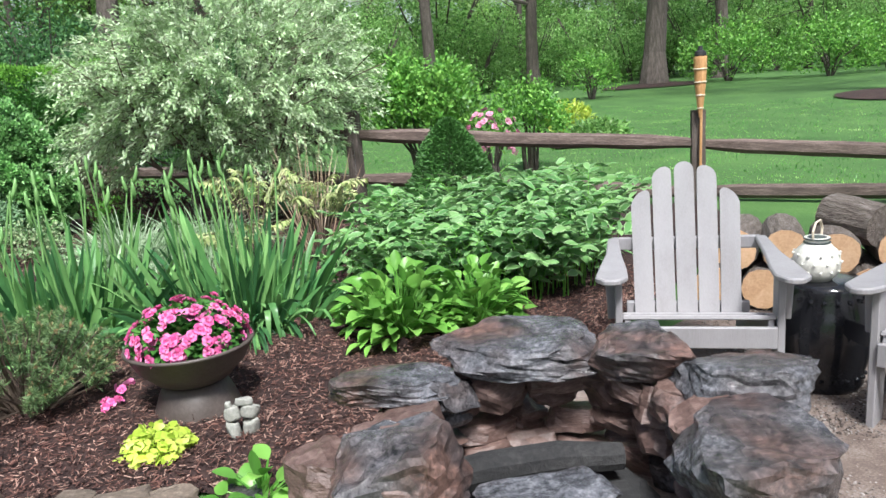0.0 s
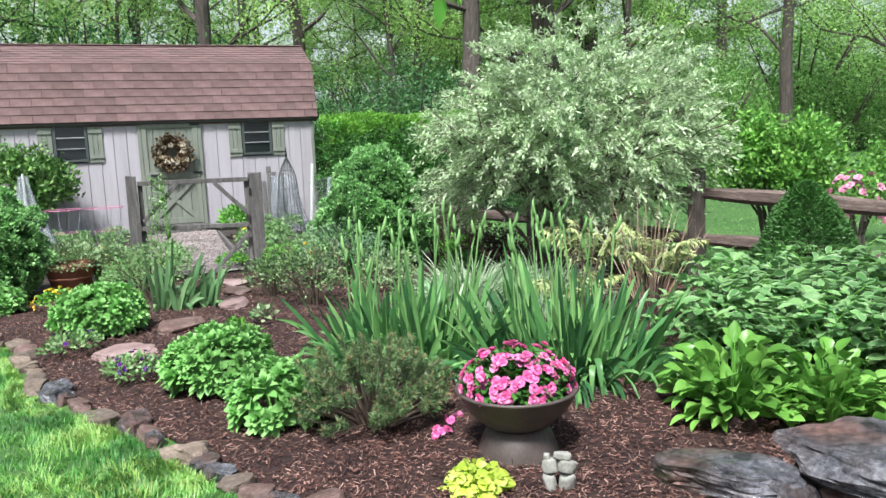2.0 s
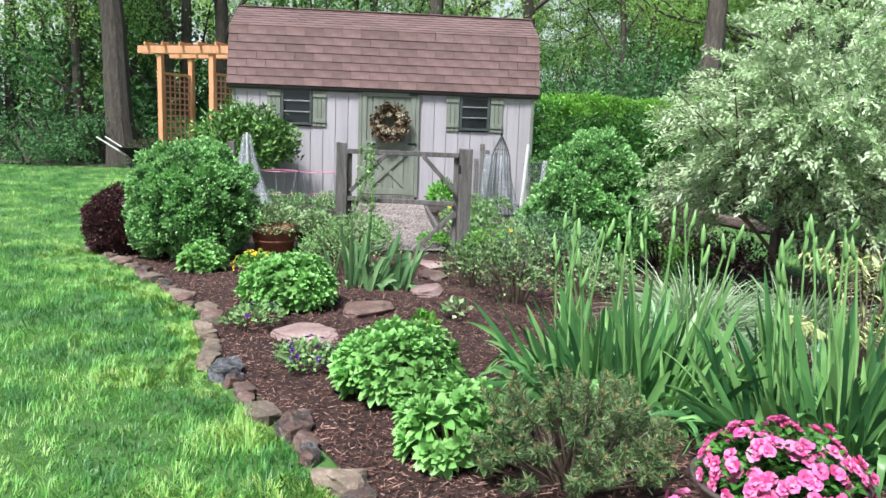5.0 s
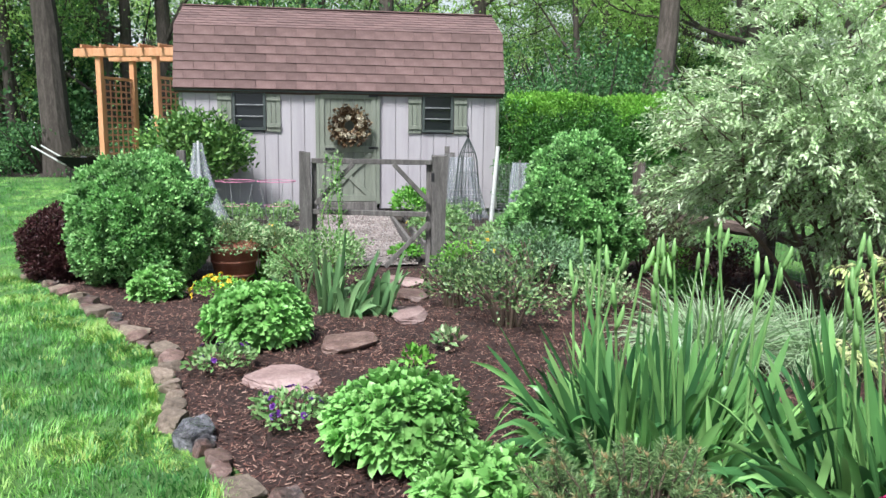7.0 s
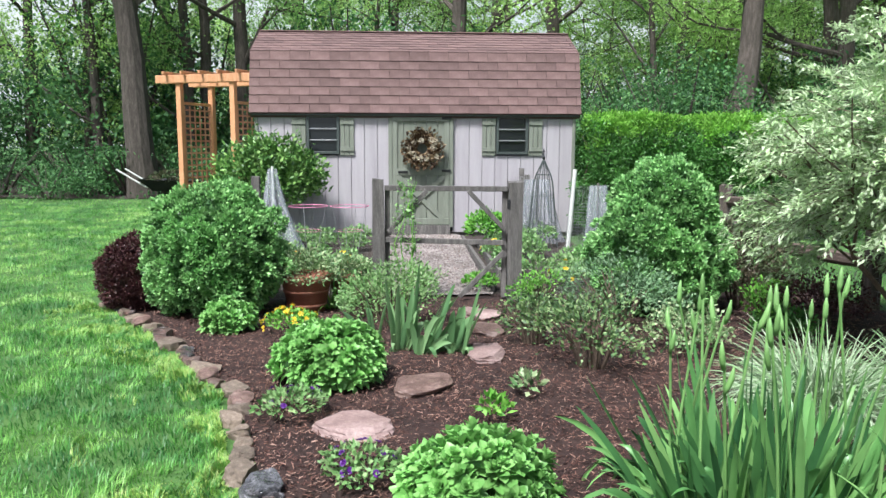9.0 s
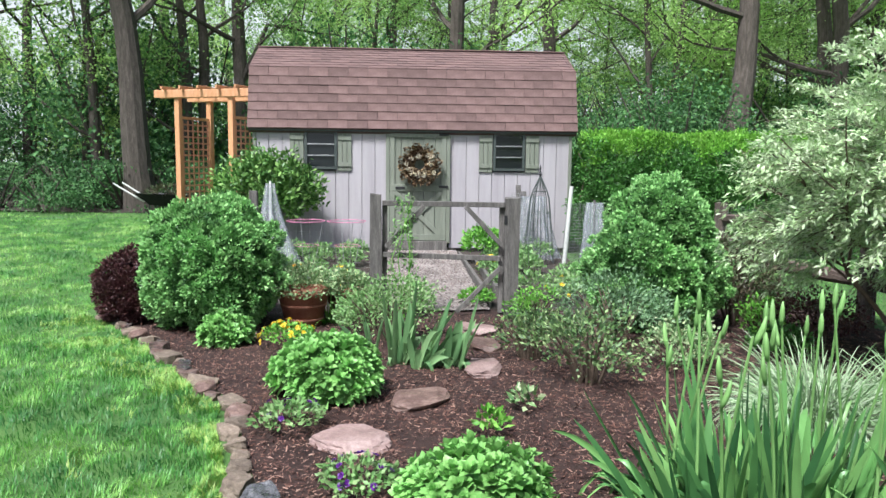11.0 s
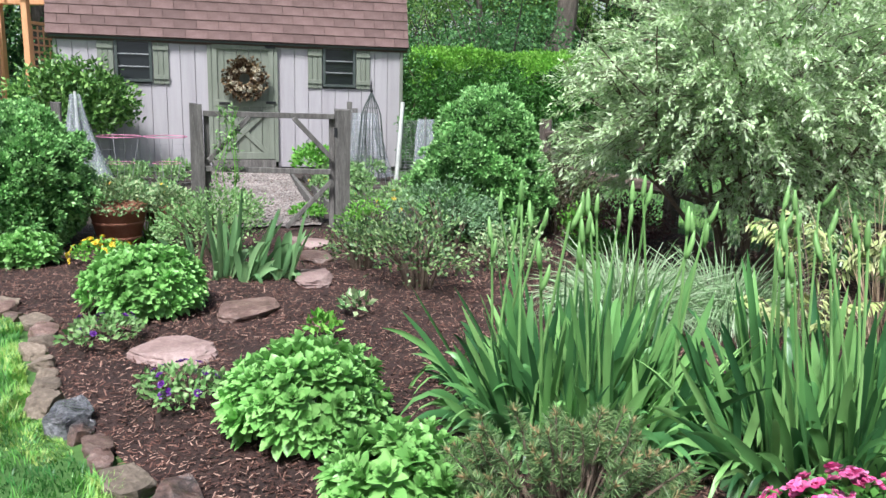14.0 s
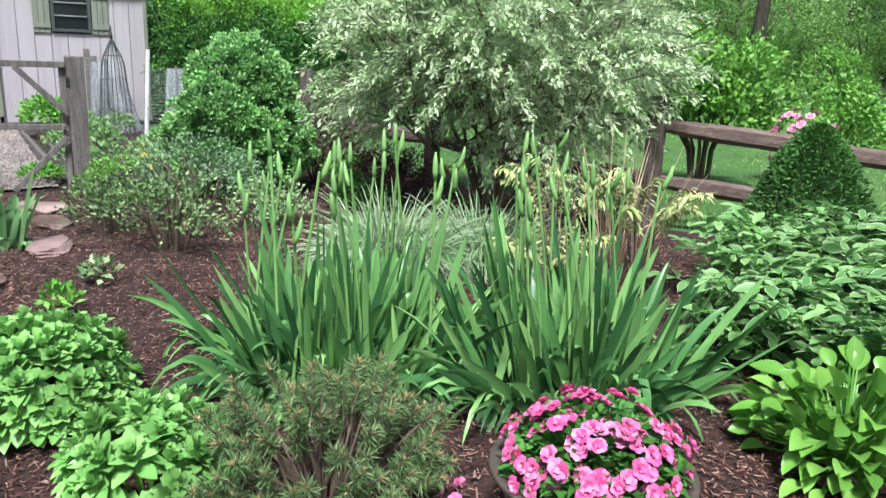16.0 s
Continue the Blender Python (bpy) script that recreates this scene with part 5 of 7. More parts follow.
def clipped_ball(name, x, y, balls, clusters, leaf, material, label, old, per=64):
    """A clipped shrub: leaf sprays packed over one or more uneven balls (x, y, z, radius, height radius); old: material
    of the inner leaves.
    """
    c = clump(name, x, y, label, "shrub")
    c.rotation_euler = (0, 0, 0)
    chunks, fresh = [], []
    total = sum(b[3] ** 2 for b in balls)
    for bx, by, bz, br, bh in balls:
        m = int(clusters * br ** 2 / total)
        d = sphere_dirs(m, -0.88)
        bump = np.array([1 + 0.13 * noise.noise(Vector(q * 2.3) + Vector((bx, bz, br)) * 5) + 0.13 * noise.noise(Vector(q * 5.5)) for q in d])[:, None]
        size = rng.uniform(0.045, 0.085, (m, 1))
        C = d * np.array([br, br, bh]) * bump * rng.uniform(0.84, 1.0, (m, 1)) + np.array([bx, by, bz])
        ax = unit(d + np.array([0, 0, 0.35]) + jitter(m, 0.2))
        out = unit(sphere_dirs(m * per).reshape(m, per, 3) + ax[:, None] * 0.75)
        P = (C[:, None] + out * size[:, None] * rng.uniform(0.55, 1.0, (m, per, 1))).reshape(-1, 3)
        n = len(P)
        A = out.reshape(-1, 3)
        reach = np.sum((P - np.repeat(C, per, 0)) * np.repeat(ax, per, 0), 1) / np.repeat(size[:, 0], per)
        # pale spring tips; inner leaves darker, the gaps' shade put into their colour
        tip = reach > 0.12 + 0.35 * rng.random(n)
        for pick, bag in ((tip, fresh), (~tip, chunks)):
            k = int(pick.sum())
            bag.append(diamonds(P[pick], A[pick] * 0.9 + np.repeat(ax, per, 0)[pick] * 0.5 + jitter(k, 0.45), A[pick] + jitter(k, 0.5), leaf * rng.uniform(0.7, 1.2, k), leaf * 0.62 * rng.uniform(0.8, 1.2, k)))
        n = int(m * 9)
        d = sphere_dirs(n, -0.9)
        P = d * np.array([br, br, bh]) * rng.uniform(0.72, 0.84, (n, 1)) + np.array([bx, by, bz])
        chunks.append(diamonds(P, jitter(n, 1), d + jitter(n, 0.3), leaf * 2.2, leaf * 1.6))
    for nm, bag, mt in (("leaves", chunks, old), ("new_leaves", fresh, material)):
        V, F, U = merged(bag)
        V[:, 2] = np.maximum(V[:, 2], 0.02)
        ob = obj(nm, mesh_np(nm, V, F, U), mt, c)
        ob["kind"] = "stuff"
    bm = bmesh.new()
    for i in range(10):
        a = 2 * math.pi * i / 10
        q = 0.55 * min(b_[3] for b_ in balls)
        tube(bm, [(0.04 * math.cos(a), 0.04 * math.sin(a), -0.05), (0.5 * q * math.cos(a), 0.5 * q * math.sin(a), q), (q * math.cos(a), q * math.sin(a), 1.7 * q)], [0.02, 0.014, 0.006], 5)
    ob = part("branches", bm, M["twig"], c)
    ob["kind"] = "stuff"


clipped_ball("boxwood", -1.95, -5.0, [(0, 0, 0.55, 0.62, 0.60)], 560, 0.037, M["box"], "clipped round boxwood bush with pale green growth", M["boxinner"])
clipped_ball("boxwood", 2.08, -5.15, [(0, 0, 0.48, 0.64, 0.5), (0.05, 0.05, 0.96, 0.45, 0.42), (-0.2, -0.2, 0.7, 0.4, 0.36)], 780, 0.037, M["box"], "tall lumpy boxwood bush beside the garden fence", M["boxinner"])
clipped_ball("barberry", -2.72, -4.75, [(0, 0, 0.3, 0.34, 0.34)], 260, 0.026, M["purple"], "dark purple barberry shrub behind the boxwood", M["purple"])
mound("barberry", 3.4, -4.2, 0.5, 0.45, 0.85, 2600, 0.045, M["bronze"], "dark bronze leafy shrub by the rail fence", gap=3.5)
mound("bronze_shrub", 2.95, -5.0, 0.5, 0.45, 0.62, 3000, 0.04, M["bronze"], "dark bronze leafy shrub beside the boxwood", spray=8)
mound("bronze_shrub", 3.35, -5.75, 0.42, 0.4, 0.45, 2200, 0.035, M["purple"], "low dark purple shrub in the mulch", spray=8)
mound("ground_cover", 2.75, -6.3, 0.3, 0.25, 0.22, 1000, 0.04, M["hedge"], "low dark green ground cover in the mulch", spray=8)
mound("ground_cover", 3.0, -5.45, 0.22, 0.2, 0.34, 500, 0.045, M["fresh"], "fresh green perennial by the rail fence", spray=6)
mound("ground_cover", 1.75, -6.75, 0.35, 0.3, 0.35, 1400, 0.035, M["pale"], "low variegated ground cover in the mulch", spray=6)
mound("heath_shrub", 1.55, -5.85, 0.6, 0.5, 0.64, 4600, 0.034, M["greygreen"], "airy grey-green herb clump on the mulch", wide=0.35, gap=4)
mound("rose_bush", 0.98, -7.15, 0.45, 0.42, 0.55, 1900, 0.036, M["rose"], "open rose bush with small variegated leaves", gap=6, shell=0.3)
mound("rose_bush", 0.72, -6.45, 0.34, 0.3, 0.42, 1300, 0.034, M["rose"], "low twiggy rose bush beside the stepping stones", gap=7, shell=0.3)
mound("hosta_seedling", 0.47, -7.66, 0.10, 0.10, 0.13, 60, 0.06, M["pale"], "small pale seedling on the mulch", "plant", 3, 0.0, trunk=False)
mound("hosta_seedling", 0.22, -8.05, 0.10, 0.10, 0.14, 70, 0.055, M["fresh"], "small green seedling on the mulch", "plant", 3, 0.0, trunk=False)
mound("herb_clump", -0.35, -5.7, 0.55, 0.4, 0.58, 4200, 0.032, M["veg"], "pale airy catmint behind the iris", "plant", gap=4)
mound("herb_clump", -0.55, -5.25, 0.3, 0.28, 0.40, 1300, 0.035, M["veg"], "pale flowering herb by the terracotta pot", "plant", gap=4)
mound("herb_clump", 1.05, -4.9, 0.3, 0.25, 0.35, 1100, 0.035, M["fresh"], "yellow-green herb by the gate post", "plant", gap=4)
mound("lettuce", 0.55, -4.15, 0.2, 0.2, 0.2, 380, 0.05, M["fresh"], "bright green salad plants by the path", "plant", 4, 0.0, trunk=False)
mound("viburnum", -2.2, -0.55, 0.84, 0.5, 1.6, 6500, 0.085, M["viburnum"], "broad-leaved dark green shrub against the shed", lumps=12, base=0.62, wide=0.5, low=-0.8, spray=7)

# hedge behind the shed corner: a clipped block with brighter yellow-green leaves on top
hedge = thing("hedge", 4.75, 0.35, float(gz(4.7, 0.3)), "broad clipped hedge with bright yellow-green top growth", "hedge")
m, per = 1700, 38
u = rng.uniform(-1, 1, (m, 3))
face = rng.integers(0, 5, m)
C = u.copy()
C[face < 2, 2] = 1
C[(face == 2) | (face == 3), 1] = -1
C[face == 4, 0] = np.sign(u[face == 4, 0])
C = C / (np.abs(C) ** 7).sum(1, keepdims=True) ** (1 / 7)
bulge = np.array([0.16 * noise.noise(Vector((p[0] * 3.4, p[1] * 1.8, p[2] * 1.6))) + 0.09 * noise.noise(Vector((p[0] * 9, p[1] * 4, p[2] * 4))) for p in C])
C = C * np.array([2.2, 0.95, 0.9]) * (1 + bulge[:, None]) * rng.uniform(0.93, 1.0, (m, 1)) + np.array([0, 0, 0.93])
C[:, 2] -= 0.22 * np.maximum(0, C[:, 0] / 2.2) ** 3
ax = unit((C - np.array([0, 0, 0.7])) * np.array([0.3, 0.8, 1.0]) + np.array([0, 0, 0.3]))
out = unit(sphere_dirs(m * per).reshape(m, per, 3) + ax[:, None] * 0.8)
P = (C[:, None] + out * rng.uniform(0.07, 0.16, (m, 1, 1)) * rng.uniform(0.5, 1.0, (m, per, 1))).reshape(-1, 3)
P[:, 2] = np.maximum(P[:, 2], 0.03)
A = out.reshape(-1, 3)
n = len(P)
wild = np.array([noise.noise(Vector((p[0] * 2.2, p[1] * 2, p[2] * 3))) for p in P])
top_leaf = P[:, 2] > 1.6 + 0.3 * wild + rng.normal(0, 0.09, n)
for nm, pick, mt, grow, lab in (("leaves", ~top_leaf, "hedge", 0.0, ""), ("shoots", top_leaf, "hedgetop", 0.7, "bright yellow-green leaves towards the top")):
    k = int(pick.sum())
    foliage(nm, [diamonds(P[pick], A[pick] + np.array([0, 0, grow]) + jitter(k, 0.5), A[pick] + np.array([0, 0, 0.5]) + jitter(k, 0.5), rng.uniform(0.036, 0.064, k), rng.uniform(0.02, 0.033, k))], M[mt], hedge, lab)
n = 5000
P = rng.uniform(-1, 1, (n, 3)) * np.array([1.95, 0.7, 0.75]) + np.array([0, 0, 0.8])
foliage("leaves", [diamonds(P, jitter(n, 1), jitter(n, 1), 0.14, 0.1)], M["hedge"], hedge)
bm = bmesh.new()
for i in range(40):
    x, y = rng.uniform(-2, 2), rng.uniform(-0.5, 0.6)
    tube(bm, [(x, y, -0.05), (x + rng.uniform(-0.2, 0.2), y - 0.1, 0.8), (x + rng.uniform(-0.3, 0.3), y, 1.6)], [0.02, 0.014, 0.005], 5)
ob = part("branches", bm, M["twig"], hedge)
ob["kind"] = "stuff"


def branching(bm, base, d, length, r, depth, tips, spread=0.5, sub=3):
    """Limbs that fork and taper; their ends are gathered in tips."""
    base, d = Vector(base), Vector(d).normalized()
    pts, p = [base], base
    for i in range(3):
        d = (d + Vector(rng.normal(0, 0.12, 3)) + Vector((0, 0, 0.04))).normalized()
        p = p + d * length / 3
        pts.append(p)
        if depth <= 1:
            tips.append((np.array(p), np.array(d)))
    tube(bm, pts, [r, r * 0.88, r * 0.76, r * 0.62], 6 if r > 0.02 else 5, False)
    if depth > 0:
        for k in range(sub):
            nd = (d + Vector(rng.normal(0, spread, 3))).normalized()
            branching(bm, pts[-1 if k else 2], nd, length * rng.uniform(0.6, 0.85), r * 0.55, depth - 1, tips, spread, sub)


# dappled willow: many thin stems from the ground, a pale loose crown
willow = thing("dappled_willow", 3.66, -7.0, float(gz(3.6, -7)), "dappled willow shrub with pale white-green variegated leaves", "tree")
bm = bmesh.new()
tips = []
for i in range(13):
    a = 2 * math.pi * i / 13 + rng.uniform(-0.2, 0.2)
    s = rng.uniform(0.15, 0.75)
    branching(bm, (0.13 * math.cos(a), 0.13 * math.sin(a), -0.05), (s * math.cos(a), s * math.sin(a), 1.0), rng.uniform(0.85, 1.05), 0.022, 2, tips, 0.34, 3)
ob = part("stems", bm, M["twig"], willow)
ob["kind"] = "stuff"
tp = np.array([t[0] for t in tips])
td = np.array([t[1] for t in tips])
m = 1750
shell = sphere_dirs(m, -0.7) * np.array([1.22, 1.22, 1.02]) * (rng.uniform(0.1, 1.0, (m, 1)) ** 0.4) + np.array([0, 0, 1.46])
C = np.where(rng.random((m, 1)) < 0.6, tp[rng.integers(0, len(tp), m)] + jitter(m, 0.08), shell)
lump = np.array([noise.noise(Vector(p * 1.7)) + 0.5 * noise.noise(Vector(p * 4)) for p in C])
rr = np.linalg.norm((C - np.array([0, 0, 1.46])) / np.array([1.3, 1.3, 1.12]), axis=1)
keep = (lump > -0.22) & (rr < 1.0 + 0.25 * lump) & (C[:, 2] > 0.3)
C = C[keep]
m, per = len(C), 66
flat = unit(C * np.array([1, 1, 0]) + jitter(m, 0.25) * np.array([1, 1, 0]))
rise = np.clip((C[:, 2:] - 1.1) * 0.7, -0.35, 1.1) + rng.normal(0, 0.25, (m, 1))
ax = unit(flat + np.array([0, 0, 1.0]) * rise)
reach = rng.uniform(0.22, 0.5, (m, 1, 1))
t = rng.uniform(0, 1, (m, per, 1))
P = C[:, None] + ax[:, None] * t * reach - np.array([0, 0, 1.0]) * reach * 0.32 * t ** 2 + rng.normal(0, 0.016, (m, per, 3))
A = np.repeat(ax, per, 0) - np.array([0, 0, 0.55]) * t.reshape(-1, 1)
P = P.reshape(-1, 3)
n = len(P)
foliage("leaves", [diamonds(P, A * 0.8 + jitter(n, 0.5), np.array([0, 0, 1.0]) + jitter(n, 0.45), rng.uniform(0.04, 0.075, n), rng.uniform(0.013, 0.021, n))], M["willow"], willow)
bm = bmesh.new()
for i in range(0, m, 2):
    q, r_ = C[i], float(reach[i, 0, 0])
    tube(bm, [tuple(q - ax[i] * 0.1), tuple(q + ax[i] * r_ * 0.5 - np.array([0, 0, 0.08 * r_])), tuple(q + ax[i] * r_ - np.array([0, 0, 0.32 * r_]))], [0.004, 0.003, 0.0015], 3, False)
ob = part("twigs", bm, M["twig"], willow)
ob["kind"] = "stuff"

# variegated Solomon's seal: arching stems with paired leaves
seal = thing("solomons_seal", 3.5, -10.1, float(gz(3.5, -10.1)), "broad patch of arching stems with white-edged green leaves", "plant")
P, D, N, L, W = [], [], [], [], []
stems = bmesh.new()
for s_ in range(520):
    a, r = rng.uniform(0, 2 * np.pi), math.sqrt(rng.uniform(0, 1))
    px, py = 1.25 * r * math.cos(a) * 0.82 + 0.25, 0.95 * r * math.sin(a)
    px, py = px * 0.85 + py * 0.55, py * 0.85 - px * 0.4
    dirv = rng.normal(0, 1, 2) + np.array([-0.5, -0.5])
    dirv /= np.linalg.norm(dirv)
    h = rng.uniform(0.3, 0.66) * (0.86 if px < 0.2 else 0.97)
    pts = []
    for t in np.linspace(0, 1, 7):
        pts.append((px + dirv[0] * 0.34 * t ** 1.8, py + dirv[1] * 0.34 * t ** 1.8, h * math.sin(t * 1.75) / math.sin(1.57)))
    tube(stems, pts, np.linspace(0.004, 0.002, 7), 4, False)
    side = np.array([-dirv[1], dirv[0], 0])
    for q in range(12):
        t = 0.18 + 0.82 * q / 11
        f = t * 6
        i0 = min(int(f), 5)
        p = np.array(pts[i0]) * (1 - (f - i0)) + np.array(pts[i0 + 1]) * (f - i0)
        sg = 1 if q % 2 else -1
        P.append(p)
        D.append(side * sg * 0.8 + np.array([dirv[0], dirv[1], 0]) * 0.75 + np.array([0, 0, 0.25]) + rng.normal(0, 0.3, 3))
        N.append(np.array([0, 0, 1.0]) + rng.normal(0, 0.4, 3))
        L.append(rng.uniform(0.085, 0.135))
        W.append(rng.uniform(0.036, 0.054))
foliage("leaves", [leaves(P, D, N, L, W, 0.25, 0.18, ((0, 0.15), (0.3, 0.85), (0.55, 1.0), (0.82, 0.6), (1, 0.02)))], M["seal"], seal, smooth=True)
ob = part("stems", stems, M["fresh"], seal)
ob["kind"] = "stuff"


def broad(name, x, y, r, h, n, leaf, label, material="hosta", category="plant", wide=0.6):
    """Ovate leaves on arching stalks that rise from one crown."""
    c = clump(name, x, y, label, category)
    a = rng.uniform(0, 2 * np.pi, n)
    q = np.sqrt(rng.uniform(0.0, 1, n))
    outv = np.stack([np.cos(a), np.sin(a), 0 * a], 1)
    P = outv * (0.72 * r * q)[:, None] + np.array([0, 0, 1.0]) * (h * (0.78 - 0.5 * q ** 2) * rng.uniform(0.25, 1.1, n))[:, None]
    rise = rng.uniform(0.35, 1.5, n)[:, None] * (1.15 - 0.75 * q[:, None])
    D = outv * (0.35 + 0.7 * q[:, None]) + np.array([0, 0, 1.0]) * rise + jitter(n, 0.3)
    N = np.array([0, 0, 0.8]) - outv * 0.75 + jitter(n, 0.45)
    leaf_parts("leaf", leaves(P, D, N, leaf * rng.uniform(0.65, 1.2, n), leaf * wide * rng.uniform(0.75, 1.2, n), rng.uniform(0.2, 0.5), rng.uniform(0.05, 0.5, n),
                              ((0, 0.12), (0.1, 0.5), (0.25, 0.86), (0.42, 1.0), (0.6, 0.93), (0.78, 0.66), (0.9, 0.36), (1, 0.02))), 24, M[material], c)
    bm = bmesh.new()
    for i in range(n):
        b = outv[i] * 0.05 * q[i]
        tube(bm, [(b[0], b[1], -0.02), (P[i][0] * 0.55, P[i][1] * 0.55, P[i][2] * 0.62), tuple(P[i])], [0.006, 0.005, 0.0035], 4, False)
    ob = part("leaf_stalks", bm, M["fresh"], c)
    ob["kind"] = "stuff"


broad("hosta", 2.40, -10.72, 0.44, 0.47, 270, 0.12, "lush green broad-leaved plant beside the iris")
broad("hosta", 2.74, -10.98, 0.36, 0.42, 190, 0.115, "lush green broad-leaved plant beside the fire pit")
broad("hosta", 0.98, -11.55, 0.17, 0.18, 30, 0.105, "small green hosta at the foot of the fire pit")
broad("hosta", 0.92, -11.85, 0.13, 0.15, 18, 0.095, "small green hosta at the foot of the fire pit")

# dwarf pine: bare twisting stems below, round tufts of stiff needles at their ends
pine = thing("dwarf_pine", 0.69, -10.07, float(gz(0.69, -10.1)), "low dwarf mugo pine with round grey-green needle tufts", "shrub")
stems, chunks, hearts = bmesh.new(), [], []
k = 150
d = sphere_dirs(k, -0.35)
C = d * np.array([0.42, 0.36, 0.27]) * (rng.uniform(0.3, 1.0, (k, 1)) ** 0.45) + np.array([0, 0, 0.20])
C[:, 2] = np.maximum(C[:, 2], 0.06) + rng.normal(0, 0.02, k)
for p in C:
    ax = unit(p * np.array([1.0, 1.0, 0.4]) + np.array([0, 0, 0.22]) + rng.normal(0, 0.06, 3))
    q = p - ax * 0.06
    tube(stems, [(p[0] * 0.12, p[1] * 0.12, -0.03), (p[0] * 0.42 + rng.normal(0, 0.02), p[1] * 0.42 + rng.normal(0, 0.02), p[2] * 0.38), tuple(q), tuple(p)], [0.005, 0.0045, 0.004, 0.003], 5, False)
    m = 130
    t = rng.uniform(-0.075, 0.015, (m, 1))
    side = jitter(m, 1.0)
    side = unit(side - ax * (side @ ax)[:, None])
    chunks.append(diamonds(p + ax * t, side + ax * rng.uniform(-0.1, 1.3, (m, 1)), jitter(m, 1), rng.uniform(0.03, 0.052, m), 0.0032, 0.0))
    m = 16
    hearts.append(diamonds(p + ax * rng.uniform(0.0, 0.012, (m, 1)), ax * 1.2 + jitter(m, 0.5), jitter(m, 1), rng.uniform(0.014, 0.03, m), 0.005, 0.0))
ob = part("stems", stems, M["twig"], pine)
ob["kind"] = "stuff"
foliage("needles", chunks, M["pine"], pine)
foliage("buds", hearts, M["pinebud"], pine, "pale tan buds")

# dwarf spruce cone
cone = thing("dwarf_spruce", 4.31, -9.3, float(gz(4.3, -9.3)), "dense cone-shaped dwarf spruce by the fence", "tree")
n = 30000
t = rng.uniform(0, 1, n)
a = rng.uniform(0, 2 * np.pi, n)
rad = 0.50 * (1 - t) ** 0.56 * (1 + 0.12 * np.array([noise.noise(Vector((math.cos(q) * 2, math.sin(q) * 2, w * 6))) for q, w in zip(a, t)])) * rng.uniform(0.7, 1.03, n) ** 0.6
P = np.stack([rad * np.cos(a), rad * np.sin(a), 0.03 + 0.97 * t], 1)
o = np.stack([np.cos(a), np.sin(a), 0.5 + 0 * a], 1)
foliage("needles", [diamonds(P, o + jitter(n, 0.5), jitter(n, 1), rng.uniform(0.022, 0.04, n), rng.uniform(0.009, 0.015, n))], M["spruce"], cone)
part("trunk", tube(bmesh.new(), [(0, 0, -0.05), (0, 0, 0.5), (0, 0, 0.86)], [0.05, 0.035, 0.01], 8), M["bark"], cone)


def tuft(name, x, y, r, h, n, w, material, label, droop=0.5, spread=0.8):
    c = clump(name, x, y, label, "plant")
    a = rng.uniform(0, 2 * np.pi, n)
    q = np.sqrt(rng.uniform(0, 1, n))
    P = np.stack([0.3 * r * q * np.cos(a), 0.3 * r * q * np.sin(a), -0.01 + 0 * a], 1)
    D = np.stack([spread * q * np.cos(a), spread * q * np.sin(a), 1 + 0 * a], 1) + jitter(n, 0.2)
    foliage("blades", [leaves(P, D, jitter(n, 1), h * rng.uniform(0.7, 1.15, n), w, 0.1, droop * rng.uniform(0.4, 1.3, n), ((0, 0.8), (0.3, 1), (0.6, 0.8), (0.85, 0.45), (1, 0.02)))], M[material], c)


tuft("ornamental_grass", 2.1, -7.95, 0.75, 0.85, 1500, 0.008, "sedge", "weeping tuft of pale striped ornamental grass", 0.75, 1.0)
tuft("ornamental_grass", 2.7, -8.1, 0.7, 0.8, 1000, 0.008, "sedge", "weeping tuft of pale striped ornamental grass", 0.7, 1.0)
tuft("dry_stalks", 3.35, -8.65, 0.35, 0.95, 45, 0.009, "straw", "upright bundle of dry straw-coloured stalks", 0.05, 0.45)
tuft("daylily", -0.9, -4.9, 0.3, 0.35, 90, 0.014, "fresh", "tuft of narrow green leaves", 0.4, 0.7)


def creamy(x, y, h, n):
    c = clump("cream_shrub", x, y, "arching shrub with drooping cream-coloured leaves", "shrub")
    bm = bmesh.new()
    P, D = [], []
    for i in range(n):
        a = rng.uniform(0, 2 * math.pi)
        pts = [np.array([0, 0, 0]), np.array([0.1 * math.cos(a), 0.1 * math.sin(a), h * 0.6]), np.array([0.22 * math.cos(a), 0.22 * math.sin(a), h * 0.9]), np.array([0.36 * math.cos(a), 0.36 * math.sin(a), h * 0.92])]
        pts = [p * rng.uniform(0.85, 1.1) for p in pts]
        tube(bm, [tuple(p) for p in pts], [0.005, 0.004, 0.003, 0.002], 4, False)
        for t in np.linspace(0.1, 1, 20):
            q = pts[1] * (1 - t) + pts[3] * t + np.array([0, 0, 0.12 * h * math.sin(3.14 * t)])
            for sg in (-1, 1):
                P.append(q)
                D.append(np.array([-math.sin(a) * sg + 0.5 * math.cos(a), math.cos(a) * sg + 0.5 * math.sin(a), -0.15]) + rng.normal(0, 0.4, 3))
    foliage("leaves", [leaves(P, D, np.array([0, 0, 1.0]) + jitter(len(P), 0.3), rng.uniform(0.045, 0.085, len(P)), 0.019, 0.2, 0.4)], M["cream"], c)
    ob = part("stems", bm, M["twig"], c)
    ob["kind"] = "stuff"


creamy(2.75, -8.75, 0.74, 13)
creamy(3.15, -9.0, 0.64, 14)
creamy(2.45, -9.0, 0.42, 9)


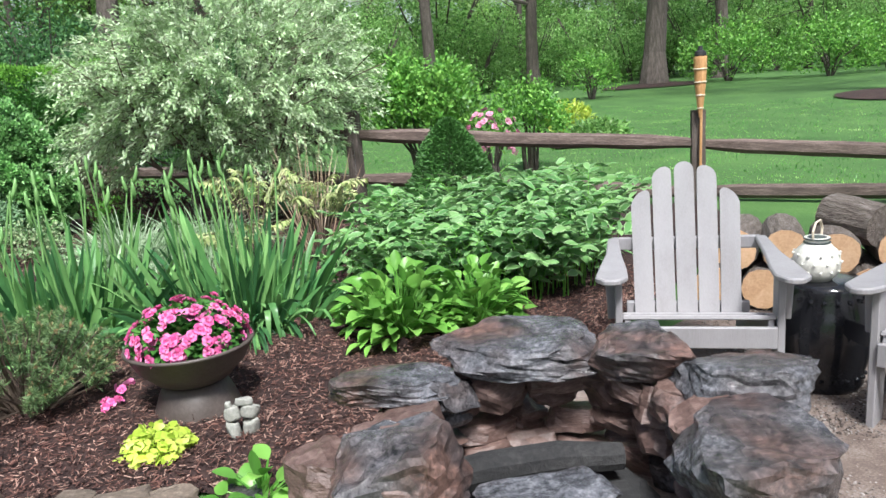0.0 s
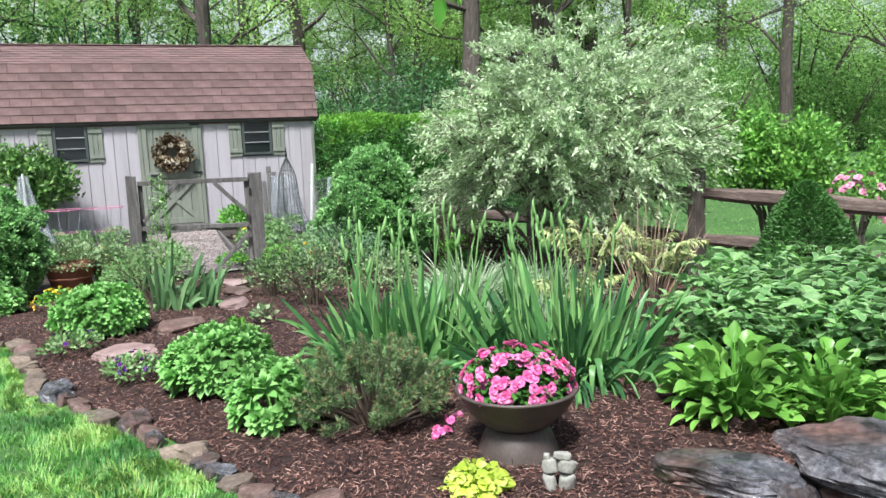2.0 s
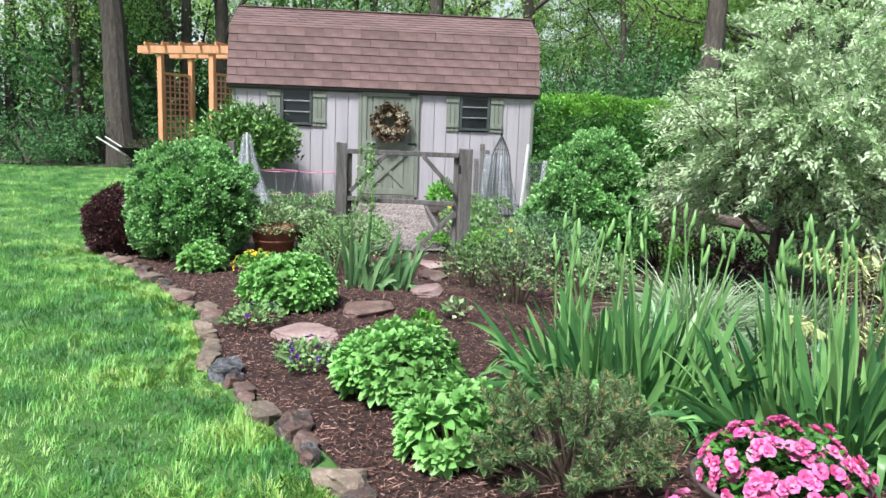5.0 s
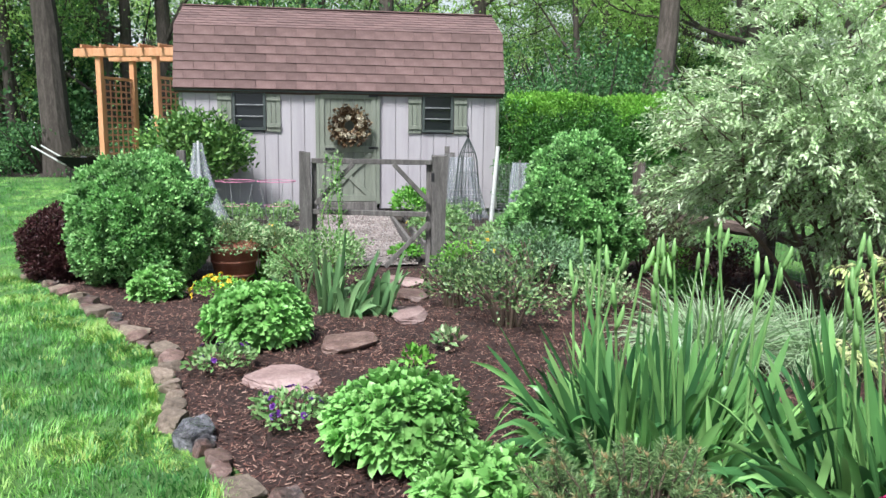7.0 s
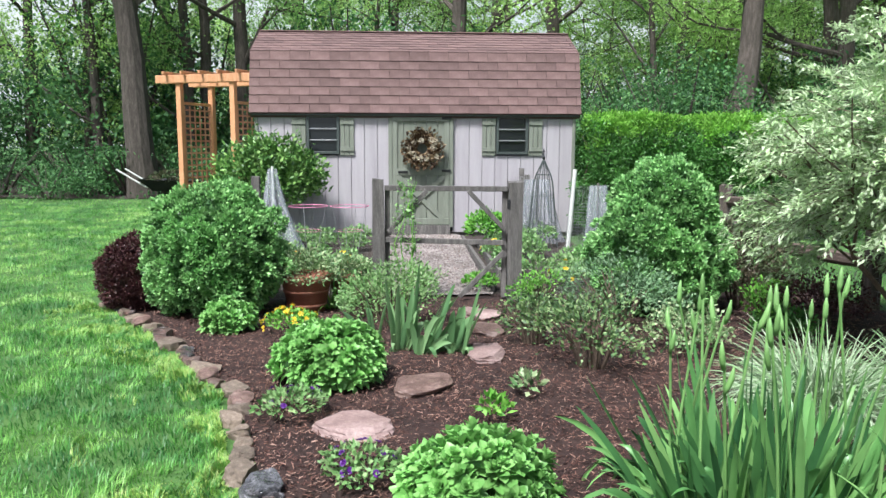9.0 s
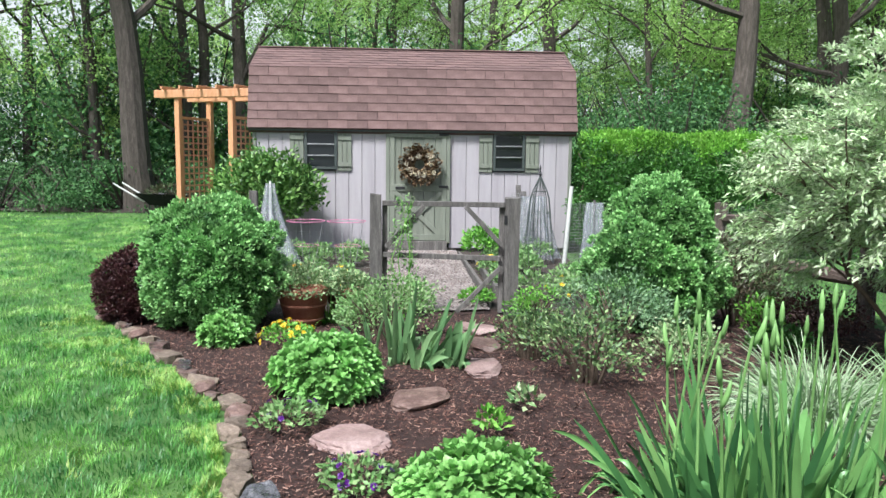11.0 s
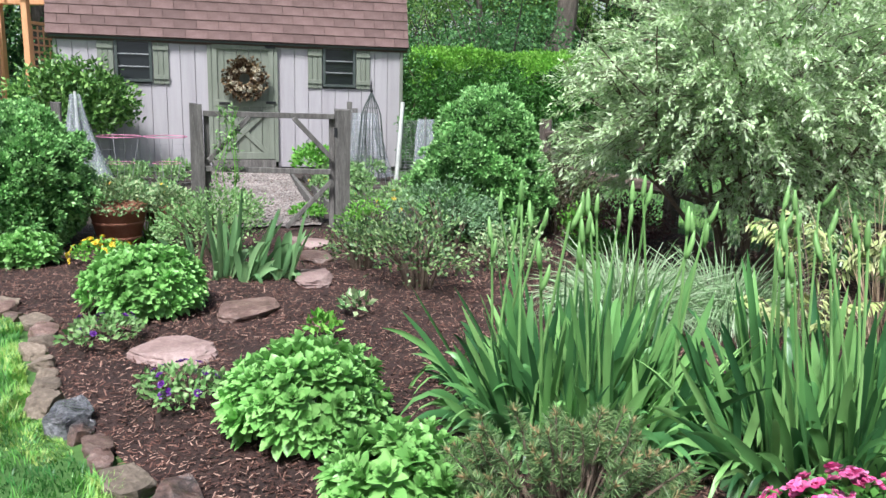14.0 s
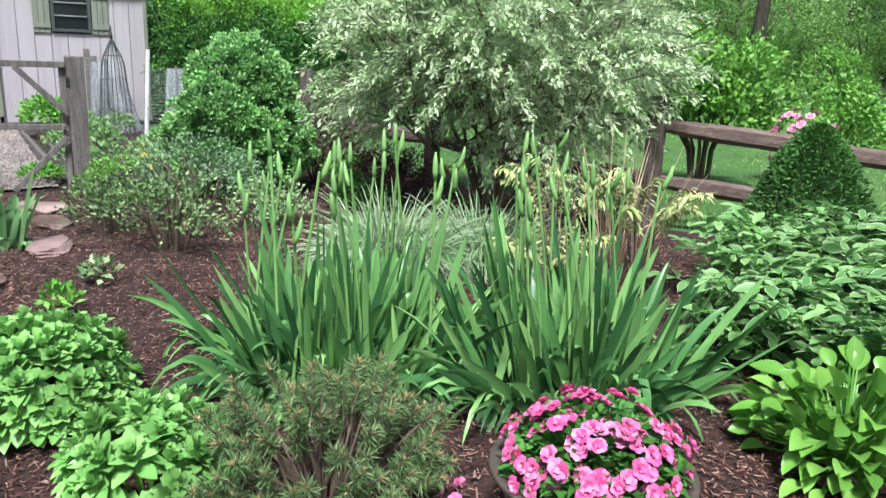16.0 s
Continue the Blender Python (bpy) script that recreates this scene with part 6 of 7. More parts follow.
def flower_patch(name, x, y, r, h, n_leaf, n_flow, petal_mat, label, size=0.022, leaf_mat_="fresh"):
    c = mound(name, x, y, r, r, h, n_leaf, 0.036, M[leaf_mat_], label, "flowers", 4, 0.0, trunk=False)
    blossoms(n_flow, r * 0.95, h * 0.8, h * 0.25, 4, size * 0.85, M[petal_mat], c, 0.15, name="blossoms")


flower_patch("pansies", -0.46, -8.72, 0.19, 0.16, 420, 16, "violet", "violet pansies beside the stepping stones", leaf_mat_="veg")
flower_patch("pansies", -0.86, -7.95, 0.20, 0.16, 420, 12, "violet", "violet pansies at the stone edging", leaf_mat_="veg")
flower_patch("pansies", -1.16, -5.95, 0.24, 0.2, 520, 30, "yellow", "yellow pansies in front of the terracotta pot", 0.03)
for i, (x, y, m_) in enumerate(((-1.45, -3.3, "orange"), (-0.85, -3.2, "yellow"), (-1.0, -3.9, "orange"), (1.05, -3.1, "yellow"), (0.95, -2.2, "yellow"), (1.3, -1.7, "yellow"), (1.45, -4.1, "yellow"), (-1.6, -2.4, "yellow"))):
    flower_patch("marigolds", x, y, 0.18, 0.30, 240, 7, m_, "young marigolds in the vegetable bed", 0.032, "veg")
for i in range(44):
    x = rng.choice([-1, 1]) * rng.uniform(0.85, 2.1) + 0.1
    y = rng.uniform(-3.9, -0.6)
    mound("vegetable_plant", x, y, 0.19, 0.19, rng.uniform(0.2, 0.36), 170, 0.055, M["veg"], "young vegetable plant in dark soil", "plant", 4, 0.0, trunk=False, group="vegetable plants")
mound("vegetable_plant", 0.98, -1.2, 0.35, 0.35, 0.55, 700, 0.075, M["fresh"], "leafy vegetable plant with yellow flowers", "plant", 6, 0.0, trunk=False, group="vegetable plants")

# tall climber on the gate
climber = thing("climbing_plant", -0.22, -4.72, float(gz(-0.2, -4.7)), "thin climbing plant on the garden gate", "plant")
n = 420
t = rng.uniform(0, 1, n)
a = rng.uniform(0, 2 * np.pi, n)
q = 0.17 * (1 - 0.6 * t)
P = np.stack([q * np.cos(a), 0.5 * q * np.sin(a), 0.05 + 1.15 * t], 1)
foliage("leaves", [diamonds(P, jitter(n, 1) + np.array([0, 0, 0.3]), np.array([0, 0, 1.0]) + jitter(n, 0.4), rng.uniform(0.03, 0.06, n), rng.uniform(0.018, 0.03, n))], M["veg"], climber)
bm = bmesh.new()
for i in range(5):
    tube(bm, [(rng.normal(0, 0.04), 0, -0.05), (rng.normal(0, 0.05), 0, 0.6), (rng.normal(0, 0.05), 0, 1.1 + 0.1 * rng.random())], [0.006, 0.005, 0.003], 5)
ob = part("stems", bm, M["fresh"], climber)
ob["kind"] = "stuff"

# terracotta pots
for x, y, s in ((-1.14, -5.0, 1.0), (-0.78, -4.62, 0.8)):
    pot = thing("terracotta_pot", x, y, float(gz(x, y)), "terracotta flower pot planted with pale herbs", "pot", "terracotta pots")
    part("pot", lathe(bmesh.new(), [(0.02 * s, 0), (0.16 * s, 0), (0.225 * s, 0.29 * s), (0.24 * s, 0.295 * s), (0.245 * s, 0.36 * s), (0.22 * s, 0.365 * s), (0.2 * s, 0.33 * s), (0.02 * s, 0.32 * s)], 32), M["terracotta"], pot, smooth=True)
    n = 1500
    d = sphere_dirs(n, -0.15)
    P = d * np.array([0.35, 0.33, 0.24]) * s * rng.uniform(0.6, 1, (n, 1)) + np.array([0, 0, 0.35 * s])
    foliage("leaves", [diamonds(P, d + jitter(n, 0.5), np.array([0, 0, 1.0]) + jitter(n, 0.4), rng.uniform(0.03, 0.05, n), rng.uniform(0.02, 0.03, n))], M["pale"], pot)
    for zb, rb in ((0.07, 0.178), (0.2, 0.206)):
        part("band", lathe(bmesh.new(), [(rb * s, zb * s), (rb * s + 0.008, zb * s + 0.006), (rb * s + 0.008, zb * s + 0.02), (rb * s + 0.004, zb * s + 0.026)], 32), M["terracotta"], pot, smooth=True)

# tomato cages, obelisk, wire cloches
for x, mt, lab in ((-1.46, "pinkwire", "pink wire tomato cage in the vegetable bed"), (-0.93, "pinkwire", "pink wire tomato cage in the vegetable bed")):
    cg = thing("tomato_cage", x, -2.0, float(gz(x, -2)), lab, "plant support", "tomato cages")
    for z, r in ((0.72, 0.25), (0.40, 0.17)):
        part("hoop", tube(bmesh.new(), [(r * math.cos(a), r * math.sin(a), z) for a in np.linspace(0, 2 * math.pi, 25)], [0.005 if z > 0.5 else 0.003] * 25, 5, False), M[mt], cg)
    for i in range(4):
        a = i * math.pi / 2 + 0.4
        part("leg", tube(bmesh.new(), [(0.24 * math.cos(a), 0.24 * math.sin(a), 0.74), (0.08 * math.cos(a), 0.08 * math.sin(a), -0.03)], [0.004, 0.004], 5), M["mesh"], cg)
ob_ = thing("obelisk", 1.8, -1.0, float(gz(1.8, -1)), "thin grey iron garden obelisk with a pointed finial", "plant support")
for i in range(10):
    a = 2 * math.pi * i / 10
    part("rod", tube(bmesh.new(), [(0.24 * math.cos(a), 0.24 * math.sin(a), -0.05), (0.14 * math.cos(a), 0.14 * math.sin(a), 0.95), (0.11 * math.cos(a), 0.11 * math.sin(a), 1.05), (0.012 * math.cos(a), 0.012 * math.sin(a), 1.26)], [0.006] * 4, 5), M["darkframe"], ob_)
for z, r in ((0.35, 0.20), (0.75, 0.16), (1.05, 0.11)):
    part("hoop", tube(bmesh.new(), [(r * math.cos(a), r * math.sin(a), z) for a in np.linspace(0, 2 * math.pi, 25)], [0.004] * 25, 5, False), M["darkframe"], ob_)
part("finial", lathe(bmesh.new(), [(0.008, 1.25), (0.02, 1.28), (0.022, 1.30), (0.012, 1.33), (0.008, 1.36), (0.012, 1.38), (0.002, 1.44)], 12), M["iron"], ob_)
for x, y, r, h, kx in ((1.6, -0.75, 0.2, 1.0, 0.8), (2.35, -1.3, 0.28, 0.9, 0.6)):
    wc = thing("wire_cloche", x, y, float(gz(x, y)), "tall rolled cylinder of fine grey wire netting", "wire netting", "wire cylinders")
    bm = bmesh.new()
    for i in range(22):
        a = 2 * math.pi * i / 22
        tube(bm, [(r * math.cos(a), r * math.sin(a), 0), (r * (0.35 + 0.65 * kx) * math.cos(a), r * (0.35 + 0.65 * kx) * math.sin(a), h)], [0.0018, 0.0018], 3, False)
    for i in range(22):
        z = h * i / 21
        q = r * (1 - (1 - (0.35 + 0.65 * kx)) * i / 21)
        tube(bm, [(q * math.cos(a), q * math.sin(a), z) for a in np.linspace(0, 2 * math.pi, 17)], [0.0016] * 17, 3, False)
    w_ = part("netting", bm, M["mesh"], wc)
    w_["kind"] = "stuff"


def net_drape(x, y, top, foot, h, stake, label):
    """Fine netting hung over a stake, spreading in loose folds to the ground."""
    t = thing("garden_netting", x, y, float(gz(x, y)), label, "netting", "draped netting")
    rows_, cols_ = 12, 40
    V = []
    for j in range(rows_):
        f = j / (rows_ - 1)
        for i in range(cols_):
            a = 2 * math.pi * i / cols_
            r = (top + (foot - top) * f ** 1.25) * (1 + 0.22 * math.sin(a * 7 + 1.3 * f + x) + 0.16 * noise.noise(Vector((math.cos(a) * 2, math.sin(a) * 2, f * 2 + x))))
            V.append((r * math.cos(a) + 0.1 * f * f, r * math.sin(a) * 0.8, h * (1 - f)))
    F = [(j * cols_ + i, j * cols_ + (i + 1) % cols_, (j + 1) * cols_ + (i + 1) % cols_, (j + 1) * cols_ + i) for j in range(rows_ - 1) for i in range(cols_)]
    obj("net", mesh_np("net", V, F, smooth=True), M["net"], t)
    part("stake", tube(bmesh.new(), [(0, 0, -0.1), (0, 0, h + 0.03)], [0.018, 0.016], 8), M[stake], t)


net_drape(-1.86, -2.3, 0.05, 0.34, 1.22, "whitepost", "pale grey netting draped over a garden stake")
net_drape(1.78, -0.6, 0.16, 0.30, 0.95, "greywood", "pale grey netting heaped behind the iron obelisk")
net_drape(2.45, -1.6, 0.10, 0.26, 0.95, "greywood", "pale grey netting draped beside the boxwood")
gp = thing("garden_post", -2.07, -2.3, float(gz(-2.07, -2.3)) - 0.1, "square weathered grey post of the vegetable garden", "post")
part("post", rough_post(0.10, 0.10, 1.22, 41), M["greywood"], gp)
boards = thing("stacked_boards", 1.62, -0.22, float(gz(1.6, -0.2)), "old grey boards leaning on the shed wall", "boards")
for i, (x, h) in enumerate(((0.0, 1.1), (0.09, 1.0), (-0.09, 0.85))):
    part("board", box(bmesh.new(), 0.08, 0.02, h, pose(x, 0.02 * i, h / 2, -8, 0, 0), 0.003), M["greywood"], boards)

# wheelbarrow by the woods
wb = thing("wheelbarrow", -5.6, 6.6, float(gz(-5.6, 6.6)), "dark wheelbarrow heaped with cuttings at the lawn's edge", "wheelbarrow")
bm = bmesh.new()
a_ = [bm.verts.new(v) for v in ((-0.45, -0.25, 0.35), (0.35, -0.2, 0.30), (0.35, 0.2, 0.30), (-0.45, 0.25, 0.35))]
b_ = [bm.verts.new(v) for v in ((-0.75, -0.38, 0.62), (0.62, -0.34, 0.58), (0.62, 0.34, 0.58), (-0.75, 0.38, 0.62))]
bm.faces.new(a_)
for i in range(4):
    bm.faces.new((a_[i], a_[(i + 1) % 4], b_[(i + 1) % 4], b_[i]))
bmesh.ops.solidify(bm, geom=bm.faces[:], thickness=0.01)
part("tray", bm, M["iron"], wb)
for s in (-1, 1):
    part("handle", tube(bmesh.new(), [(0.5, s * 0.12, 0.25), (-0.6, s * 0.28, 0.45), (-1.25, s * 0.3, 0.85)], [0.02, 0.02, 0.02], 8), M["whitepost"], wb, "pale wooden handle")
    part("leg", tube(bmesh.new(), [(-0.45, s * 0.22, 0.4), (-0.5, s * 0.24, 0.0)], [0.015, 0.015], 6), M["iron"], wb)
part("wheel", tube(bmesh.new(), [(0.75, -0.04, 0.2), (0.75, 0.04, 0.2)], [0.2, 0.2], 20), M["iron"], wb)
n = 500
d = sphere_dirs(n, 0)
foliage("cuttings", [diamonds(d * np.array([0.55, 0.3, 0.22]) + np.array([-0.05, 0, 0.55]), d + jitter(n, 0.6), jitter(n, 1), 0.12, 0.03)], M["bronze"], wb)

# ---- shrubs on the lawn beyond the fence ----
def lawn_shrub(name, x, y, r, h, n, material, label, leaf=0.09, base=0.55):
    c = mound(name, x, y, r, r, h, n, leaf, M[material], label, "shrub", 14, -0.45, base, False, wide=0.5, gap=2.2, spray=9)
    bm = bmesh.new()
    for i in range(12):
        a = 2 * math.pi * i / 12 + rng.uniform(-0.2, 0.2)
        q = rng.uniform(0.3, 0.7) * r
        tube(bm, [(0.08 * math.cos(a), 0.08 * math.sin(a), -0.05), (0.3 * q * math.cos(a), 0.3 * q * math.sin(a), h * 0.25), (q * math.cos(a), q * math.sin(a), h * 0.6)], [0.022, 0.018, 0.009], 6)
    part("stems", bm, M["bark"], c)
    return c


lawn_shrub("lawn_shrub", 6.35, -6.85, 0.82, 1.6, 13000, "shrub", "spreading green shrub with bare dark lower stems", 0.07)
lawn_shrub("lawn_shrub", 7.75, -7.4, 0.6, 1.2, 3800, "shrub", "rounded green shrub on the lawn", 0.065)
az = lawn_shrub("azalea", 6.55, -7.8, 0.36, 0.95, 500, "shrub", "loose azalea with pale pink blossom", 0.06)
blossoms(46, 0.3, 0.36, 0.55, 5, 0.045, M["palepink"], az, -0.5, name="blossoms")
lawn_shrub("lawn_shrub", 20.5, 0.2, 1.0, 1.6, 3500, "shrub", "rounded green shrub on the lawn", 0.09, 0.4)
mound("golden_shrub", 11.1, -5.6, 0.45, 0.45, 0.75, 900, 0.09, M["lime"], "yellow-leaved shrub on the lawn", trunk=False)
mound("low_shrub", 10.6, -6.6, 0.55, 0.45, 0.4, 700, 0.09, M["wood1"], "low grey-green shrub in a mulch ring", trunk=False)
for x, y in ((29, -4), (31.5, -5.5), (34, -7.5), (27.5, -1.0)):
    lawn_shrub("far_shrub", x, y, 2.0, 2.2, 6500, "shrub", "dense green shrub at the edge of the lawn", 0.12, 0.35)


# ---- stepping stones and edging ----
STEPS = [(-0.53, -8.17, 0.40, 0.30, "pinkstone"), (-0.14, -7.55, 0.40, 0.27, "redstone"), (0.32, -6.82, 0.46, 0.24, "pinkstone"), (0.42, -6.05, 0.38, 0.26, "redstone"), (0.43, -5.35, 0.40, 0.26, "pinkstone")]
for i, (x, y, sx, sy, mt) in enumerate(STEPS):
    s = thing("stepping_stone", x, y, float(gz(x, y)) + 0.035, "flat reddish flagstone set in the mulch", "stepping stone", "stepping stones to the gate")
    part("stone", rock(bmesh.new(), sx * 1.06, sy * 1.06, 0.075, i + 60, 9, 10.0, 0.07, pose(0, 0, 0.01, 3 * (i % 2), 0, i * 37)), M[mt], s)
rocks = []
for i in range(9):
    bm = rock(bmesh.new(), 0.26, 0.19, 0.17, i + 80, 5, 6.5, 0.09)
    me = bpy.data.meshes.new("stone")
    bm.to_mesh(me)
    bm.free()
    me.materials.append((M["tanstone"], M["redstone"], M["tanstone"], M["slate"], M["tanstone"])[i % 5])
    rocks.append(me)
y = -11.62
i = 0
while y < -4.6:
    x = float(bed_left(y)) - 0.05
    dx = float(bed_left(y + 0.1) - bed_left(y - 0.1))
    ang = math.degrees(math.atan2(0.2, dx))
    s = thing("edging_stone", x + rng.uniform(-0.04, 0.04), y, float(gz(x, y)) - 0.005, "rough fieldstone edging the garden bed", "stone", "stones edging the bed")
    o = new("stone", rocks[int(rng.integers(0, 9))])
    o.parent = s
    sc = rng.uniform(0.55, 1.02)
    o.matrix_basis = pose(0, 0, 0.02, rng.uniform(-12, 12), rng.uniform(-12, 12), ang + rng.uniform(-30, 30)) @ Matrix.Diagonal((sc, sc * rng.uniform(0.8, 1.1), sc * rng.uniform(0.6, 0.9), 1))
    y += 0.235 * sc * math.sin(math.radians(abs(ang))) * rng.uniform(0.85, 1.1)
    i += 1

# ---- mulch chips, gravel, grass ----
n = 120000
y = -4.6 - 7.0 * rng.uniform(0, 1, n) ** 0.8
x = bed_left(y) + (np.minimum(bed_right(y), 4.3) - bed_left(y)) * rng.uniform(0, 1, n)
P = np.stack([x, y, gz(x, y) + 0.024 + rng.uniform(0, 0.012, n)], 1)
D = np.stack([rng.normal(0, 1, n), rng.normal(0, 1, n), rng.normal(0, 0.25, n)], 1)
L = rng.uniform(0.008, 0.034, n) * np.where(rng.random(n) < 0.06, 1.7, 1.0)
chips = foliage("mulch_chips", [leaves(P, D, np.array([0, 0, 1.0]) + jitter(n, 0.3), L, rng.uniform(0.004, 0.010, n), -0.5, 0.0, ((0, 0.8), (1, 0.55)))], M["chip"], None)
tagged(chips, "loose red-brown bark chips on the bed", "mulch")


def pebbles(name, x0, x1, y0, y1, n, r, lift, label, material="pebble"):
    x, y = rng.uniform(x0, x1, n), rng.uniform(y0, y1, n)
    c = np.stack([x, y, gz(x, y) + lift], 1)
    o = np.array([(1, 0, 0), (0, 1, 0), (-1, 0, 0), (0, -1, 0), (0, 0, 0.7), (0, 0, -0.7)], float)
    s = r * rng.uniform(0.6, 1.3, (n, 1, 3))
    V = (c[:, None] + o[None] * s).reshape(-1, 3)
    f = np.array([(0, 1, 4), (1, 2, 4), (2, 3, 4), (3, 0, 4), (1, 0, 5), (2, 1, 5), (3, 2, 5), (0, 3, 5)])
    F = (np.arange(n)[:, None, None] * 6 + f[None]).reshape(-1, 3)
    ob = obj(name, mesh_np(name, V, F), M[material])
    tagged(ob, label, "gravel", kind="stuff")


pebbles("path_gravel", -0.42, 0.66, -4.45, -0.05, 5000, 0.014, 0.05, "pale pea gravel on the garden path")
pebbles("patio_gravel", 1.9, 4.2, -13.8, -11.9, 15000, 0.006, 0.016, "small brown gravel on the patio", "patio_pebble")


def grass(name, x, y, h, w, label, material="grass"):
    n = len(x)
    P = np.stack([x, y, gz(x, y) - 0.005], 1)
    swirl = np.array([noise.noise(Vector((p, q, 4.0))) for p, q in zip(x * 5, y * 5)])
    a = swirl * 9 + rng.normal(0, 0.9, n)
    bend = rng.uniform(0.2, 1.2, n)
    lean = np.stack([bend * np.cos(a), bend * np.sin(a), np.ones(n)], 1)
    S = np.stack([-np.sin(a), np.cos(a), 0 * a], 1) * (w * 0.5)
    patch = np.array([noise.noise(Vector((p, q, 0.0))) for p, q in zip(x * 1.4, y * 1.4)])
    tuft_ = np.array([noise.noise(Vector((p, q, 7.0))) for p, q in zip(x * 6.5, y * 6.5)])
    H = (h * rng.uniform(0.5, 1.25, n) * np.clip(1 + 0.6 * patch + 0.8 * tuft_, 0.3, 2.2))[:, None]
    mid = P + lean * H * np.array([0.35, 0.35, 0.6])
    tip = P + lean * H * np.array([1.0, 1.0, 0.95])
    V = np.stack([P - S, P + S, mid + S * 0.8, mid - S * 0.8, tip], 1).reshape(-1, 3)
    b = np.arange(n)[:, None] * 5
    F = np.concatenate([b + np.array([[0, 1, 2]]), b + np.array([[0, 2, 3]]), b + np.array([[3, 2, 4]])])
    me = mesh_np(name, V, F)
    tagged(obj(name, me, M[material]), label, "grass", kind="stuff")


n = 250000
y = -13.5 + 20 * rng.uniform(0, 1, n) ** 1.7
x = np.where(y < -4.3, bed_left(np.clip(y, -11.0, -4.3)), np.interp(y, [-4.3, -3.5, 0], [-3.3, -2.7, -2.6])) - 0.13 - rng.uniform(0, 1, n) ** 1.25 * (4.2 + 0.5 * np.maximum(0, y + 8))
grass("lawn_grass", x, y, 0.047, 0.005, "fine mown grass along the garden bed")
n = 52000
y = -12.6 + 8.0 * rng.uniform(0, 1, n) ** 1.2
x = bed_left(np.clip(y, -11.0, -4.3)) - 0.12 - 0.75 * rng.uniform(0, 1, n) ** 1.6
patchy = np.array([noise.noise(Vector((p * 2.2, q * 2.2, 3.0))) + 0.4 * noise.noise(Vector((p * 7, q * 7, 8.0))) for p, q in zip(x, y)])
keep = patchy > -0.08 + 0.4 * (bed_left(np.clip(y, -11.0, -4.3)) - x)
grass("lawn_edge_grass", x[keep], y[keep], 0.038, 0.005, "yellowed grass beside the stone edging", "yellowgrass")
n = 36000
y = rng.uniform(-6, 10, n)
x = np.where(y < -3, -5.0, -2.7) - rng.uniform(0, 1, n) * (6.0 + 0.4 * (y + 7.5)) + 0.0
grass("lawn_grass", x, y, 0.05, 0.009, "mown grass of the far lawn")
n = 50000
y = rng.uniform(-12, 3, n)
x = np.interp(y, [-12, -10.2, -8, -2.4, 3], [8.9, 7.0, 4.6, 4.2, 5.5]) + rng.uniform(0, 1, n) ** 1.3 * 14
grass("lawn_grass", x, y, 0.03, 0.008, "mown grass beyond the rail fence")


# ---- woods ----
def forest_tree(name, h, r, crown, crown_h, n, leaf, material, bend, label, limbs=9, clear=0.35):
    t = thing(name, 0, 0, 0, label, "tree", "trees of the woods")
    bm = bmesh.new()
    pts = [Vector((bend * (max(z, 0) / h) ** 1.5 * h + 0.15 * noise.noise(Vector((z * 0.3, h, 0))), 0.2 * noise.noise(Vector((z * 0.3, h, 5))), z)) for z in np.linspace(-0.2, h * 0.95, 12)]
    radii = [r * (1.35 if i == 0 else 1.0) * (1 - 0.75 * i / 11) for i in range(12)]
    tube(bm, pts, radii, 10)
    part("trunk", bm, M["bark"], t)
    bm = bmesh.new()
    tips = []
    for i in range(limbs):
        z = h * (clear + (0.95 - clear) * (i + rng.random()) / limbs)
        k = min(10, int(z / h * 11))
        a = rng.uniform(0, 2 * math.pi)
        branching(bm, pts[k], (math.cos(a), math.sin(a), rng.uniform(0.2, 0.9)), crown * rng.uniform(0.4, 0.62), r * 0.3, 2, tips, 0.5, 2)
    ob = part("limbs", bm, M["bark"], t)
    ob["kind"] = "stuff"
    tp = np.array([q[0] for q in tips])
    i = rng.integers(0, len(tp), n)
    P = tp[i] + jitter(n, 0.42)
    P[:, 2] -= 0.1
    D = unit(jitter(n, 1) + np.array([0, 0, -0.15]))
    foliage("crown", [diamonds(P, D, np.array([0, 0, 1.0]) + jitter(n, 0.6), leaf * rng.uniform(0.6, 1.3, n), leaf * 0.6 * rng.uniform(0.7, 1.3, n))], M[material], t)
    return t


def understory(name, r, h, n, leaf, material, label):
    t = thing(name, 0, 0, 0, label, "shrub", "undergrowth of the woods")
    d = sphere_dirs(n, -0.6)
    P = d * np.array([r, r, h * 0.62]) * rng.uniform(0.35, 1.0, (n, 1)) + np.array([0, 0, h * 0.38])
    lump = np.array([noise.noise(Vector(p * 0.9)) + 0.6 * noise.noise(Vector(p * 2.3)) for p in P])
    P = P[lump > -0.12]
    n = len(P)
    foliage("leaves", [diamonds(P, jitter(n, 1), np.array([0, 0, 1.0]) + jitter(n, 0.5), leaf * rng.uniform(0.6, 1.3, n), leaf * 0.6)], M[material], t)
    bm = bmesh.new()
    for i in range(7):
        a = rng.uniform(0, 2 * math.pi)
        tube(bm, [(0, 0, -0.1), (0.3 * r * math.cos(a), 0.3 * r * math.sin(a), h * 0.4), (0.7 * r * math.cos(a), 0.7 * r * math.sin(a), h * 0.85)], [0.05, 0.035, 0.01], 5)
    part("stems", bm, M["bark"], t)
    return t


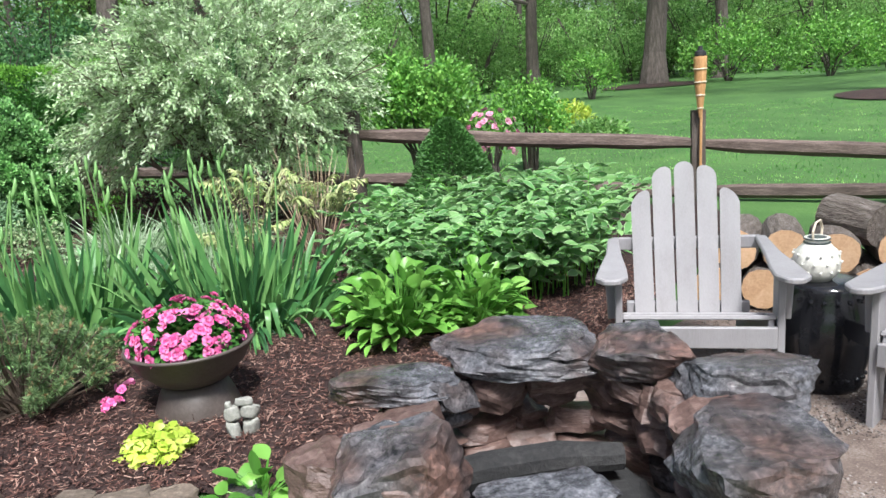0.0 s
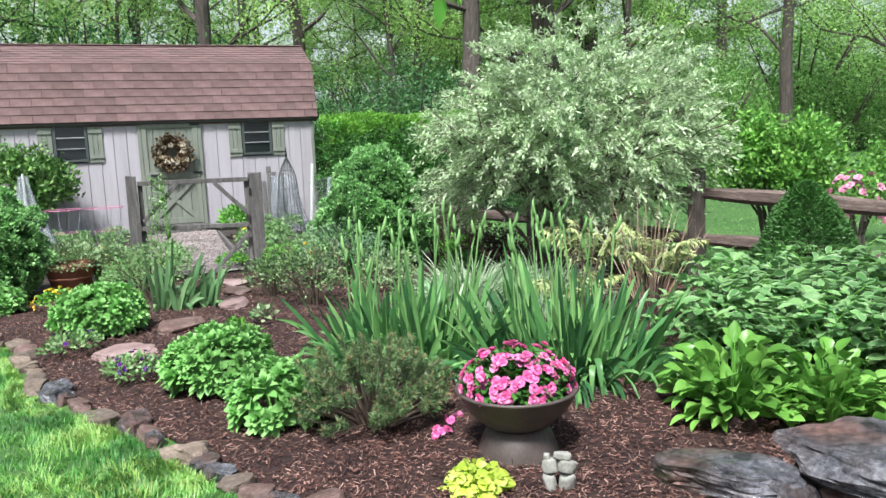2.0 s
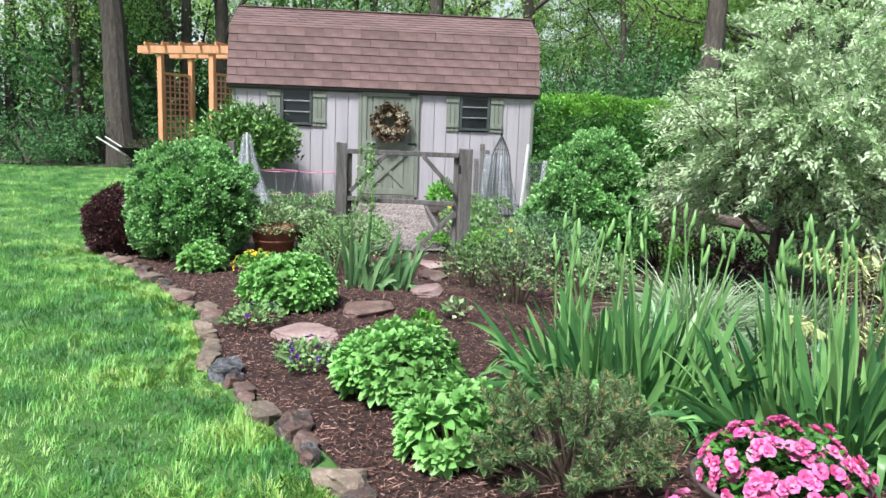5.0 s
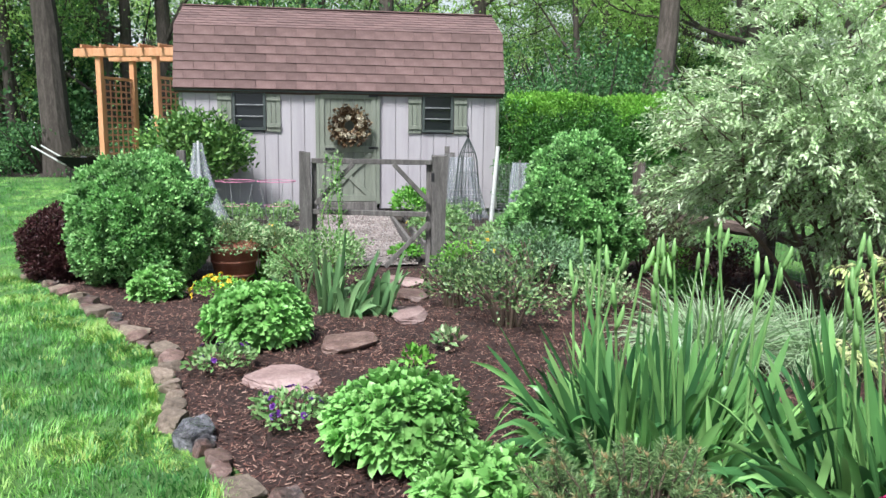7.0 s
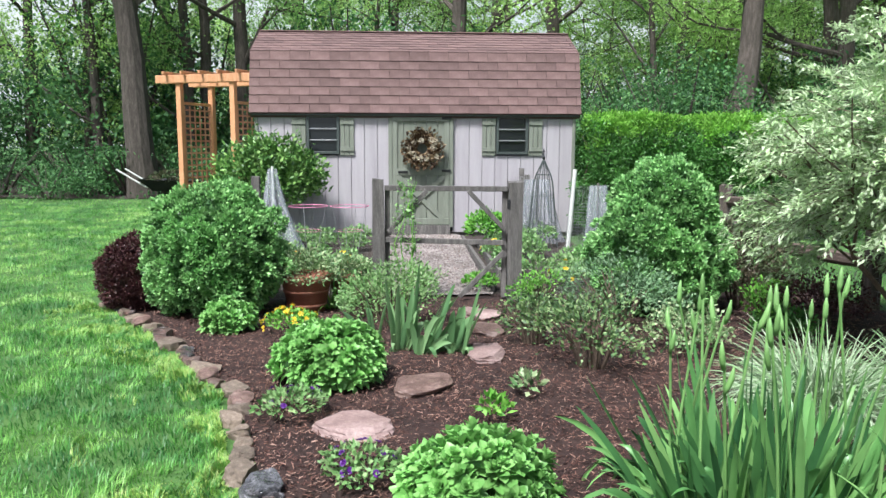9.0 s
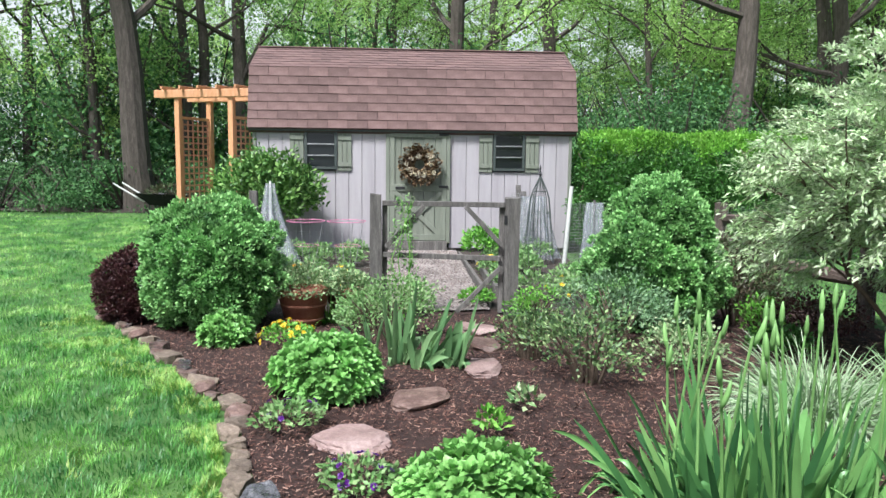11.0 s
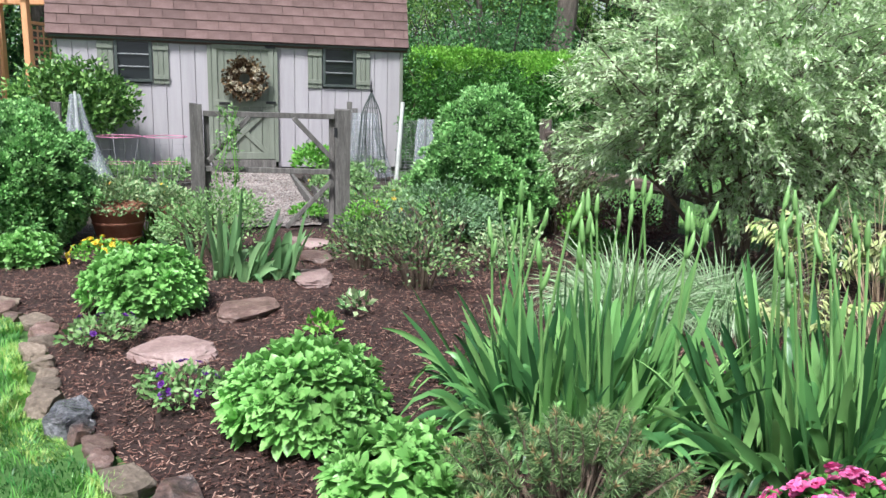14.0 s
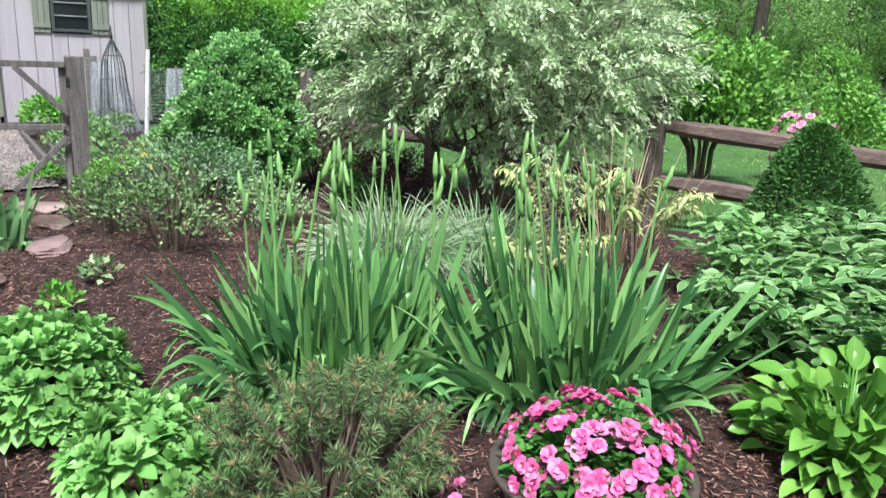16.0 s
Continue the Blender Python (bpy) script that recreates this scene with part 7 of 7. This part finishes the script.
protos = [forest_tree("woodland_tree", 15, 0.28, 5.0, 9, 8500, 0.125, "wood1", 0.03, "tall woodland tree with a dark trunk and green leaves"),
          forest_tree("woodland_tree", 17, 0.34, 5.5, 10, 9000, 0.13, "wood2", -0.04, "tall woodland tree with a dark trunk and green leaves", clear=0.28),
          forest_tree("woodland_tree", 13, 0.19, 4.5, 8, 9000, 0.115, "wood2", 0.06, "slender woodland tree with bright green leaves", clear=0.2),
          forest_tree("woodland_tree", 18, 0.42, 5.5, 9, 8000, 0.13, "wood1", -0.05, "stout woodland tree with a dark trunk", clear=0.4)]
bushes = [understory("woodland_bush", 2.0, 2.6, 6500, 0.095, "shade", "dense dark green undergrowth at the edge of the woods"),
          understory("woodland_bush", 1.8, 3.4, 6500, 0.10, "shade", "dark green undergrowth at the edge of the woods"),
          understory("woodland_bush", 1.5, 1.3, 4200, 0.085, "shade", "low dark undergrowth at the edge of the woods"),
          understory("woodland_bush", 2.0, 3.2, 6500, 0.12, "wood1", "leafy bright green undergrowth beyond the lawn")]


def put(proto, used, x, y, s, rz):
    m = pose(x, y, float(gz(x, y)), 0, 0, rz) @ Matrix.Diagonal((s, s, s, 1))
    if proto.name not in used:
        used.add(proto.name)
        proto.matrix_basis = m
        return
    c = copy_thing(proto, pose(x, y, float(gz(x, y)), 0, 0, rz))
    c.scale = (s, s, s)


lean_tree = forest_tree("woodland_tree", 16, 0.44, 5.0, 9, 8500, 0.13, "wood2", 0.13, "stout leaning woodland tree with a dark trunk", clear=0.4)


def sapling(h, r, n, leaf, material, label):
    """A young tree, leafy almost to the ground, with a thin stem."""
    t = thing("sapling", 0, 0, 0, label, "tree", "saplings of the woods")
    bm = bmesh.new()
    tips = []
    pts = [(0.25 * noise.noise(Vector((z * 0.4, h, 1))), 0.25 * noise.noise(Vector((z * 0.4, h, 7))), z) for z in np.linspace(-0.1, h * 0.95, 8)]
    tube(bm, pts, np.linspace(0.09, 0.02, 8), 7)
    part("trunk", bm, M["bark"], t)
    bm = bmesh.new()
    for i in range(16):
        k = int(rng.integers(1, 8))
        a = rng.uniform(0, 2 * math.pi)
        branching(bm, pts[k], (math.cos(a), math.sin(a), rng.uniform(0, 0.5)), r * rng.uniform(0.35, 0.6), 0.025, 1, tips, 0.5, 3)
    ob = part("limbs", bm, M["bark"], t)
    ob["kind"] = "stuff"
    tp = np.array([q[0] for q in tips])
    P = tp[rng.integers(0, len(tp), n)] + jitter(n, 0.34) * np.array([1, 1, 0.6])
    foliage("crown", [diamonds(P, jitter(n, 1) + np.array([0, 0, -0.1]), np.array([0, 0, 1.0]) + jitter(n, 0.6), leaf * rng.uniform(0.6, 1.3, n), leaf * 0.6 * rng.uniform(0.7, 1.3, n))], M[material], t)
    return t


young = [sapling(7.5, 2.6, 9000, 0.10, "wood2", "young tree with bright green leaves"), sapling(9, 3.0, 9500, 0.11, "wood1", "young tree with mid-green leaves"), sapling(6, 2.4, 8500, 0.095, "wood1", "young tree with mid-green leaves")]
used = set()
TREES = [(-13.6, 17, 0, 0.9, 0), (-10.1, 13, 2, 0.85, 0), (-8.9, 11, 2, 0.95, 170), (-6.5, 12, 2, 1.0, 200), (-6.2, 12.4, 0, 0.8, 90), (-5.1, 13, 0, 1.0, 180), (-3.2, 22, 2, 0.9, 40), (-1.4, 20, 2, 0.8, 0), (-0.53, 18, 0, 0.85, 0), (1.75, 15, 1, 1.0, 120),
         (10.1, 11, 3, 0.95, 180), (9.1, 16, 2, 0.9, 180), (10.2, 17, 2, 1.0, 0), (14.4, 13, 1, 1.0, 0), (6.3, 21, 1, 1.1, 0), (24.5, 5.6, 1, 0.8, 0), (31, 1.0, 0, 1.0, 0), (19.8, -9.2, 3, 0.9, 0), (22, 9, 0, 1, 0), (17, 12, 2, 1.0, 0), (15, 15, 1, 1, 0), (-15, 10, 1, 1, 0), (-17, 15, 3, 0.9, 0)]
for x, y, k, s, rz in TREES:
    put(protos[k], used, x, y, s, rz)
put(lean_tree, used, -7.05, 9.0, 0.9, 178)
put(lean_tree, used, 26.2, 1.3, 1.0, -42)


def polar(a, d):
    """A place at a bearing and a distance from the lawn's middle."""
    return d * math.sin(math.radians(a)), -13 + d * math.cos(math.radians(a))


for i in range(62):
    # the last twelve stand unseen behind the camera, added to bound the light
    a = rng.uniform(-75, 78) if i < 50 else rng.uniform(100, 260)
    d = rng.uniform(36, 62)
    if -25.5 < a < -19.5:
        continue
    put(protos[int(rng.integers(0, 4))], used, *polar(a, d), rng.uniform(0.85, 1.2), rng.uniform(0, 360))
for i in range(130):
    a = -58 + 136 * (i + rng.random()) / 130
    lim = np.interp(a, [-62, -25, 0, 15, 30, 42, 50, 75], [31, 31, 33, 30, 31, 36, 40, 44])
    d = lim + rng.uniform(1.5, 18)
    if -26 < a < -19.5 or (a < -6 and i % 6 == 0):
        continue
    put(young[int(rng.integers(0, 3))], used, *polar(a, d), rng.uniform(0.55, 0.85) if -12 < a < 10 else rng.uniform(0.8, 1.35), rng.uniform(0, 360))
for a, d in ((-25, 58), (-23, 62), (-21, 57), (-22, 66)):
    put(young[0], used, *polar(a, d), rng.uniform(0.9, 1.2), rng.uniform(0, 360))
for i in range(150):
    a = -60 + 138 * (i % 75 + rng.random()) / 75
    lim = np.interp(a, [-62, -25, 0, 15, 30, 42, 50, 75], [24, 23.5, 20, 20, 24, 31, 36, 40])
    d = lim + rng.uniform(0, 2.5) if i < 75 else lim + rng.uniform(3, 14)
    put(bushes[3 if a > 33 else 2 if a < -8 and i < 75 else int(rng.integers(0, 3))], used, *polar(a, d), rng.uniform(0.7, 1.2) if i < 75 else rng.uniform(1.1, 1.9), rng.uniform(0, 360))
for x, y, r in ((26.2, 1.3, 1.9), (19.3, -8.9, 1.5), (10.7, -6.4, 0.7)):
    bm = bmesh.new()
    ring_v = [bm.verts.new((x + r * (1 + 0.12 * math.sin(3 * a)) * math.cos(a), y + r * math.sin(a), float(gz(x + r * math.cos(a), y + r * math.sin(a))) + 0.03)) for a in np.linspace(0, 2 * math.pi, 24, endpoint=False)]
    mid_v = bm.verts.new((x, y, float(gz(x, y)) + 0.14))
    for i in range(24):
        bm.faces.new((mid_v, ring_v[i], ring_v[(i + 1) % 24]))
    tag_structure(part("mulch_ring", bm, M["mulch"], None, smooth=True), "ring of red-brown mulch on the lawn")

# shade tree by the patio: one low limb reaches over the bed
shade_tree = thing("shade_tree", 3.4, -16.6, float(gz(3.4, -16.6)), "patio shade tree with one low limb over the bed", "tree")
part("trunk", tube(bmesh.new(), [(0, 0, -0.2), (0.05, 0, 2.2), (-0.1, 0.2, 4.5), (0.1, 0.1, 7.5)], [0.24, 0.19, 0.15, 0.07], 12), M["bark"], shade_tree)
LIMB = [(-0.05, 0.1, 3.2), (-0.5, 1.4, 3.7), (-1.3, 3.3, 3.5), (-2.2, 4.9, 2.95), (-2.63, 5.62, 2.32)]
part("limb", tube(bmesh.new(), LIMB, [0.08, 0.06, 0.04, 0.018, 0.006], 8), M["bark"], shade_tree)
tips = []
bm = bmesh.new()
for k in range(7):
    a = 2 * math.pi * k / 7
    branching(bm, (0, 0.1, 4.2 + 0.4 * k), (math.cos(a), math.sin(a), 0.6), 1.5, 0.05, 2, tips, 0.5, 2)
ob = part("crown_branch", bm, M["bark"], shade_tree)
ob["kind"] = "stuff"
n = 2600
P = np.array([q[0] for q in tips])[rng.integers(0, len(tips), n)] + jitter(n, 0.3)
foliage("crown", [diamonds(P, jitter(n, 1) + np.array([0, 0, -0.4]), np.array([0, 0, 1.0]) + jitter(n, 0.5), rng.uniform(0.08, 0.13, n), rng.uniform(0.04, 0.06, n))], M["fresh"], shade_tree)
n = 22
end, back = np.array(LIMB[-1]), np.array(LIMB[-2])
P = end + (back - end) * rng.uniform(0, 0.35, (n, 1)) + jitter(n, 0.05)
P[:, 2] -= rng.uniform(0.12, 0.36, n)
leaf_parts("leaf", leaves(P, np.array([0, 0, -1.0]) + jitter(n, 0.35), jitter(n, 1) + np.array([-0.4, -0.9, 0]), rng.uniform(0.10, 0.16, n), rng.uniform(0.05, 0.07, n), 0.2, 0.05,
                          ((0, 0.1), (0.2, 0.7), (0.45, 1.0), (0.7, 0.8), (0.9, 0.3), (1, 0.02))), 18, M["fresh"], shade_tree)

for ob in scene.objects:
    if ob.parent and ob.name.split(".")[0] in ("stems", "limbs", "branches", "leaf_stalks", "shoots", "blades", "needles", "cuttings", "dried_flowers"):
        ob["kind"] = "stuff"
